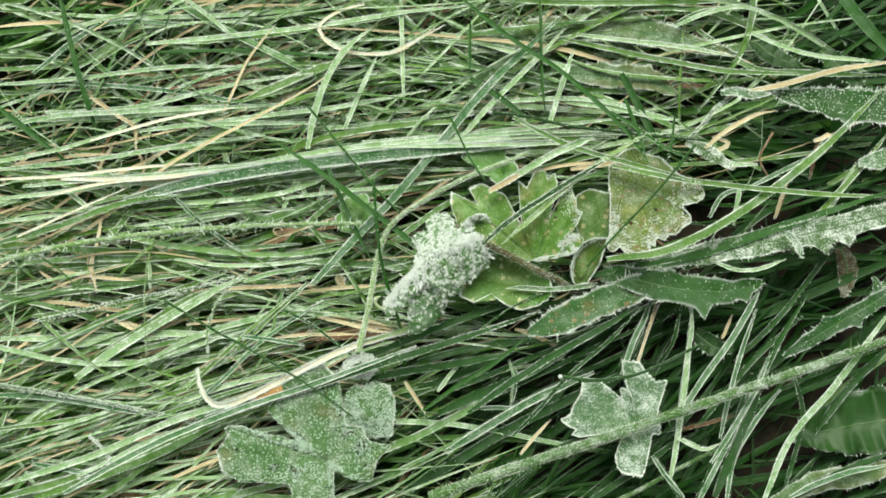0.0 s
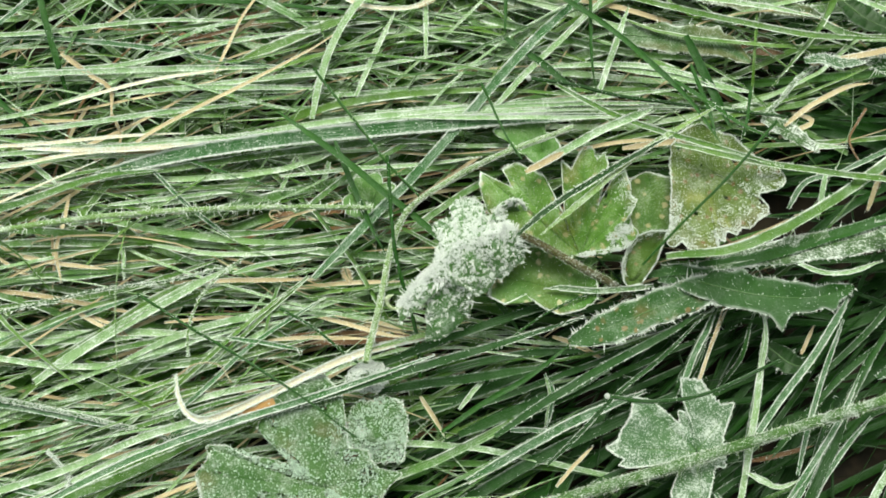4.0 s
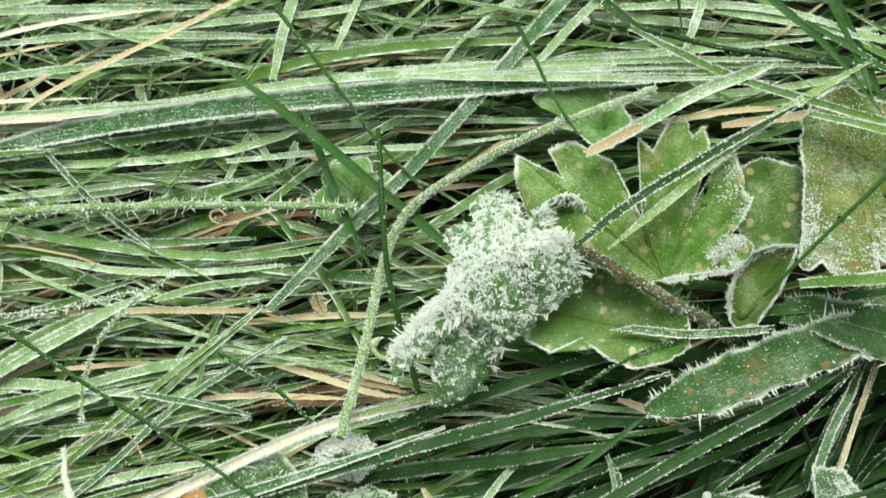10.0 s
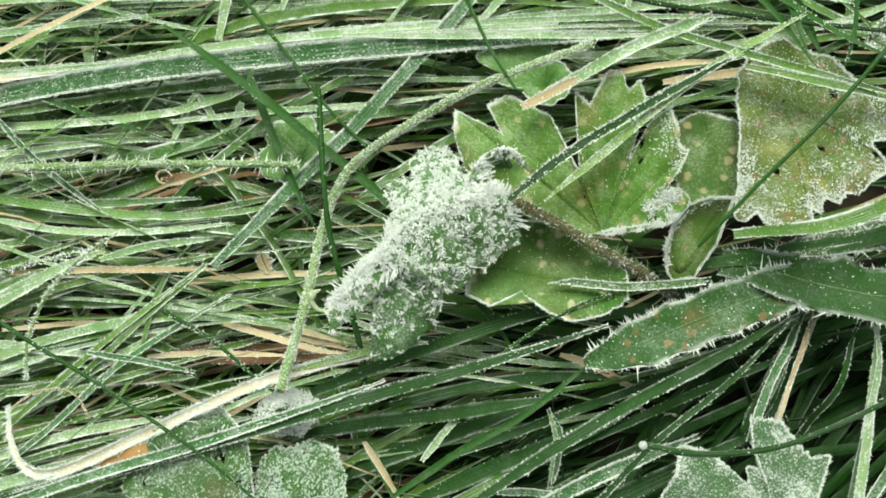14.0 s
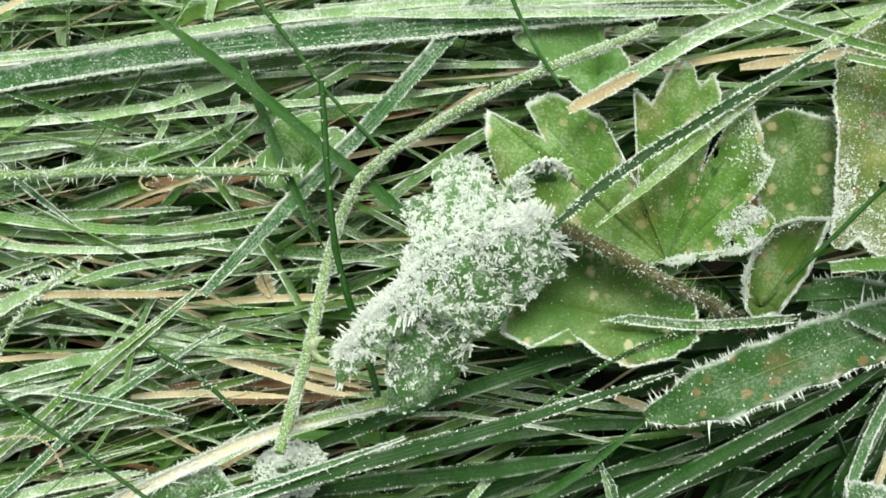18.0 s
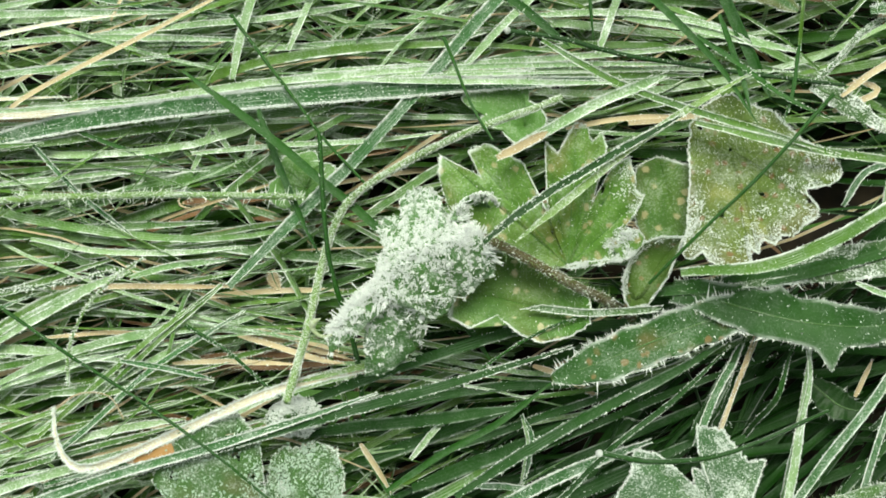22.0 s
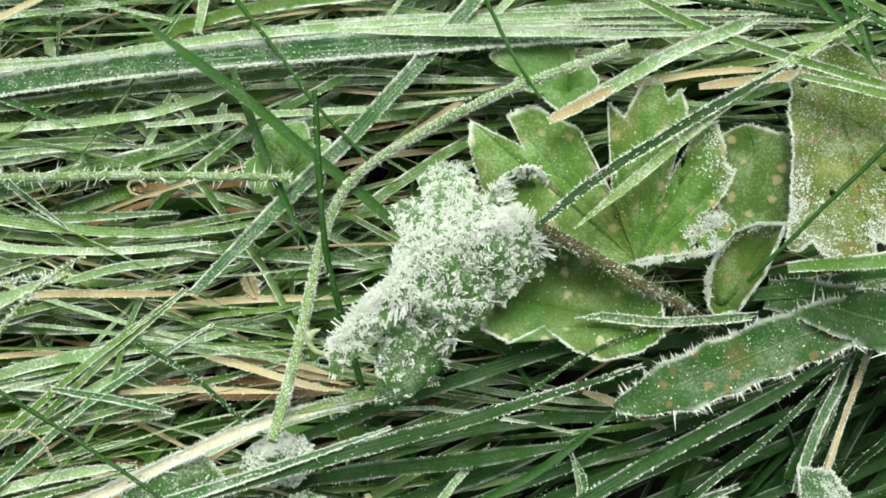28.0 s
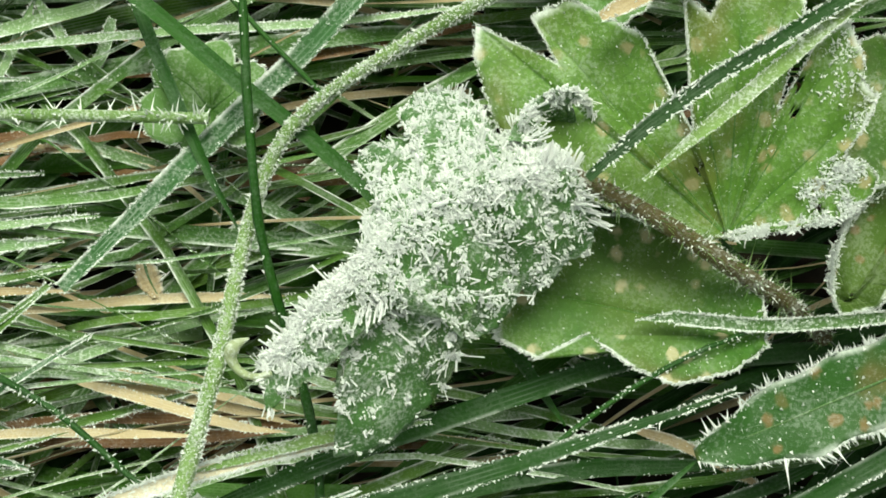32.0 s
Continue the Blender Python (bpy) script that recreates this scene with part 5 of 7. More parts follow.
stem('thick hairy leaf stalk coated with frost', STEM_DARK, 0.00320, [(-0.0024, -0.0696, 0.0200), (0.0206, -0.0623, 0.0209), (0.0369, -0.0574, 0.0217), (0.0531, -0.0525, 0.0231), (0.0691, -0.0474, 0.0249), (0.0850, -0.0424, 0.0263), (0.1008, -0.0375, 0.0271), (0.1323, -0.0273, 0.0280)], frost=7, size=0.5, hairs=14, name='runner', category='plant runner')
grass_blade('dark green grass blade edged with white frost', GRASS, 0.00169, [(0.0532, 0.0220, 0.0388), (0.0701, 0.0177, 0.0388), (0.0921, 0.0162, 0.0312), (0.1182, 0.0149, 0.0240), (0.1372, 0.0133, 0.0240)], frost=7)
grass_blade('bleached straw blade bent over', STRAW, 0.00136, [(0.0819, 0.0318, 0.0210), (0.0882, 0.0367, 0.0210), (0.0976, 0.0416, 0.0210), (0.1040, 0.0426, 0.0210)], frost=3)
grass_blade('bleached dead leaf blade lying over the grass', STRAW, 0.00219, [(0.0887, 0.0465, 0.0240), (0.1046, 0.0493, 0.0240), (0.1215, 0.0533, 0.0240), (0.1397, 0.0554, 0.0240)], frost=7, roll=0.5)
grass_blade('fresh unfrosted bright green grass blade', FRESH, 0.00239, [(0.0581, 0.0564, 0.0220), (0.0629, 0.0460, 0.0200), (0.0691, 0.0319, 0.0180)], frost=0)
grass_blade('fresh unfrosted bright green grass blade', FRESH, 0.00101, [(0.0340, 0.0793, 0.0280), (0.0339, 0.0653, 0.0260), (0.0339, 0.0514, 0.0240), (0.0349, 0.0421, 0.0220)], frost=0)
grass_blade('fresh unfrosted bright green grass blade', FRESH, 0.00101, [(0.0125, 0.0731, 0.0280), (0.0119, 0.0571, 0.0240)], frost=0)
grass_blade('fresh unfrosted bright green grass blade', FRESH, 0.00151, [(0.0104, 0.0812, 0.0270), (0.0241, 0.0684, 0.0265), (0.0408, 0.0547, 0.0282), (0.0559, 0.0360, 0.0349), (0.0642, 0.0215, 0.0388)], frost=0)
grass_blade('fresh unfrosted bright green grass blade', FRESH, 0.00204, [(0.0117, 0.0573, 0.0220), (0.0199, 0.0514, 0.0210), (0.0301, 0.0430, 0.0200)], frost=2)
grass_blade('dark green grass blade edged with white frost', GRASS, 0.00272, [(0.0505, -0.0048, 0.0362), (0.0690, -0.0024, 0.0370), (0.0919, 0.0109, 0.0292), (0.1150, 0.0288, 0.0215), (0.1360, 0.0488, 0.0220)], frost=7)
grass_blade('dark green grass blade edged with white frost', GRASS, 0.00170, [(0.1046, -0.0017, 0.0210), (0.1117, 0.0082, 0.0213), (0.1259, 0.0230, 0.0217), (0.1345, 0.0330, 0.0220)], frost=8)
grass_blade('dark green grass blade edged with white frost', GRASS, 0.00208, [(0.0821, 0.0734, 0.0140), (0.0985, 0.0593, 0.0140), (0.1170, 0.0565, 0.0140), (0.1385, 0.0545, 0.0140)], frost=5)
grass_blade('dry straw-coloured grass blade dusted with frost', STRAW, 0.00137, [(0.0808, 0.0296, 0.0180), (0.0894, 0.0337, 0.0180), (0.0846, 0.0366, 0.0180)], frost=3)
grass_blade('pale grass blade covered with white frost', PALE, 0.00239, [(0.0407, 0.0493, 0.0190), (0.0544, 0.0466, 0.0193), (0.0661, 0.0432, 0.0197), (0.0745, 0.0409, 0.0200)], frost=9)
grass_blade('dry straw-coloured grass blade dusted with frost', STRAW, 0.00171, [(0.0416, 0.0277, 0.0180), (0.0536, 0.0290, 0.0180), (0.0639, 0.0307, 0.0180)], frost=2)
lobed_leaf('green lobed buttercup leaf with a white frosted rim and pale spots', LEAF, (0.0304, -0.0027, 0.0295), [(7.5, 2.8), (8.5, 6.0), (5.9, 8.1), (8.6, 9.0), (7.3, 11.0), (11.1, 12.4), (15.9, 14.0), (20.7, 15.0), (27.6, 14.5), (34.6, 12.6), (38.3, 15.5), (43.1, 19.2), (48.0, 18.6), (52.9, 20.5), (60.8, 23.1), (65.8, 19.6), (68.9, 12.6), (70.7, 20.2), (71.7, 23.2), (75.7, 25.7), (78.7, 23.2), (81.7, 26.0), (86.7, 26.6), (94.7, 20.9), (99.7, 23.5), (104.6, 14.5), (109.4, 9.9), (111.6, 14.4), (112.7, 21.0), (116.7, 22.9), (122.8, 27.3), (130.8, 28.5), (133.7, 23.3), (136.8, 27.7), (138.9, 31.8), (143.8, 29.9), (153.7, 24.7), (164.1, 14.7), (-174.3, 3.7)], frost=750, size=0.42, seed=3, tilt=(14, -2), dome=0.0015, teeth=0.12, face=900, holes=6, hole=0.0006, rimed=((3, 34, 7500, 0.45), (34, 62, 1300, 0.3)))
lobed_leaf('yellowing lobed leaf with brown blotches and frosted rim', LEAF_SICK, (0.0599, 0.0190, 0.0310), [(153.2, 8.2), (-168.8, 7.7), (-150.9, 8.5), (-138.9, 9.8), (-122.0, 14.7), (-116.0, 18.8), (-114.0, 21.9), (-109.0, 22.2), (-105.0, 20.1), (-101.0, 21.8), (-95.0, 22.4), (-86.0, 23.0), (-82.0, 22.4), (-81.1, 19.1), (-77.1, 20.5), (-74.1, 18.0), (-68.1, 19.5), (-62.1, 18.6), (-57.1, 19.7), (-50.1, 19.0), (-45.1, 19.5), (-40.1, 19.7), (-36.1, 18.6), (-34.1, 15.5), (-31.1, 15.3), (-27.1, 17.0), (-23.1, 18.6), (-19.1, 19.7), (-14.1, 20.1), (-9.1, 18.7), (-5.1, 17.9), (-1.1, 15.5), (3.9, 13.2), (11.9, 11.7), (41.9, 9.8), (72.0, 8.7), (89.1, 9.9), (109.1, 9.5), (127.2, 9.0)], frost=1300, seed=4, ribbed=False, face=2600, size=0.4, teeth=0.2, dome=0.002, holes=9, hole=0.0007, rimed=((-128, -84, 2800, 0.45), (-84, 8, 3800, 0.35)), tilt=(0, 0))
lobed_leaf('dark green leaf lobe half under another leaf', LEAF, (0.0511, 0.0018, 0.0265), [(-154.1, 3.6), (-176.6, 6.5), (154.1, 9.0), (131.5, 13.3), (118.6, 16.8), (103.5, 17.0), (84.4, 15.0), (68.2, 10.5), (16.7, 3.9)], frost=350, seed=14, teeth=0.08, dome=0.001, tilt=(4, 0))
lobed_leaf('pale spotted leaf lying under the curled leaf', LEAF_SPOTTED, (0.0324, -0.0118, 0.0245), [(59.9, 3.8), (112.0, 9.0), (130.0, 15.4), (143.0, 20.4), (155.0, 23.8), (168.0, 24.8), (-179.0, 24.4), (-173.0, 20.5), (-180.0, 15.3), (-172.9, 13.4), (-161.9, 11.4), (-144.9, 8.6), (-110.0, 3.8), (-30.3, 2.4)], frost=700, seed=6, dome=0.0015, face=250, tilt=(0, 0))
lobed_leaf('small green leaf half hidden in the grass', LEAF_LIGHT, (0.0211, 0.0272, 0.0180), [(145, 0.0146, 28), (119, 0.0121, 20), (103, 0.0112, 20), (179, 0.0090, 25)], frost=200, seed=7, core=0.3)
lobed_leaf('small rounded green leaf half hidden under blades', LEAF_LIGHT, (-0.0232, 0.0148, 0.0170), [(136, 0.0073, 44), (92, 0.0072, 40), (-158, 0.0074, 44), (28, 0.0073, 44), (-29, 0.0067, 40), (-94, 0.0062, 44)], frost=120, seed=8, core=0.62, blunt=3, teeth=0.04)
lobed_leaf('holed lobed leaf coated with granular frost', LEAF_GRAIN, (-0.0319, -0.0584, 0.0232), [(-52, 4.1), (-72, 8.2), (-78, 13.9), (-102, 15.4), (-128, 14.7), (-146, 12.2), (-160, 18.4), (-166, 25.5), (-174, 30.4), (-185, 32.2), (-193, 29.4), (-198, 31.4), (-202, 26.4), (-200, 20.4), (-204, 17.3), (-207, 13.9), (-212, 8.0), (-216, 13.2), (-218, 18.1), (-219, 22.0), (-233, 25.2), (-249, 27.1), (-268, 27.3), (-279, 23.0), (-289, 15.6), (-302, 11.0), (-321, 13.9), (-339, 13.2), (-350, 19.3), (-361, 15.4), (-386, 14.8), (-395, 11.5)], frost=1500, seed=9, holes=44, hole=0.0014, face=1500, crust=5200, size=0.36, dome=0.002, teeth=0.25)
lobed_leaf('curled leaf lobe thick with frost', LEAF_RIME, (-0.0227, -0.0315, 0.0270), [(-169, 0.0052, 60), (138, 0.0039, 50), (61, 0.0039, 50), (13, 0.0055, 60), (-31, 0.0047, 60), (-119, 0.0039, 60)], frost=250, seed=10, face=400, crust=1700, size=0.4, core=0.6, dome=-0.005, blunt=3, teeth=0.04)
lobed_leaf('crumpled leaf lobe crusted with ice columns', LEAF_GRAIN, (-0.0203, -0.0470, 0.0262), [(-120, 4.6), (176, 7.6), (152, 7.4), (128, 9.6), (112, 10.4), (96, 9.6), (78, 11.2), (55, 11.6), (30, 9.4), (0, 8.0), (-34, 8.6), (-62, 6.0), (-90, 5.2)], frost=400, seed=21, face=500, crust=2600, size=0.4, dome=-0.004, teeth=0.35, holes=9, rimed=((-179, 179, 4200, 0.8),))
lobed_leaf('grey-green three-lobed leaf coated with frost', LEAF_RIME, (0.0579, -0.0490, 0.0170), [(27, 6.7), (43, 10.2), (52, 15.0), (62, 12.6), (71, 13.6), (80, 15.1), (85, 17.0), (101, 18.0), (104, 13.0), (100, 7.2), (107, 9.9), (114, 10.6), (121, 7.2), (128, 12.9), (132, 16.7), (139, 19.8), (152, 17.8), (166, 18.7), (172, 18.9), (178, 21.9), (183, 19.4), (186, 17.4), (190, 19.0), (194, 17.1), (196, 13.4), (205, 6.8), (225, 6.4), (236, 11.8), (245, 14.6), (256, 15.5), (273, 15.6), (280, 11.9), (300, 7.0), (318, 5.3), (328, 7.4), (345, 6.6)], frost=1900, seed=11, face=2600, size=0.5, teeth=0.3, dome=0.001)
lobed_leaf('small cupped leaf with a pale upturned rim', LEAF_CUP, (0.0431, -0.0080, 0.0255), [(-136.3, 2.0), (175.7, 2.3), (121.2, 4.8), (100.3, 8.0), (84.3, 11.0), (70.6, 13.1), (55.9, 14.9), (51.0, 11.2), (39.6, 7.4), (22.5, 3.9), (-25.1, 2.0)], frost=900, size=0.36, seed=2, cup=0.0034, dome=-0.0018, teeth=0.1, rimed=((60, 175, 2400, 0.16),), tilt=(26, 0))
toothed_leaf('dark green toothed leaf fringed with ice needles, brown near its tip', LEAF_TORN, 0.00807, [(0.0681, -0.0082, 0.0240), (0.0549, -0.0126, 0.0245), (0.0432, -0.0173, 0.0250), (0.0349, -0.0207, 0.0250), (0.0273, -0.0235, 0.0250)], frost=14, face=4, size=0.5, seed=3, tip=0.25, root=0.8, roll=0.1)
toothed_leaf('dark green toothed leaf dusted with frost', LEAF_DARK, 0.00875, [(0.0496, -0.0064, 0.0250), (0.0551, -0.0076, 0.0250), (0.0679, -0.0111, 0.0250), (0.0775, -0.0126, 0.0246), (0.0873, -0.0125, 0.0238), (0.0959, -0.0099, 0.0230)], teeth=((0.62, 1, 1.1, 0.06), (0.86, 1, 0.5, 0.05), (0.4, -1, 0.3, 0.05)), frost=9, face=4, seed=4, tip=0.4, root=0.5, size=0.4)
toothed_leaf('long dark leaf with upturned white frosted edge', LEAF_FROSTED, 0.00706, [(0.1369, 0.0095, 0.0240), (0.1205, 0.0057, 0.0244), (0.1042, 0.0025, 0.0248), (0.0879, -0.0003, 0.0250), (0.0716, -0.0028, 0.0250), (0.0551, -0.0059, 0.0250)], teeth=((0.3, -1, 1.2, 0.05), (0.22, -1, 0.8, 0.04)), frost=10, face=5, size=0.4, seed=5, tip=0.4, root=0.9)
grass_blade('broad fresh green grass blade along a frosted leaf', FRESH, 0.00302, [(0.0461, -0.0070, 0.0250), (0.0715, -0.0035, 0.0252), (0.0929, 0.0027, 0.0255), (0.1125, 0.0087, 0.0257), (0.1370, 0.0161, 0.0260)], frost=1, tip=0.4)
toothed_leaf('toothed leaf with white frosted edge', LEAF_DARK, 0.00458, [(0.1370, -0.0106, 0.0220), (0.1254, -0.0176, 0.0217), (0.1139, -0.0237, 0.0213), (0.0999, -0.0318, 0.0210)], teeth=((0.45, -1, 1.0, 0.06), (0.62, 1, 0.6, 0.06), (0.2, -1, 1.0, 0.06)), frost=7, face=3, seed=6, size=0.35)
toothed_leaf('broad smooth dark leaf low in the grass', LEAF_SMOOTH, 0.01927, [(0.1444, -0.0483, 0.0100), (0.1285, -0.0496, 0.0100), (0.1188, -0.0510, 0.0100), (0.1025, -0.0540, 0.0100)], frost=2, face=0, seed=7, tip=0.5)
toothed_leaf('smooth pale green leaf with frosted edge', LEAF_PALE, 0.01004, [(0.0092, 0.0707, 0.0140), (0.0326, 0.0741, 0.0142), (0.0558, 0.0750, 0.0145), (0.0765, 0.0692, 0.0147), (0.0934, 0.0633, 0.0150)], teeth=((0.45, -1, 0.5, 0.04), (0.62, -1, 0.5, 0.04), (0.78, 1, 0.4, 0.04)), frost=5, face=1, seed=8, tip=0.4)
toothed_leaf('dark leaf bristling with frost along its lower edge', LEAF_DARK, 0.01023, [(0.1477, 0.0428, 0.0200), (0.1345, 0.0425, 0.0200), (0.1199, 0.0446, 0.0200), (0.1029, 0.0485, 0.0200)], teeth=((0.5, -1, 0.5, 0.06),), frost=10, face=12, seed=9, tip=0.5, size=0.7)
toothed_leaf('leaf tip white with frost', LEAF_RIME, 0.00539, [(0.1449, 0.0266, 0.0240), (0.1336, 0.0251, 0.0240), (0.1251, 0.0240, 0.0240)], frost=10, face=14, seed=10, tip=0.3)
RIDGE = [(0.0143, 0.0026, 0.0390), (0.0117, 0.0009, 0.0405), (0.0086, -0.0003, 0.0415), (0.0042, -0.0018, 0.0420), (-0.0003, -0.0048, 0.0420), (-0.0042, -0.0085, 0.0415), (-0.0084, -0.0123, 0.0405), (-0.0123, -0.0163, 0.0390)]
withered = curled_leaf([
    (RIDGE, [(0.0138, 0.0043, 0.0360), (0.0114, 0.0044, 0.0355), (0.0096, 0.0064, 0.0340), (0.0080, 0.0052, 0.0345), (0.0067, 0.0095, 0.0325), (0.0046, 0.0112, 0.0320), (0.0025, 0.0115, 0.0320), (0.0003, 0.0108, 0.0320), (-0.0016, 0.0090, 0.0325), (0.0006, 0.0062, 0.0340), (-0.0043, 0.0059, 0.0325), (-0.0059, 0.0036, 0.0320), (-0.0022, 0.0016, 0.0350), (-0.0014, 0.0006, 0.0358), (-0.0045, -0.0019, 0.0345), (-0.0028, -0.0040, 0.0365), (-0.0041, -0.0062, 0.0380), (-0.0079, -0.0100, 0.0390), (-0.0108, -0.0138, 0.0390), (-0.0129, -0.0165, 0.0390)], 0.10, 0.95, 0.45, 0.6, 780),
    (RIDGE, [(0.0172, -0.0015, 0.0350), (0.0172, -0.0037, 0.0335), (0.0167, -0.0054, 0.0325), (0.0145, -0.0058, 0.0330), (0.0140, -0.0069, 0.0320), (0.0123, -0.0083, 0.0315), (0.0110, -0.0093, 0.0310), (0.0105, -0.0082, 0.0330), (0.0095, -0.0102, 0.0325), (0.0081, -0.0121, 0.0325), (0.0060, -0.0132, 0.0330), (0.0046, -0.0134, 0.0348), (0.0036, -0.0119, 0.0374), (0.0012, -0.0118, 0.0380), (-0.0010, -0.0109, 0.0385), (-0.0034, -0.0130, 0.0388), (-0.0064, -0.0160, 0.0387), (-0.0099, -0.0184, 0.0380), (-0.0123, -0.0203, 0.0378)], 0.16, 0.95, 0.22, 0.25, 1000),
    ([(0.0066, -0.0098, 0.0372), (0.0036, -0.0091, 0.0380), (0.0001, -0.0085, 0.0385), (-0.0034, -0.0106, 0.0380), (-0.0059, -0.0140, 0.0365)],
     [(0.0046, -0.0141, 0.0325), (0.0038, -0.0161, 0.0300), (0.0019, -0.0186, 0.0290), (-0.0003, -0.0210, 0.0288), (-0.0023, -0.0226, 0.0292), (-0.0043, -0.0235, 0.0298), (-0.0073, -0.0240, 0.0305), (-0.0064, -0.0220, 0.0318), (-0.0057, -0.0202, 0.0332), (-0.0066, -0.0184, 0.0345)], 0.14, 0.34, 0.17, 0.0, 1000),
    ([(0.0090, 0.0045, 0.0375), (0.0101, 0.0064, 0.0375), (0.0117, 0.0083, 0.0375), (0.0135, 0.0092, 0.0380), (0.0151, 0.0096, 0.0375), (0.0166, 0.0093, 0.0355)],
     [(0.0126, 0.0040, 0.0355), (0.0119, 0.0062, 0.0350), (0.0121, 0.0076, 0.0358), (0.0138, 0.0086, 0.0362), (0.0157, 0.0089, 0.0355), (0.0175, 0.0084, 0.0335)], 0.3, 0.6, 0.4, 0.3, 1150),
    ([(0.0119, 0.0077, 0.0360), (0.0138, 0.0087, 0.0360), (0.0153, 0.0086, 0.0355)],
     [(0.0131, 0.0079, 0.0330), (0.0146, 0.0078, 0.0330), (0.0160, 0.0076, 0.0325)], 0.1, 0.0, -0.3, 0.0, 1150),
], [
    ((0.0120, 0.0012, 0.0405), (0.0148, 0.0010, 0.0380), (0.25, 0.75, 0.4), (0.45, 0.75, 0.3), 46, 0.0022),
    ((0.0140, 0.0008, 0.0385), (0.0168, -0.0025, 0.0350), (0.6, 0.4, 0.2), (0.85, -0.45, 0.1), 40, 0.0021),
    ((0.0094, 0.0066, 0.0360), (0.0122, 0.0046, 0.0375), (-0.35, 0.8, 0.3), (0.75, 0.2, 0.3), 34, 0.0014),
    ((0.0010, 0.0112, 0.0322), (0.0050, 0.0108, 0.0322), (-0.1, 0.5, 0.8), (0.1, 0.5, 0.8), 26, 0.0011),
    ((-0.0055, -0.0128, 0.0396), (-0.0012, -0.0102, 0.0396), (-0.2, -0.8, 0.2), (0.05, -0.9, 0.2), 36, 0.0017),
    ((-0.0095, -0.0125, 0.0402), (-0.0075, -0.0105, 0.0408), (-0.8, 0.3, 0.3), (-0.7, 0.5, 0.3), 16, 0.0013),
    ((-0.0122, -0.0188, 0.0380), (-0.0118, -0.0202, 0.0378), (0.0, -0.8, 0.1), (0.0, -0.9, 0.1), 14, 0.0011),
], [(-0.0117, -0.0170, 0.0390), (-0.0129, -0.0174, 0.0392), (-0.0142, -0.0171, 0.0397), (-0.0151, -0.0159, 0.0402), (-0.0147, -0.0149, 0.0408), (-0.0134, -0.0143, 0.0412)])
stem('brown hairy leaf stalk specked with frost', PETIOLE, 0.00180, [(0.0138, 0.0021, 0.0372), (0.0160, 0.0009, 0.0365), (0.0197, -0.0007, 0.0355), (0.0240, -0.0028, 0.0340), (0.0285, -0.0050, 0.0315), (0.0329, -0.0070, 0.0280), (0.0378, -0.0087, 0.0230), (0.0427, -0.0110, 0.0170)], frost=4, size=0.4, hairs=16, thin_end=1.15, name='stalk', parent=withered)
ice_bead((0.0363, -0.0369, 0.0295), 0.0007)
ice_bead((0.0180, 0.0443, 0.0265), 0.0007)
grass_blade('pale grass blade covered with white frost', PALE, 0.00119, [(-0.0834, 0.0321, 0.0200), (-0.0508, 0.0331, 0.0207), (-0.0117, 0.0368, 0.0213), (0.0231, 0.0377, 0.0220)], frost=9)
grass_blade('pale grass blade covered with white frost', PALE, 0.00102, [(-0.0615, 0.0327, 0.0210), (-0.0293, 0.0351, 0.0217), (0.0058, 0.0366, 0.0223), (0.0334, 0.0366, 0.0230)], frost=9)
grass_blade('pale grass blade covered with white frost', PALE, 0.00119, [(-0.0367, 0.0367, 0.0200), (-0.0013, 0.0386, 0.0207), (0.0335, 0.0389, 0.0213), (0.0590, 0.0382, 0.0220)], frost=9)
grass_blade('pale grass blade covered with white frost', PALE, 0.00119, [(-0.0927, 0.0280, 0.0190), (-0.0617, 0.0294, 0.0197), (-0.0260, 0.0321, 0.0203), (-0.0013, 0.0330, 0.0210)], frost=9)
grass_blade('pale grass blade covered with white frost', PALE, 0.00137, [(-0.0228, 0.0393, 0.0180), (0.0055, 0.0400, 0.0187), (0.0370, 0.0416, 0.0193), (0.0610, 0.0433, 0.0200)], frost=9)
grass_blade('pale grass blade covered with white frost', PALE, 0.00137, [(-0.1396, 0.0183, 0.0160), (-0.1096, 0.0211, 0.0170), (-0.0783, 0.0246, 0.0180)], frost=9)
grass_blade('pale grass blade covered with white frost', PALE, 0.00121, [(-0.1376, 0.0363, 0.0150), (-0.1032, 0.0323, 0.0160), (-0.0789, 0.0321, 0.0170)], frost=9)
grass_blade('pale grass blade covered with white frost', PALE, 0.00138, [(-0.0803, 0.0455, 0.0140), (-0.0452, 0.0452, 0.0147), (-0.0125, 0.0466, 0.0153), (0.0231, 0.0493, 0.0160)], frost=9)
grass_blade('pale grass blade covered with white frost', PALE, 0.00121, [(-0.0745, 0.0459, 0.0150), (-0.0579, 0.0470, 0.0150), (-0.0378, 0.0466, 0.0150)], frost=9)
grass_blade('pale grass blade covered with white frost', PALE, 0.00138, [(-0.1354, 0.0529, 0.0140), (-0.1049, 0.0527, 0.0143), (-0.0711, 0.0532, 0.0147), (-0.0416, 0.0528, 0.0150)], frost=9)
grass_blade('pale grass blade covered with white frost', PALE, 0.00138, [(-0.0531, 0.0692, 0.0140), (-0.0271, 0.0638, 0.0145), (0.0020, 0.0640, 0.0150)], frost=9)
grass_blade('pale grass blade covered with white frost', PALE, 0.00138, [(-0.0054, 0.0511, 0.0150), (0.0162, 0.0555, 0.0155), (0.0411, 0.0606, 0.0160)], frost=9)
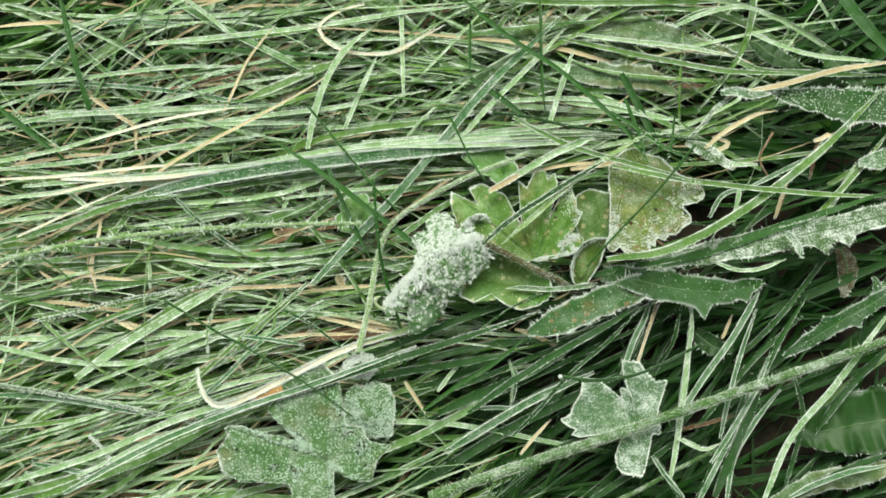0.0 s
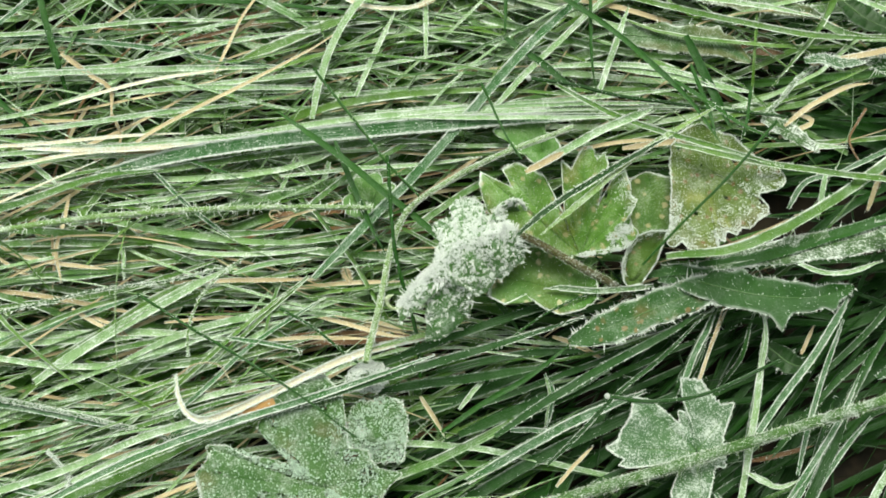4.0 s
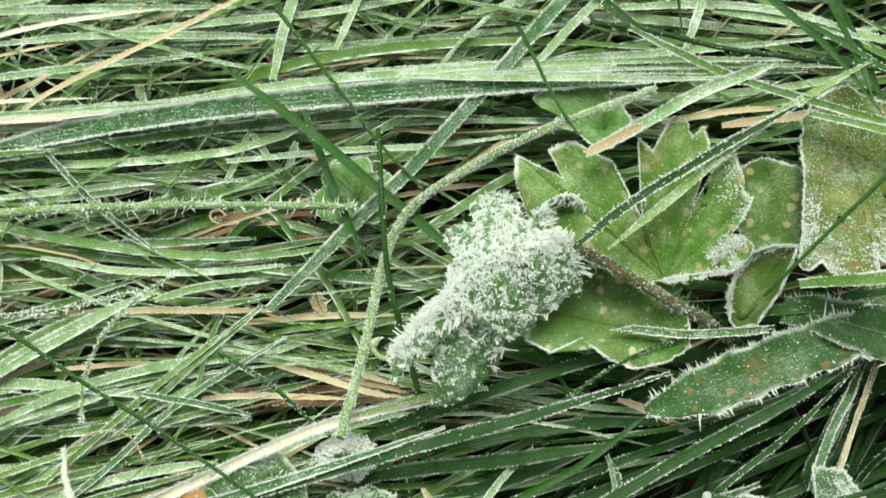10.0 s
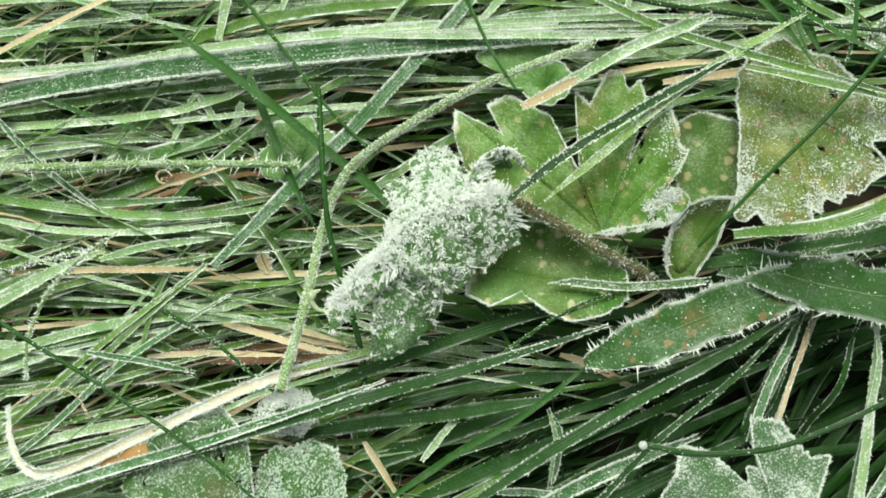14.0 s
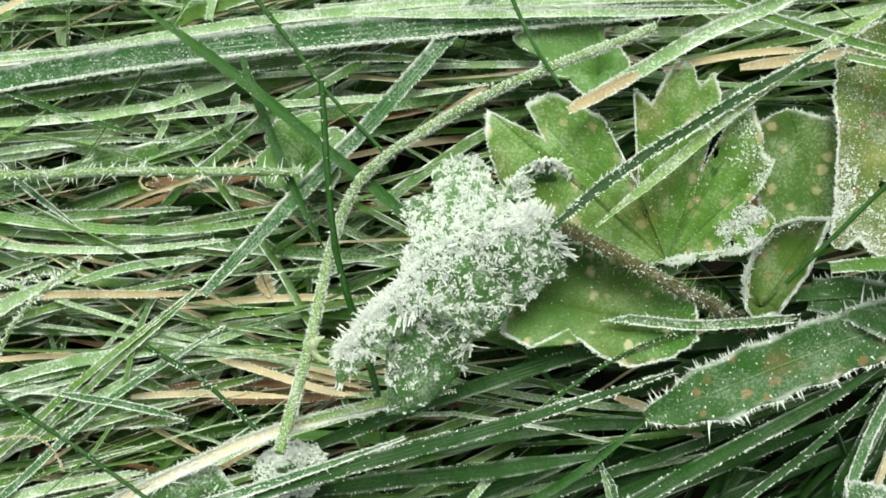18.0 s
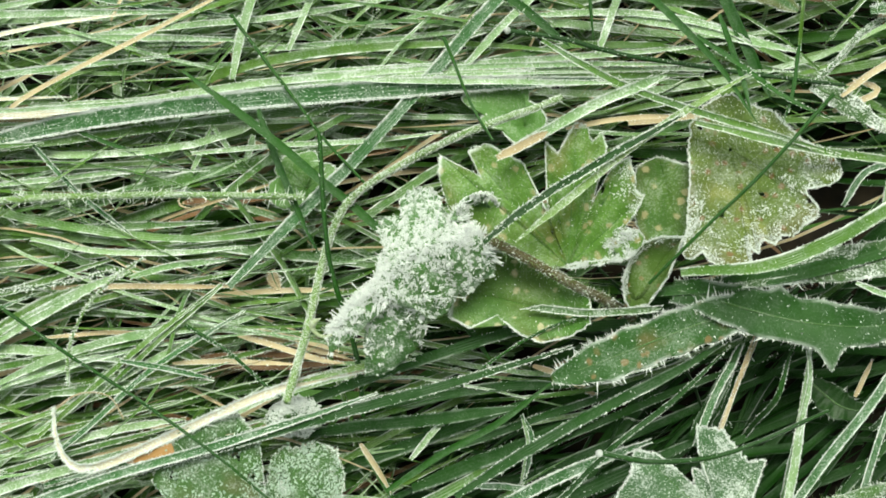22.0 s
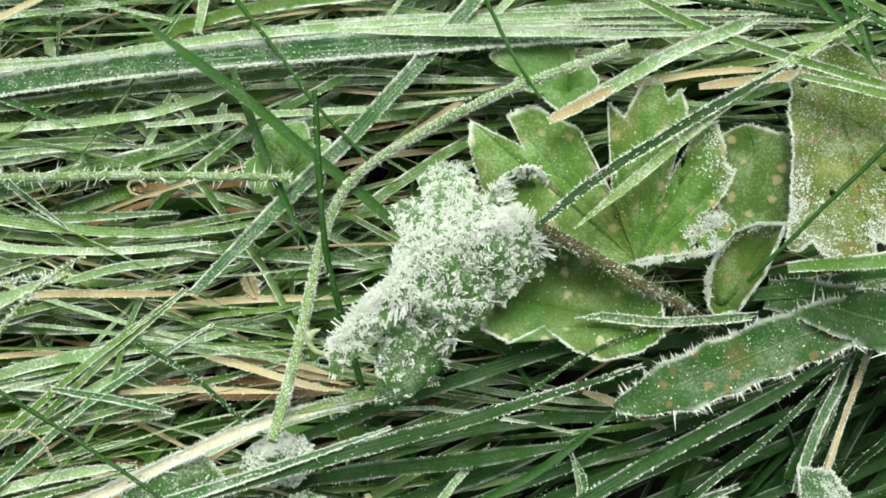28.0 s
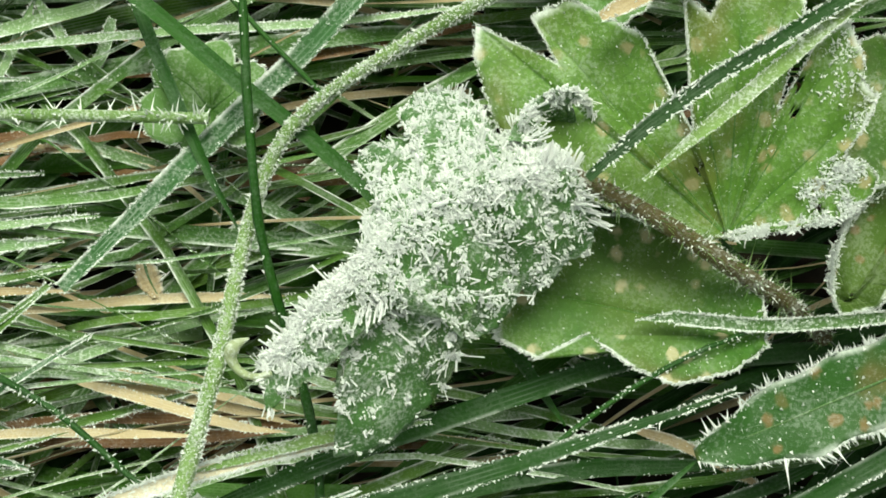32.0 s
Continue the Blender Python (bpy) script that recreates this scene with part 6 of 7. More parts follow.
grass_blade('pale grass blade covered with white frost', PALE, 0.00154, [(0.0233, 0.0501, 0.0190), (0.0424, 0.0500, 0.0193), (0.0595, 0.0463, 0.0197), (0.0677, 0.0412, 0.0200)], frost=9)
grass_blade('dark green grass blade edged with white frost', GRASS, 0.00173, [(-0.1368, -0.0260, 0.0150), (-0.1094, -0.0268, 0.0153), (-0.0774, -0.0207, 0.0157), (-0.0439, -0.0147, 0.0160)], frost=8)
grass_blade('dark green grass blade edged with white frost', GRASS, 0.00155, [(-0.1268, -0.0121, 0.0150), (-0.0923, -0.0079, 0.0155), (-0.0602, 0.0017, 0.0160)], frost=8)
grass_blade('dark green grass blade edged with white frost', GRASS, 0.00156, [(-0.1389, -0.0043, 0.0140), (-0.1021, -0.0019, 0.0143), (-0.0623, 0.0021, 0.0147), (-0.0374, 0.0047, 0.0150)], frost=8)
grass_blade('dark green grass blade edged with white frost', GRASS, 0.00174, [(-0.1104, -0.0264, 0.0130), (-0.0779, -0.0273, 0.0133), (-0.0444, -0.0213, 0.0137), (-0.0199, -0.0151, 0.0140)], frost=8)
grass_blade('dark green grass blade edged with white frost', GRASS, 0.00120, [(-0.0922, -0.0378, 0.0170), (-0.0643, -0.0283, 0.0175), (-0.0365, -0.0205, 0.0180)], frost=8)
grass_blade('dark green grass blade edged with white frost', GRASS, 0.00138, [(-0.0832, -0.0134, 0.0150), (-0.0619, -0.0071, 0.0155), (-0.0371, -0.0026, 0.0160)], frost=8)
grass_blade('dark green grass blade edged with white frost', GRASS, 0.00154, [(-0.1343, -0.0471, 0.0170), (-0.1024, -0.0436, 0.0173), (-0.0762, -0.0366, 0.0177), (-0.0467, -0.0288, 0.0180)], frost=8)
grass_blade('dark green grass blade edged with white frost', GRASS, 0.00137, [(-0.1052, -0.0512, 0.0180), (-0.0757, -0.0418, 0.0185), (-0.0430, -0.0324, 0.0190)], frost=8)
grass_blade('dark green grass blade edged with white frost', GRASS, 0.00138, [(-0.0625, 0.0022, 0.0140), (-0.0375, 0.0066, 0.0145), (-0.0233, 0.0087, 0.0150)], frost=8)
grass_blade('dry straw-coloured grass blade dusted with frost', STRAW, 0.00103, [(-0.1255, 0.0021, 0.0160), (-0.1178, -0.0026, 0.0160), (-0.1085, -0.0056, 0.0160)], frost=2)
grass_blade('dry straw-coloured grass blade dusted with frost', STRAW, 0.00086, [(-0.1099, 0.0086, 0.0170), (-0.1087, -0.0020, 0.0160), (-0.1092, -0.0072, 0.0150)], frost=2)
grass_blade('dry straw-coloured grass blade dusted with frost', STRAW, 0.00103, [(-0.1027, -0.0130, 0.0160), (-0.0917, -0.0168, 0.0160), (-0.0862, -0.0205, 0.0160)], frost=2)
grass_blade('dry straw-coloured grass blade dusted with frost', STRAW, 0.00122, [(-0.0447, -0.0071, 0.0130), (-0.0306, -0.0058, 0.0130), (-0.0148, -0.0054, 0.0130)], frost=2)
grass_blade('dry straw-coloured grass blade dusted with frost', STRAW, 0.00104, [(-0.0778, -0.0162, 0.0150), (-0.0600, -0.0150, 0.0150), (-0.0441, -0.0181, 0.0150)], frost=2)
grass_blade('dry straw-coloured grass blade dusted with frost', STRAW, 0.00119, [(-0.0964, 0.0296, 0.0190), (-0.0835, 0.0293, 0.0195), (-0.0725, 0.0302, 0.0200)], frost=2)
grass_blade('dry straw-coloured grass blade dusted with frost', STRAW, 0.00104, [(-0.0530, -0.0357, 0.0130), (-0.0477, -0.0367, 0.0130), (-0.0373, -0.0387, 0.0130)], frost=2)
grass_blade('dry straw-coloured grass blade dusted with frost', STRAW, 0.00104, [(-0.1360, -0.0434, 0.0140), (-0.1250, -0.0462, 0.0140), (-0.1158, -0.0490, 0.0140)], frost=2)
grass_blade('dry straw-coloured grass blade dusted with frost', STRAW, 0.00087, [(-0.0962, 0.0418, 0.0160), (-0.0937, 0.0346, 0.0145), (-0.0986, 0.0296, 0.0130)], frost=2)
grass_blade('green grass blade with a straw tip and frosted edges', STEM_DARK, 0.00140, [(0.0216, -0.0107, 0.0280), (0.0257, -0.0104, 0.0277), (0.0328, -0.0111, 0.0275), (0.0393, -0.0108, 0.0272), (0.0476, -0.0100, 0.0270)], frost=16, root=0.05, tip=0.1)
stem('thin fresh green grass stalk', FRESH, 0.00067, [(0.0100, -0.0256, 0.0270), (0.0152, -0.0213, 0.0270), (0.0212, -0.0170, 0.0270), (0.0273, -0.0139, 0.0270), (0.0328, -0.0117, 0.0270)], frost=2, size=0.3)
grass_blade('fresh unfrosted bright green grass blade', FRESH, 0.00128, [(-0.0475, -0.0122, 0.0100), (-0.0398, -0.0123, 0.0100), (-0.0308, -0.0129, 0.0100), (-0.0207, -0.0123, 0.0100)], frost=0)
# more hollow blades whose colour carries the shade
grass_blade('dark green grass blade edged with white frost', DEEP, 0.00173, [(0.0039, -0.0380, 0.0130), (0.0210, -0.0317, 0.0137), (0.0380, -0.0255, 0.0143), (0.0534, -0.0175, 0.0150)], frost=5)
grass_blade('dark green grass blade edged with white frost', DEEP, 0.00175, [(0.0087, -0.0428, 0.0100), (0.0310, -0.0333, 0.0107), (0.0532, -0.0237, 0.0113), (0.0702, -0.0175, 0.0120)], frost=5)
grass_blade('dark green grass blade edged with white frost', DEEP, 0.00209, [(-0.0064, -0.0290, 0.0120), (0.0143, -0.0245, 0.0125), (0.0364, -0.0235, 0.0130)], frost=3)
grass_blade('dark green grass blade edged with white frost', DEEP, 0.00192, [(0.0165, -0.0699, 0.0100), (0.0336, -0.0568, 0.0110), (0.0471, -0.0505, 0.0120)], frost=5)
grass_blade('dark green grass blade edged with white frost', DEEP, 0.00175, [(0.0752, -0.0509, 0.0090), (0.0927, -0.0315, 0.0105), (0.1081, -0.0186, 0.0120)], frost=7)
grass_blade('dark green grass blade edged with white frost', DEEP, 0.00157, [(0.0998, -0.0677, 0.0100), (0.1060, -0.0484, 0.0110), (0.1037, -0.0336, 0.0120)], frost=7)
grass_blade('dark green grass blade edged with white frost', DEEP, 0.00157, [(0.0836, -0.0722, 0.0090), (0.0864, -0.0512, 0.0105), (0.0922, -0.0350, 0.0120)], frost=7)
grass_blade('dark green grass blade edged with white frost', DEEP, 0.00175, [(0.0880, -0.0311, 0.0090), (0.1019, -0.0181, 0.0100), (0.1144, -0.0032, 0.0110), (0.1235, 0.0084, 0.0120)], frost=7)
toothed_leaf('small dry seed husk caught in the grass', STRAW, 0.00277, [(-0.0307, -0.0016, 0.0140), (-0.0302, -0.0034, 0.0135), (-0.0289, -0.0058, 0.0130)], frost=2, face=1, seed=12, tip=0.5, name='seed_husk')
stem('thin dry grass end rolled into a ring', STRAW, 0.00053, [(-0.0430, 0.0118, 0.0130), (-0.0485, 0.0115, 0.0134), (-0.0509, 0.0122, 0.0138), (-0.0512, 0.0136, 0.0142), (-0.0496, 0.0142, 0.0146), (-0.0479, 0.0129, 0.0150)], frost=2, size=0.25)
grass_blade('dry straw-coloured grass blade dusted with frost', BROWN, 0.00149, [(-0.0504, 0.0127, 0.0130), (-0.0431, 0.0137, 0.0130), (-0.0409, 0.0143, 0.0130)], frost=2)
grass_blade('pale grass blade covered with white frost', PALE, 0.00153, [(-0.1382, 0.0251, 0.0200), (-0.1160, 0.0264, 0.0203), (-0.0904, 0.0293, 0.0207), (-0.0614, 0.0312, 0.0210)], frost=10)
grass_blade('pale grass blade covered with white frost', PALE, 0.00136, [(-0.1306, 0.0286, 0.0210), (-0.1047, 0.0297, 0.0213), (-0.0774, 0.0308, 0.0217), (-0.0522, 0.0324, 0.0220)], frost=10)
grass_blade('pale grass blade covered with white frost', PALE, 0.00154, [(-0.1400, 0.0355, 0.0180), (-0.1119, 0.0370, 0.0183), (-0.0842, 0.0400, 0.0187), (-0.0532, 0.0426, 0.0190)], frost=10)
grass_blade('pale grass blade covered with white frost', PALE, 0.00154, [(-0.0795, 0.0473, 0.0170), (-0.0538, 0.0498, 0.0173), (-0.0301, 0.0513, 0.0177), (-0.0014, 0.0554, 0.0180)], frost=10)
grass_blade('pale grass blade covered with white frost', PALE, 0.00137, [(-0.1266, 0.0543, 0.0170), (-0.0964, 0.0547, 0.0173), (-0.0631, 0.0606, 0.0177), (-0.0374, 0.0629, 0.0180)], frost=10)
grass_blade('pale grass blade covered with white frost', PALE, 0.00137, [(-0.1426, 0.0648, 0.0170), (-0.1157, 0.0653, 0.0173), (-0.0856, 0.0675, 0.0177), (-0.0613, 0.0665, 0.0180)], frost=10)
grass_blade('pale grass blade covered with white frost', PALE, 0.00120, [(-0.0476, 0.0220, 0.0180), (-0.0298, 0.0234, 0.0183), (-0.0086, 0.0242, 0.0187), (0.0054, 0.0257, 0.0190)], frost=10)
grass_blade('pale grass blade covered with white frost', PALE, 0.00120, [(-0.0947, 0.0154, 0.0170), (-0.0783, 0.0169, 0.0173), (-0.0566, 0.0188, 0.0177), (-0.0440, 0.0183, 0.0180)], frost=10)
grass_blade('bleached straw blade among the frosted grass', BLEACHED, 0.00102, [(-0.1377, 0.0309, 0.0220), (-0.1156, 0.0310, 0.0220), (-0.0919, 0.0326, 0.0220), (-0.0720, 0.0332, 0.0220)], frost=5)
grass_blade('bleached straw blade among the frosted grass', BLEACHED, 0.00102, [(-0.1207, 0.0252, 0.0220), (-0.1008, 0.0286, 0.0220), (-0.0773, 0.0294, 0.0220)], frost=5)
grass_blade('bleached straw blade among the frosted grass', BLEACHED, 0.00103, [(-0.1101, 0.0433, 0.0190), (-0.0845, 0.0497, 0.0190), (-0.0625, 0.0524, 0.0190)], frost=5)
grass_blade('bleached straw blade among the frosted grass', BLEACHED, 0.00102, [(-0.1313, 0.0121, 0.0210), (-0.1150, 0.0187, 0.0215), (-0.0952, 0.0269, 0.0220)], frost=5)
toothed_leaf('crumpled leaf bit white with frost', LEAF_FROSTED, 0.00408, [(0.0766, 0.0345, 0.0200), (0.0842, 0.0296, 0.0205), (0.0901, 0.0247, 0.0210)], frost=10, face=6, seed=31, tip=0.5, size=0.35)
stem('thin dry brown stalk', BROWN, 0.00069, [(0.1027, 0.0367, 0.0180), (0.0998, 0.0322, 0.0173), (0.0984, 0.0284, 0.0167), (0.1010, 0.0226, 0.0160)], frost=1, size=0.25)
grass_blade('brown dead grass blade curled at its end', BROWN, 0.00137, [(0.1178, 0.0348, 0.0200), (0.1152, 0.0313, 0.0180), (0.1126, 0.0221, 0.0160)], frost=2)
grass_blade('reddish brown dead grass blade', BROWN, 0.00121, [(0.1055, 0.0191, 0.0170), (0.1046, 0.0169, 0.0155), (0.1021, 0.0108, 0.0140)], frost=1)
toothed_leaf('smooth green leaf with a frosted edge under the blades', LEAF_PALE, 0.00792, [(0.0410, 0.0600, 0.0160), (0.0558, 0.0578, 0.0163), (0.0670, 0.0558, 0.0167), (0.0749, 0.0505, 0.0170)], teeth=((0.7, -1, 0.4, 0.05),), frost=6, face=1, seed=32, tip=0.35, size=0.35)
grass_blade('broad fresh green grass blade', FRESH, 0.00404, [(0.1234, 0.0792, 0.0250), (0.1305, 0.0676, 0.0245), (0.1411, 0.0535, 0.0240)], frost=0.5, tip=0.5)
grass_blade('pale grass blade covered with white frost', PALE, 0.00154, [(0.0754, 0.0720, 0.0190), (0.0852, 0.0757, 0.0190), (0.0956, 0.0772, 0.0190), (0.1047, 0.0741, 0.0190)], frost=9)
grass_blade('pale grass blade covered with white frost', PALE, 0.00137, [(0.0986, 0.0689, 0.0180), (0.1083, 0.0636, 0.0183), (0.1181, 0.0601, 0.0187), (0.1374, 0.0568, 0.0190)], frost=8)
stem('yellow-green stalk lying low in the grass', STEM_DARK, 0.00157, [(0.0428, -0.0748, 0.0100), (0.0564, -0.0691, 0.0107), (0.0694, -0.0624, 0.0113), (0.0825, -0.0563, 0.0120)], frost=2, size=0.25)
toothed_leaf('pale frosted leaf strip lying in the grass', LEAF_PALE, 0.00598, [(0.0958, -0.0727, 0.0080), (0.1098, -0.0665, 0.0083), (0.1210, -0.0651, 0.0087), (0.1372, -0.0606, 0.0090)], frost=8, face=3, seed=33, tip=0.4, size=0.35)
toothed_leaf('dark green leaf low between the blades', LEAF_SMOOTH, 0.00697, [(0.1198, 0.0646, 0.0120), (0.1276, 0.0567, 0.0120), (0.1322, 0.0510, 0.0120)], frost=2, face=0, seed=34, tip=0.5)
toothed_leaf('dark green leaf low between the blades', LEAF_SMOOTH, 0.00627, [(0.0995, 0.0695, 0.0120), (0.1059, 0.0635, 0.0120), (0.1142, 0.0593, 0.0120)], frost=2, face=0, seed=35, tip=0.5)
toothed_leaf('dark green leaf low between the blades', LEAF_SMOOTH, 0.00597, [(0.0769, -0.0223, 0.0090), (0.0825, -0.0267, 0.0090), (0.0882, -0.0277, 0.0090)], frost=2, face=0, seed=36, tip=0.5)
grass_blade('orange-brown dead grass blade', BROWN, 0.00123, [(0.0711, -0.0508, 0.0090), (0.0769, -0.0496, 0.0090), (0.0869, -0.0470, 0.0090)], frost=1)
grass_blade('pale pinkish dead grass tip', STRAW, 0.00104, [(0.0840, -0.0252, 0.0150), (0.0863, -0.0202, 0.0150), (0.0874, -0.0179, 0.0150)], frost=1)
toothed_leaf('dead brown leaf low in the grass', PETIOLE, 0.00603, [(0.1223, 0.0032, 0.0060), (0.1238, -0.0041, 0.0055), (0.1219, -0.0123, 0.0050)], frost=1, face=0, seed=41, tip=0.5)
toothed_leaf('dead brown leaf low in the grass', PETIOLE, 0.00461, [(0.0716, 0.0627, 0.0060), (0.0794, 0.0601, 0.0060), (0.0854, 0.0571, 0.0060)], frost=1, face=0, seed=42, tip=0.5)
grass_blade('dark green grass blade edged with white frost', HAZED, 0.00090, [(-0.0710, -0.0457, 0.0250), (-0.0468, -0.0390, 0.0257), (-0.0208, -0.0321, 0.0263), (-0.0011, -0.0263, 0.0270)], frost=3, size=0.3)
grass_blade('dry yellow-green end of a long blade', STEM, 0.00130, [(-0.0210, -0.0249, 0.0270), (-0.0131, -0.0230, 0.0270), (-0.0052, -0.0212, 0.0270), (0.0017, -0.0205, 0.0270)], frost=4, size=0.3)
grass_blade('pale thin blade bent into a loop', BLEACHED, 0.00116, [(-0.0217, 0.0847, 0.0200), (-0.0290, 0.0832, 0.0200), (-0.0350, 0.0797, 0.0200), (-0.0361, 0.0764, 0.0200), (-0.0326, 0.0718, 0.0200), (-0.0253, 0.0687, 0.0200), (-0.0136, 0.0679, 0.0200), (-0.0046, 0.0722, 0.0200), (0.0044, 0.0767, 0.0200)], frost=5)
grass_blade('dry straw-coloured grass blade dusted with frost', BROWN, 0.00133, [(-0.0855, 0.0604, 0.0170), (-0.0707, 0.0627, 0.0170), (-0.0579, 0.0655, 0.0170), (-0.0349, 0.0674, 0.0170)], frost=6)
grass_blade('pale grass blade covered with white frost', PALE, 0.00149, [(-0.0948, 0.0462, 0.0180), (-0.0792, 0.0475, 0.0180), (-0.0590, 0.0475, 0.0180), (-0.0354, 0.0466, 0.0180)], frost=10)
grass_blade('pale grass blade covered with white frost', PALE, 0.00166, [(-0.1410, 0.0493, 0.0180), (-0.1223, 0.0526, 0.0180), (-0.0942, 0.0532, 0.0180), (-0.0665, 0.0530, 0.0180), (-0.0482, 0.0528, 0.0180)], frost=10)
grass_blade('dry twisted straw blade', STRAW, 0.00133, [(-0.1113, 0.0586, 0.0180), (-0.1026, 0.0522, 0.0180), (-0.0962, 0.0476, 0.0180), (-0.0954, 0.0388, 0.0180)], frost=3)
grass_blade('bleached straw blade among the frosted grass', BLEACHED, 0.00131, [(-0.1177, 0.0302, 0.0220), (-0.1008, 0.0293, 0.0220), (-0.0827, 0.0296, 0.0220), (-0.0612, 0.0313, 0.0220)], frost=4)
grass_blade('pale grass blade covered with white frost', PALE, 0.00182, [(-0.0930, 0.0755, 0.0190), (-0.0669, 0.0764, 0.0190), (-0.0374, 0.0785, 0.0190), (-0.0119, 0.0813, 0.0190), (0.0116, 0.0828, 0.0190)], frost=10)
grass_blade('dark green grass blade edged with white frost', HAZED, 0.00150, [(-0.1431, 0.0652, 0.0160), (-0.1200, 0.0645, 0.0160), (-0.0877, 0.0605, 0.0160), (-0.0634, 0.0555, 0.0160), (-0.0377, 0.0519, 0.0160)], frost=9)
grass_blade('dark green grass blade edged with white frost', HAZED, 0.00200, [(-0.1318, 0.0686, 0.0160), (-0.1097, 0.0842, 0.0160), (-0.0811, 0.0832, 0.0160)], frost=9)
grass_blade('dark green grass blade edged with white frost', GRASS, 0.00233, [(-0.0613, 0.0550, 0.0170), (-0.0486, 0.0597, 0.0170), (-0.0340, 0.0647, 0.0170), (-0.0158, 0.0664, 0.0170)], frost=7)
grass_blade('pale grass blade covered with white frost', PALE, 0.00132, [(-0.0801, 0.0897, 0.0200), (-0.0724, 0.0833, 0.0200), (-0.0647, 0.0761, 0.0200)], frost=10)
grass_blade('dry straw-coloured grass blade dusted with frost', STRAW, 0.00151, [(-0.1451, 0.0861, 0.0150), (-0.1334, 0.0866, 0.0150), (-0.1160, 0.0864, 0.0150)], frost=2)
grass_blade('dry straw-coloured grass blade dusted with frost', STRAW, 0.00134, [(-0.1372, 0.0370, 0.0160), (-0.1185, 0.0394, 0.0160), (-0.1036, 0.0398, 0.0160)], frost=2)
toothed_leaf('crumpled white frosted leaf tip at a straw end', LEAF_RIME, 0.00260, [(0.0869, 0.0473, 0.0250), (0.0911, 0.0478, 0.0250), (0.0960, 0.0465, 0.0250), (0.1018, 0.0466, 0.0250)], frost=14, face=10, seed=51, tip=0.4, size=0.4)
stem('dark frosted stem leaning on dead leaves', STEM_DARK, 0.00115, [(0.0908, 0.0475, 0.0220), (0.0859, 0.0441, 0.0220), (0.0818, 0.0393, 0.0220), (0.0766, 0.0339, 0.0220)], frost=12, size=0.4)
grass_blade('pale grass blade covered with white frost', PALE, 0.00149, [(0.0767, 0.0339, 0.0190), (0.0824, 0.0310, 0.0190), (0.0889, 0.0272, 0.0190), (0.0971, 0.0265, 0.0190)], frost=14)
grass_blade('dark green grass blade edged with white frost', GRASS, 0.00183, [(0.0414, 0.0701, 0.0180), (0.0553, 0.0660, 0.0180), (0.0724, 0.0613, 0.0180), (0.0909, 0.0567, 0.0180), (0.1128, 0.0548, 0.0180)], frost=6)
grass_blade('pale grass blade covered with white frost', PALE, 0.00132, [(0.0449, 0.0706, 0.0200), (0.0605, 0.0679, 0.0200), (0.0758, 0.0652, 0.0200), (0.0926, 0.0609, 0.0200)], frost=14, size=0.4)
grass_blade('dark green grass blade edged with white frost', GRASS, 0.00166, [(0.0765, 0.0739, 0.0180), (0.0836, 0.0769, 0.0180), (0.0941, 0.0785, 0.0180)], frost=8)
grass_blade('orange-brown dead grass blade', BROWN, 0.00203, [(0.0700, 0.0569, 0.0120), (0.0777, 0.0556, 0.0120), (0.0846, 0.0549, 0.0120)], frost=1)
grass_blade('dry straw-coloured grass blade dusted with frost', STRAW, 0.00132, [(0.1140, 0.0328, 0.0200), (0.1165, 0.0336, 0.0200), (0.1183, 0.0347, 0.0200), (0.1189, 0.0326, 0.0200)], frost=4)
grass_blade('dark green grass blade edged with white frost', HAZED, 0.00132, [(0.0947, 0.0193, 0.0210), (0.1049, 0.0241, 0.0210), (0.1134, 0.0281, 0.0210), (0.1168, 0.0332, 0.0210)], frost=9)
grass_blade('dark green grass blade edged with white frost', HAZED, 0.00232, [(-0.1346, -0.0369, 0.0180), (-0.1166, -0.0382, 0.0180), (-0.0951, -0.0421, 0.0180), (-0.0757, -0.0459, 0.0180)], frost=9)
grass_blade('dark green grass blade edged with white frost', HAZED, 0.00216, [(-0.1359, -0.0263, 0.0170), (-0.1164, -0.0198, 0.0170), (-0.0951, -0.0134, 0.0170), (-0.0775, -0.0068, 0.0170)], frost=9)
grass_blade('pale grass blade covered with white frost', PALE, 0.00271, [(-0.1104, -0.0323, 0.0185), (-0.0993, -0.0244, 0.0185), (-0.0845, -0.0154, 0.0185), (-0.0680, -0.0064, 0.0185), (-0.0582, -0.0023, 0.0185)], frost=10, fold=0.2)
grass_blade('pale grass blade covered with white frost', PALE, 0.00171, [(-0.0780, -0.0407, 0.0190), (-0.0676, -0.0370, 0.0190), (-0.0572, -0.0344, 0.0190), (-0.0454, -0.0324, 0.0190)], frost=14)
grass_blade('pale grass blade covered with white frost', PALE, 0.00200, [(-0.1301, -0.0236, 0.0170), (-0.1160, -0.0218, 0.0170), (-0.1018, -0.0210, 0.0170), (-0.0831, -0.0201, 0.0170)], frost=10)
grass_blade('long green grass blade thick with frost', HAZED, 0.00179, [(-0.1081, -0.0670, 0.0282), (-0.0841, -0.0547, 0.0282), (-0.0599, -0.0453, 0.0282), (-0.0372, -0.0382, 0.0282), (-0.0174, -0.0316, 0.0282), (-0.0048, -0.0270, 0.0282)], frost=20, size=0.36)
stem('thin grass stalk bristling with frost', STEM_DARK, 0.00071, [(-0.1252, -0.0147, 0.0190), (-0.1096, -0.0115, 0.0190), (-0.0942, -0.0082, 0.0190), (-0.0756, -0.0059, 0.0190), (-0.0619, -0.0027, 0.0190)], frost=4, size=0.7)
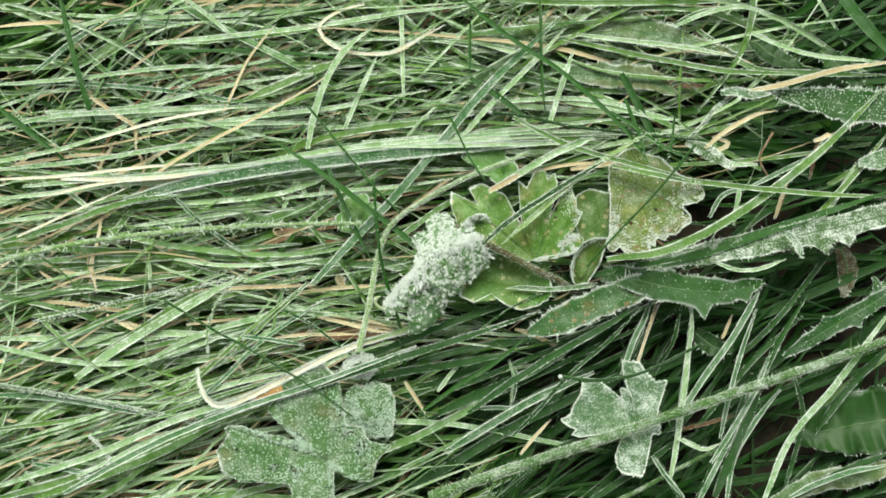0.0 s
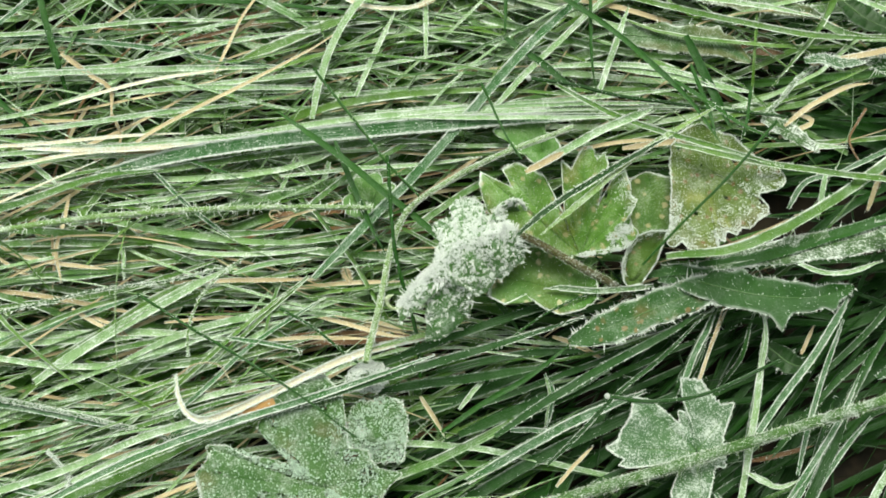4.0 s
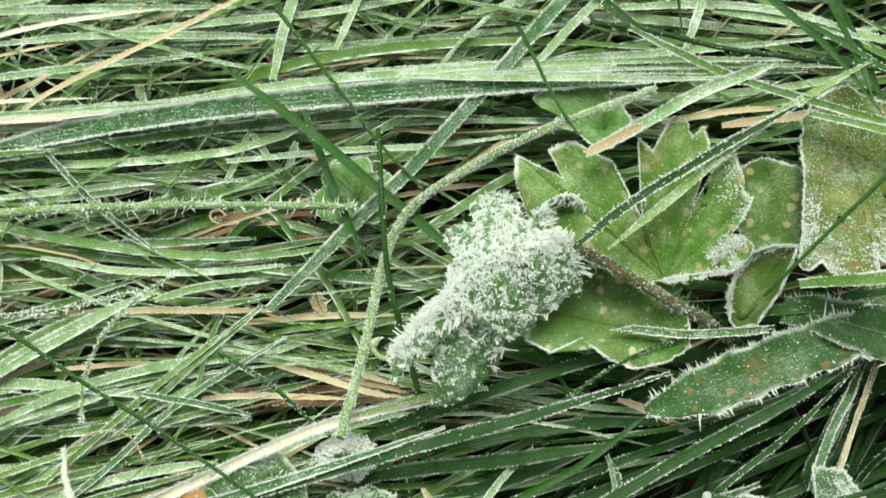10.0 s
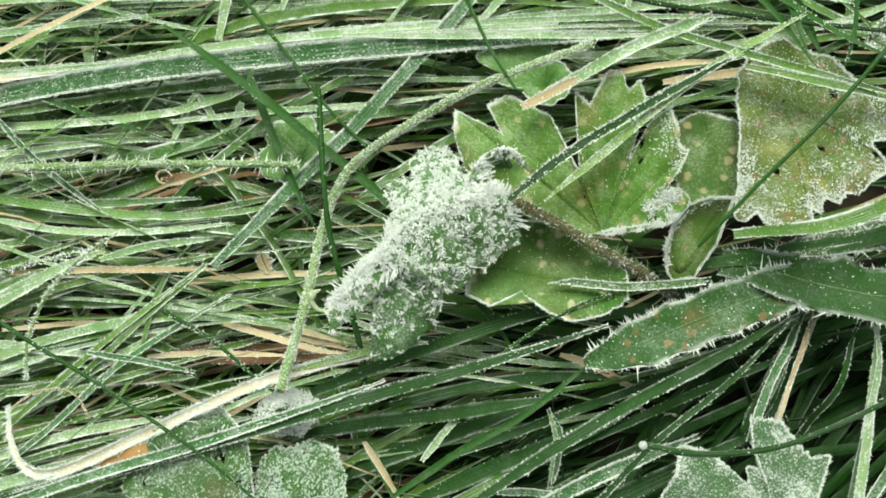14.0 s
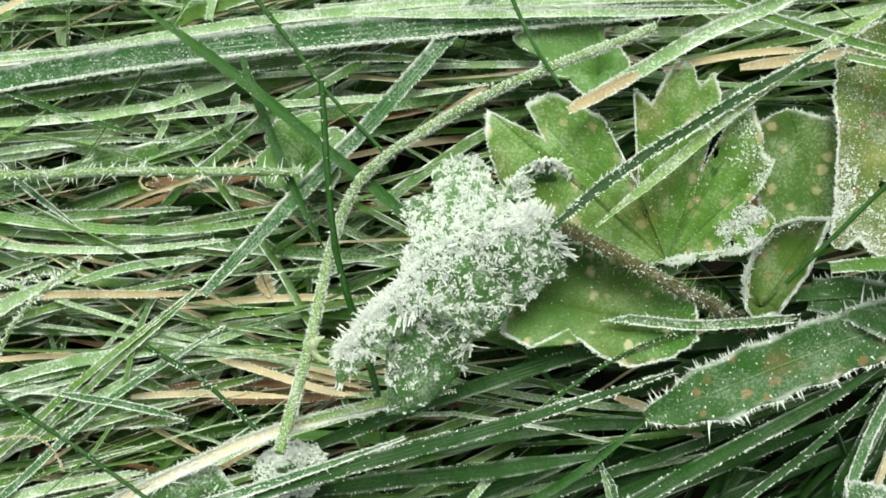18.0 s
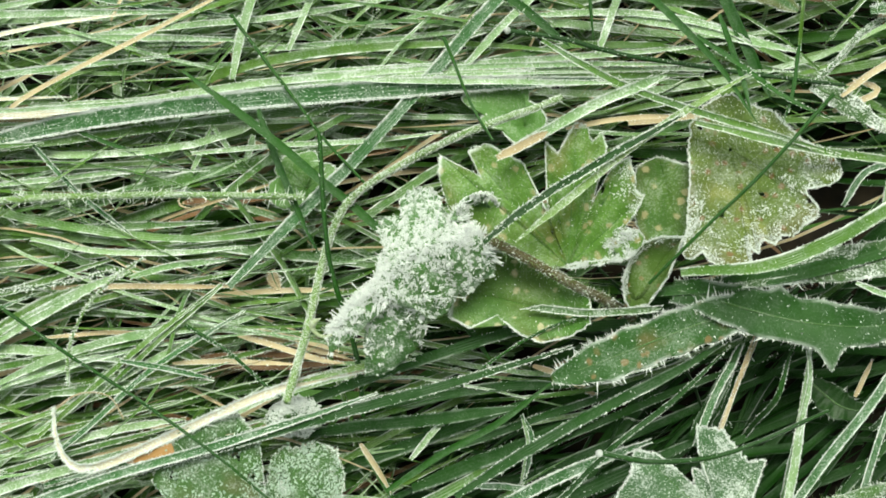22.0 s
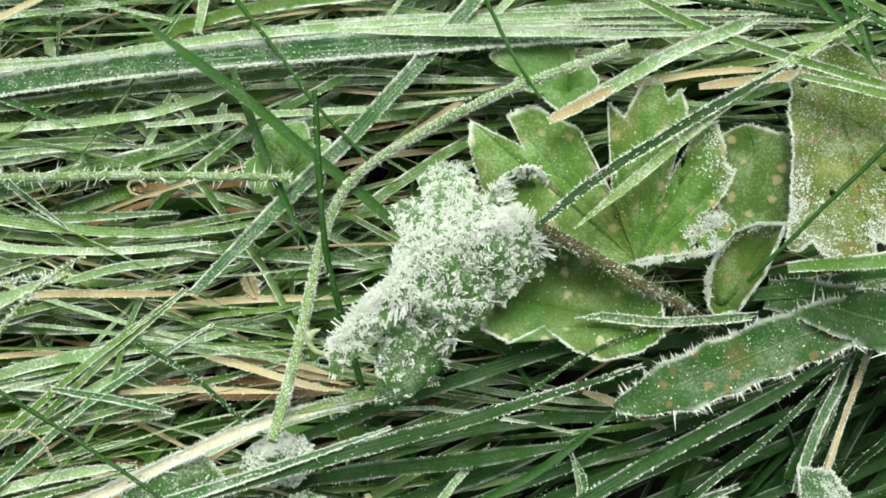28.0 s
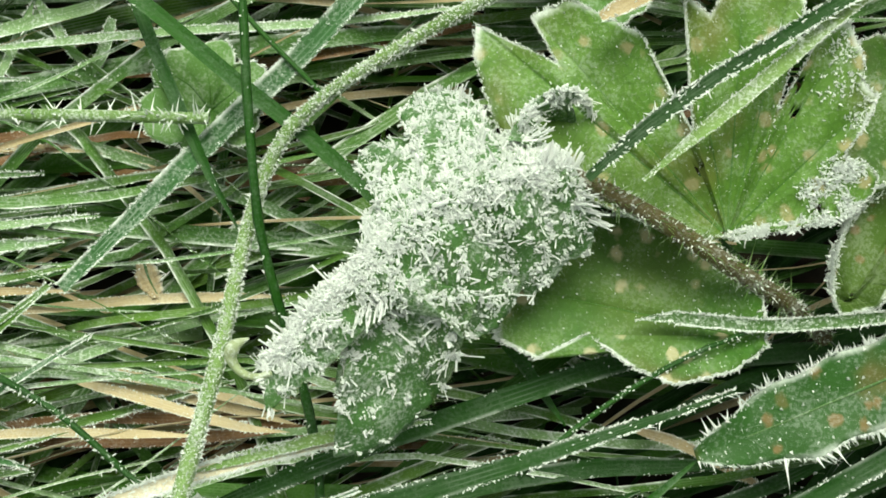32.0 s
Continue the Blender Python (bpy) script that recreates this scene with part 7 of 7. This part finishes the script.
grass_blade('dry straw-coloured grass blade dusted with frost', STRAW, 0.00129, [(-0.1240, 0.0044, 0.0170), (-0.1181, 0.0018, 0.0170), (-0.1067, -0.0005, 0.0170), (-0.0930, -0.0022, 0.0170)], frost=3)
grass_blade('dry straw-coloured grass blade dusted with frost', STRAW, 0.00114, [(-0.1054, 0.0177, 0.0180), (-0.1064, 0.0106, 0.0180), (-0.1078, 0.0027, 0.0180), (-0.1055, -0.0059, 0.0180)], frost=3)
grass_blade('dry straw-coloured grass blade dusted with frost', STRAW, 0.00115, [(-0.1025, -0.0127, 0.0170), (-0.0967, -0.0161, 0.0170), (-0.0878, -0.0201, 0.0170)], frost=3)
grass_blade('dry straw-coloured grass blade dusted with frost', STRAW, 0.00129, [(-0.0761, -0.0062, 0.0175), (-0.0622, -0.0057, 0.0175), (-0.0469, -0.0056, 0.0175), (-0.0363, -0.0054, 0.0175)], frost=3)
grass_blade('dry straw-coloured grass blade dusted with frost', STRAW, 0.00129, [(-0.0361, -0.0153, 0.0165), (-0.0285, -0.0173, 0.0165), (-0.0195, -0.0199, 0.0165), (-0.0136, -0.0206, 0.0165)], frost=3)
grass_blade('dry straw-coloured grass blade dusted with frost', STRAW, 0.00115, [(-0.0495, -0.0212, 0.0165), (-0.0374, -0.0205, 0.0165), (-0.0225, -0.0209, 0.0165)], frost=2)
grass_blade('dark green grass blade edged with white frost', MID, 0.00230, [(-0.1303, 0.0050, 0.0160), (-0.1108, 0.0056, 0.0160), (-0.0884, 0.0048, 0.0160), (-0.0633, 0.0065, 0.0160), (-0.0416, 0.0077, 0.0160)], frost=9)
grass_blade('dark green grass blade edged with white frost', MID, 0.00201, [(-0.1292, -0.0061, 0.0160), (-0.1084, -0.0044, 0.0160), (-0.0847, -0.0018, 0.0160)], frost=9)
grass_blade('dark green grass blade edged with white frost', HAZED, 0.00128, [(-0.0723, -0.0408, 0.0200), (-0.0630, -0.0328, 0.0200), (-0.0530, -0.0232, 0.0200), (-0.0399, -0.0144, 0.0200), (-0.0341, -0.0107, 0.0200)], frost=12)
grass_blade('dark green grass blade edged with white frost', HAZED, 0.00113, [(-0.0591, -0.0210, 0.0200), (-0.0485, -0.0225, 0.0200), (-0.0395, -0.0243, 0.0200)], frost=14)
grass_blade('pale grass blade covered with white frost', PALE, 0.00128, [(-0.0813, 0.0039, 0.0180), (-0.0655, 0.0014, 0.0180), (-0.0501, 0.0012, 0.0180), (-0.0349, 0.0026, 0.0180)], frost=9)
grass_blade('pale grass blade covered with white frost', PALE, 0.00143, [(-0.0591, -0.0040, 0.0180), (-0.0500, -0.0014, 0.0180), (-0.0386, -0.0001, 0.0180)], frost=14)
grass_blade('pale grass blade covered with white frost', PALE, 0.00101, [(-0.0919, 0.0101, 0.0160), (-0.0901, 0.0029, 0.0160), (-0.0893, -0.0049, 0.0160)], frost=8)
grass_blade('dark green grass blade edged with white frost', MID, 0.00201, [(-0.0752, -0.0278, 0.0160), (-0.0585, -0.0256, 0.0160), (-0.0404, -0.0246, 0.0160)], frost=9)
grass_blade('dark green grass blade edged with white frost', HAZED, 0.00143, [(-0.1230, -0.0577, 0.0180), (-0.1120, -0.0598, 0.0180), (-0.0995, -0.0621, 0.0180)], frost=14)
grass_blade('pale grass blade covered with white frost', PALE, 0.00128, [(-0.1085, -0.0619, 0.0185), (-0.0982, -0.0572, 0.0185), (-0.0865, -0.0516, 0.0185), (-0.0761, -0.0479, 0.0185)], frost=12)
stem('thin frosted stalk with feathery ice', STEM_DARK, 0.00057, [(-0.1055, -0.0496, 0.0190), (-0.1014, -0.0532, 0.0190), (-0.0988, -0.0568, 0.0190), (-0.0994, -0.0589, 0.0190)], frost=12, size=0.7)
grass_blade('dry straw-coloured grass blade dusted with frost', STRAW, 0.00115, [(-0.1214, -0.0529, 0.0160), (-0.1152, -0.0517, 0.0160), (-0.1091, -0.0509, 0.0160)], frost=3)
grass_blade('dry straw-coloured grass blade dusted with frost', STRAW, 0.00115, [(-0.0998, -0.0501, 0.0160), (-0.0905, -0.0508, 0.0160), (-0.0815, -0.0485, 0.0160)], frost=3)
stem('thin dark grass stalk specked with frost', FRESH, 0.00084, [(-0.0454, -0.0140, 0.0220), (-0.0363, -0.0192, 0.0220), (-0.0273, -0.0265, 0.0220), (-0.0199, -0.0308, 0.0220)], frost=2, size=0.4)
grass_blade('dark green grass blade edged with white frost', HAZED, 0.00114, [(-0.0823, 0.0242, 0.0190), (-0.0722, 0.0145, 0.0190), (-0.0592, 0.0050, 0.0190)], frost=12)
grass_blade('pale grass blade covered with white frost', PALE, 0.00143, [(-0.1185, 0.0285, 0.0180), (-0.1132, 0.0243, 0.0180), (-0.1089, 0.0210, 0.0180)], frost=12)
grass_blade('pale grass blade covered with white frost', HAZED, 0.00158, [(0.0543, -0.0351, 0.0160), (0.0581, -0.0251, 0.0160), (0.0618, -0.0180, 0.0160), (0.0641, -0.0122, 0.0160)], frost=16)
grass_blade('dry straw-coloured grass blade dusted with frost', STRAW, 0.00086, [(0.0585, -0.0337, 0.0165), (0.0615, -0.0252, 0.0165), (0.0653, -0.0166, 0.0165), (0.0668, -0.0138, 0.0165)], frost=6)
grass_blade('dark green grass blade edged with white frost', HAZED, 0.00129, [(0.0813, -0.0543, 0.0170), (0.0846, -0.0421, 0.0170), (0.0894, -0.0282, 0.0170), (0.0941, -0.0169, 0.0170)], frost=14)
grass_blade('dark green grass blade edged with white frost', HAZED, 0.00143, [(0.0783, -0.0611, 0.0170), (0.0841, -0.0530, 0.0170), (0.0913, -0.0420, 0.0170), (0.0974, -0.0296, 0.0170)], frost=14)
grass_blade('pale grass blade covered with white frost', PALE, 0.00100, [(0.0691, -0.0541, 0.0180), (0.0731, -0.0556, 0.0180), (0.0757, -0.0571, 0.0180), (0.0784, -0.0568, 0.0180)], frost=10)
grass_blade('dark green grass blade edged with white frost', HAZED, 0.00130, [(0.0126, -0.0438, 0.0140), (0.0183, -0.0438, 0.0140), (0.0247, -0.0443, 0.0140)], frost=12)
grass_blade('dry straw-coloured grass blade dusted with frost', STRAW, 0.00101, [(0.0239, -0.0575, 0.0140), (0.0281, -0.0526, 0.0140), (0.0331, -0.0477, 0.0140)], frost=4)
grass_blade('dark green grass blade edged with white frost', HAZED, 0.00101, [(0.0212, -0.0300, 0.0150), (0.0234, -0.0350, 0.0150), (0.0219, -0.0429, 0.0150)], frost=9)
toothed_leaf('upturned leaf edge white with frost', LEAF_RIME, 0.00193, [(0.1010, 0.0027, 0.0300), (0.1035, 0.0012, 0.0300), (0.1049, -0.0015, 0.0300), (0.1059, -0.0051, 0.0300)], frost=14, face=12, seed=61, tip=0.4, size=0.4)
grass_blade('pale frosted rim of a folded leaf', PALE, 0.00113, [(0.0820, -0.0054, 0.0290), (0.0877, -0.0077, 0.0290), (0.0940, -0.0076, 0.0290), (0.1013, -0.0051, 0.0290)], frost=14)
toothed_leaf('small dark toothed leaf with a frosted tip', LEAF_DARK, 0.00263, [(0.1305, -0.0111, 0.0215), (0.1284, -0.0135, 0.0215), (0.1277, -0.0110, 0.0215), (0.1270, -0.0090, 0.0215)], frost=10, face=3, seed=62, tip=0.5, size=0.35)
grass_blade('pale grass blade covered with white frost', PALE, 0.00132, [(0.0916, 0.0197, 0.0200), (0.0904, 0.0145, 0.0200), (0.0891, 0.0076, 0.0200)], frost=10)
grass_blade('dark green grass blade edged with white frost', HAZED, 0.00132, [(0.0820, 0.0108, 0.0190), (0.0866, 0.0176, 0.0190), (0.0950, 0.0199, 0.0190)], frost=12)
grass_blade('dry straw-coloured grass blade dusted with frost', STRAW, 0.00116, [(0.1014, 0.0103, 0.0180), (0.1035, 0.0163, 0.0180), (0.1060, 0.0214, 0.0180)], frost=4)
grass_blade('pale grass blade covered with white frost', PALE, 0.00165, [(0.1063, -0.0001, 0.0210), (0.1117, 0.0065, 0.0210), (0.1188, 0.0148, 0.0210), (0.1254, 0.0250, 0.0210)], frost=12)
grass_blade('dark green grass blade edged with white frost', HAZED, 0.00150, [(0.0732, -0.0738, 0.0160), (0.0794, -0.0628, 0.0160), (0.0857, -0.0517, 0.0160), (0.0913, -0.0404, 0.0160)], frost=12)
grass_blade('dark green grass blade edged with white frost', HAZED, 0.00134, [(0.0820, -0.0723, 0.0160), (0.0852, -0.0597, 0.0160), (0.0923, -0.0486, 0.0160), (0.0993, -0.0406, 0.0160)], frost=14)
grass_blade('pale grass blade covered with white frost', PALE, 0.00100, [(0.0693, -0.0539, 0.0180), (0.0732, -0.0564, 0.0180), (0.0771, -0.0574, 0.0180), (0.0812, -0.0557, 0.0180)], frost=10)
grass_blade('frosted leaf strip lying in the grass', HAZED, 0.00167, [(0.1001, -0.0710, 0.0160), (0.1083, -0.0672, 0.0160), (0.1179, -0.0642, 0.0160), (0.1270, -0.0628, 0.0160)], frost=16)
grass_blade('dark green grass blade edged with white frost', HAZED, 0.00117, [(0.0619, -0.0590, 0.0170), (0.0656, -0.0650, 0.0170), (0.0701, -0.0706, 0.0170)], frost=12)
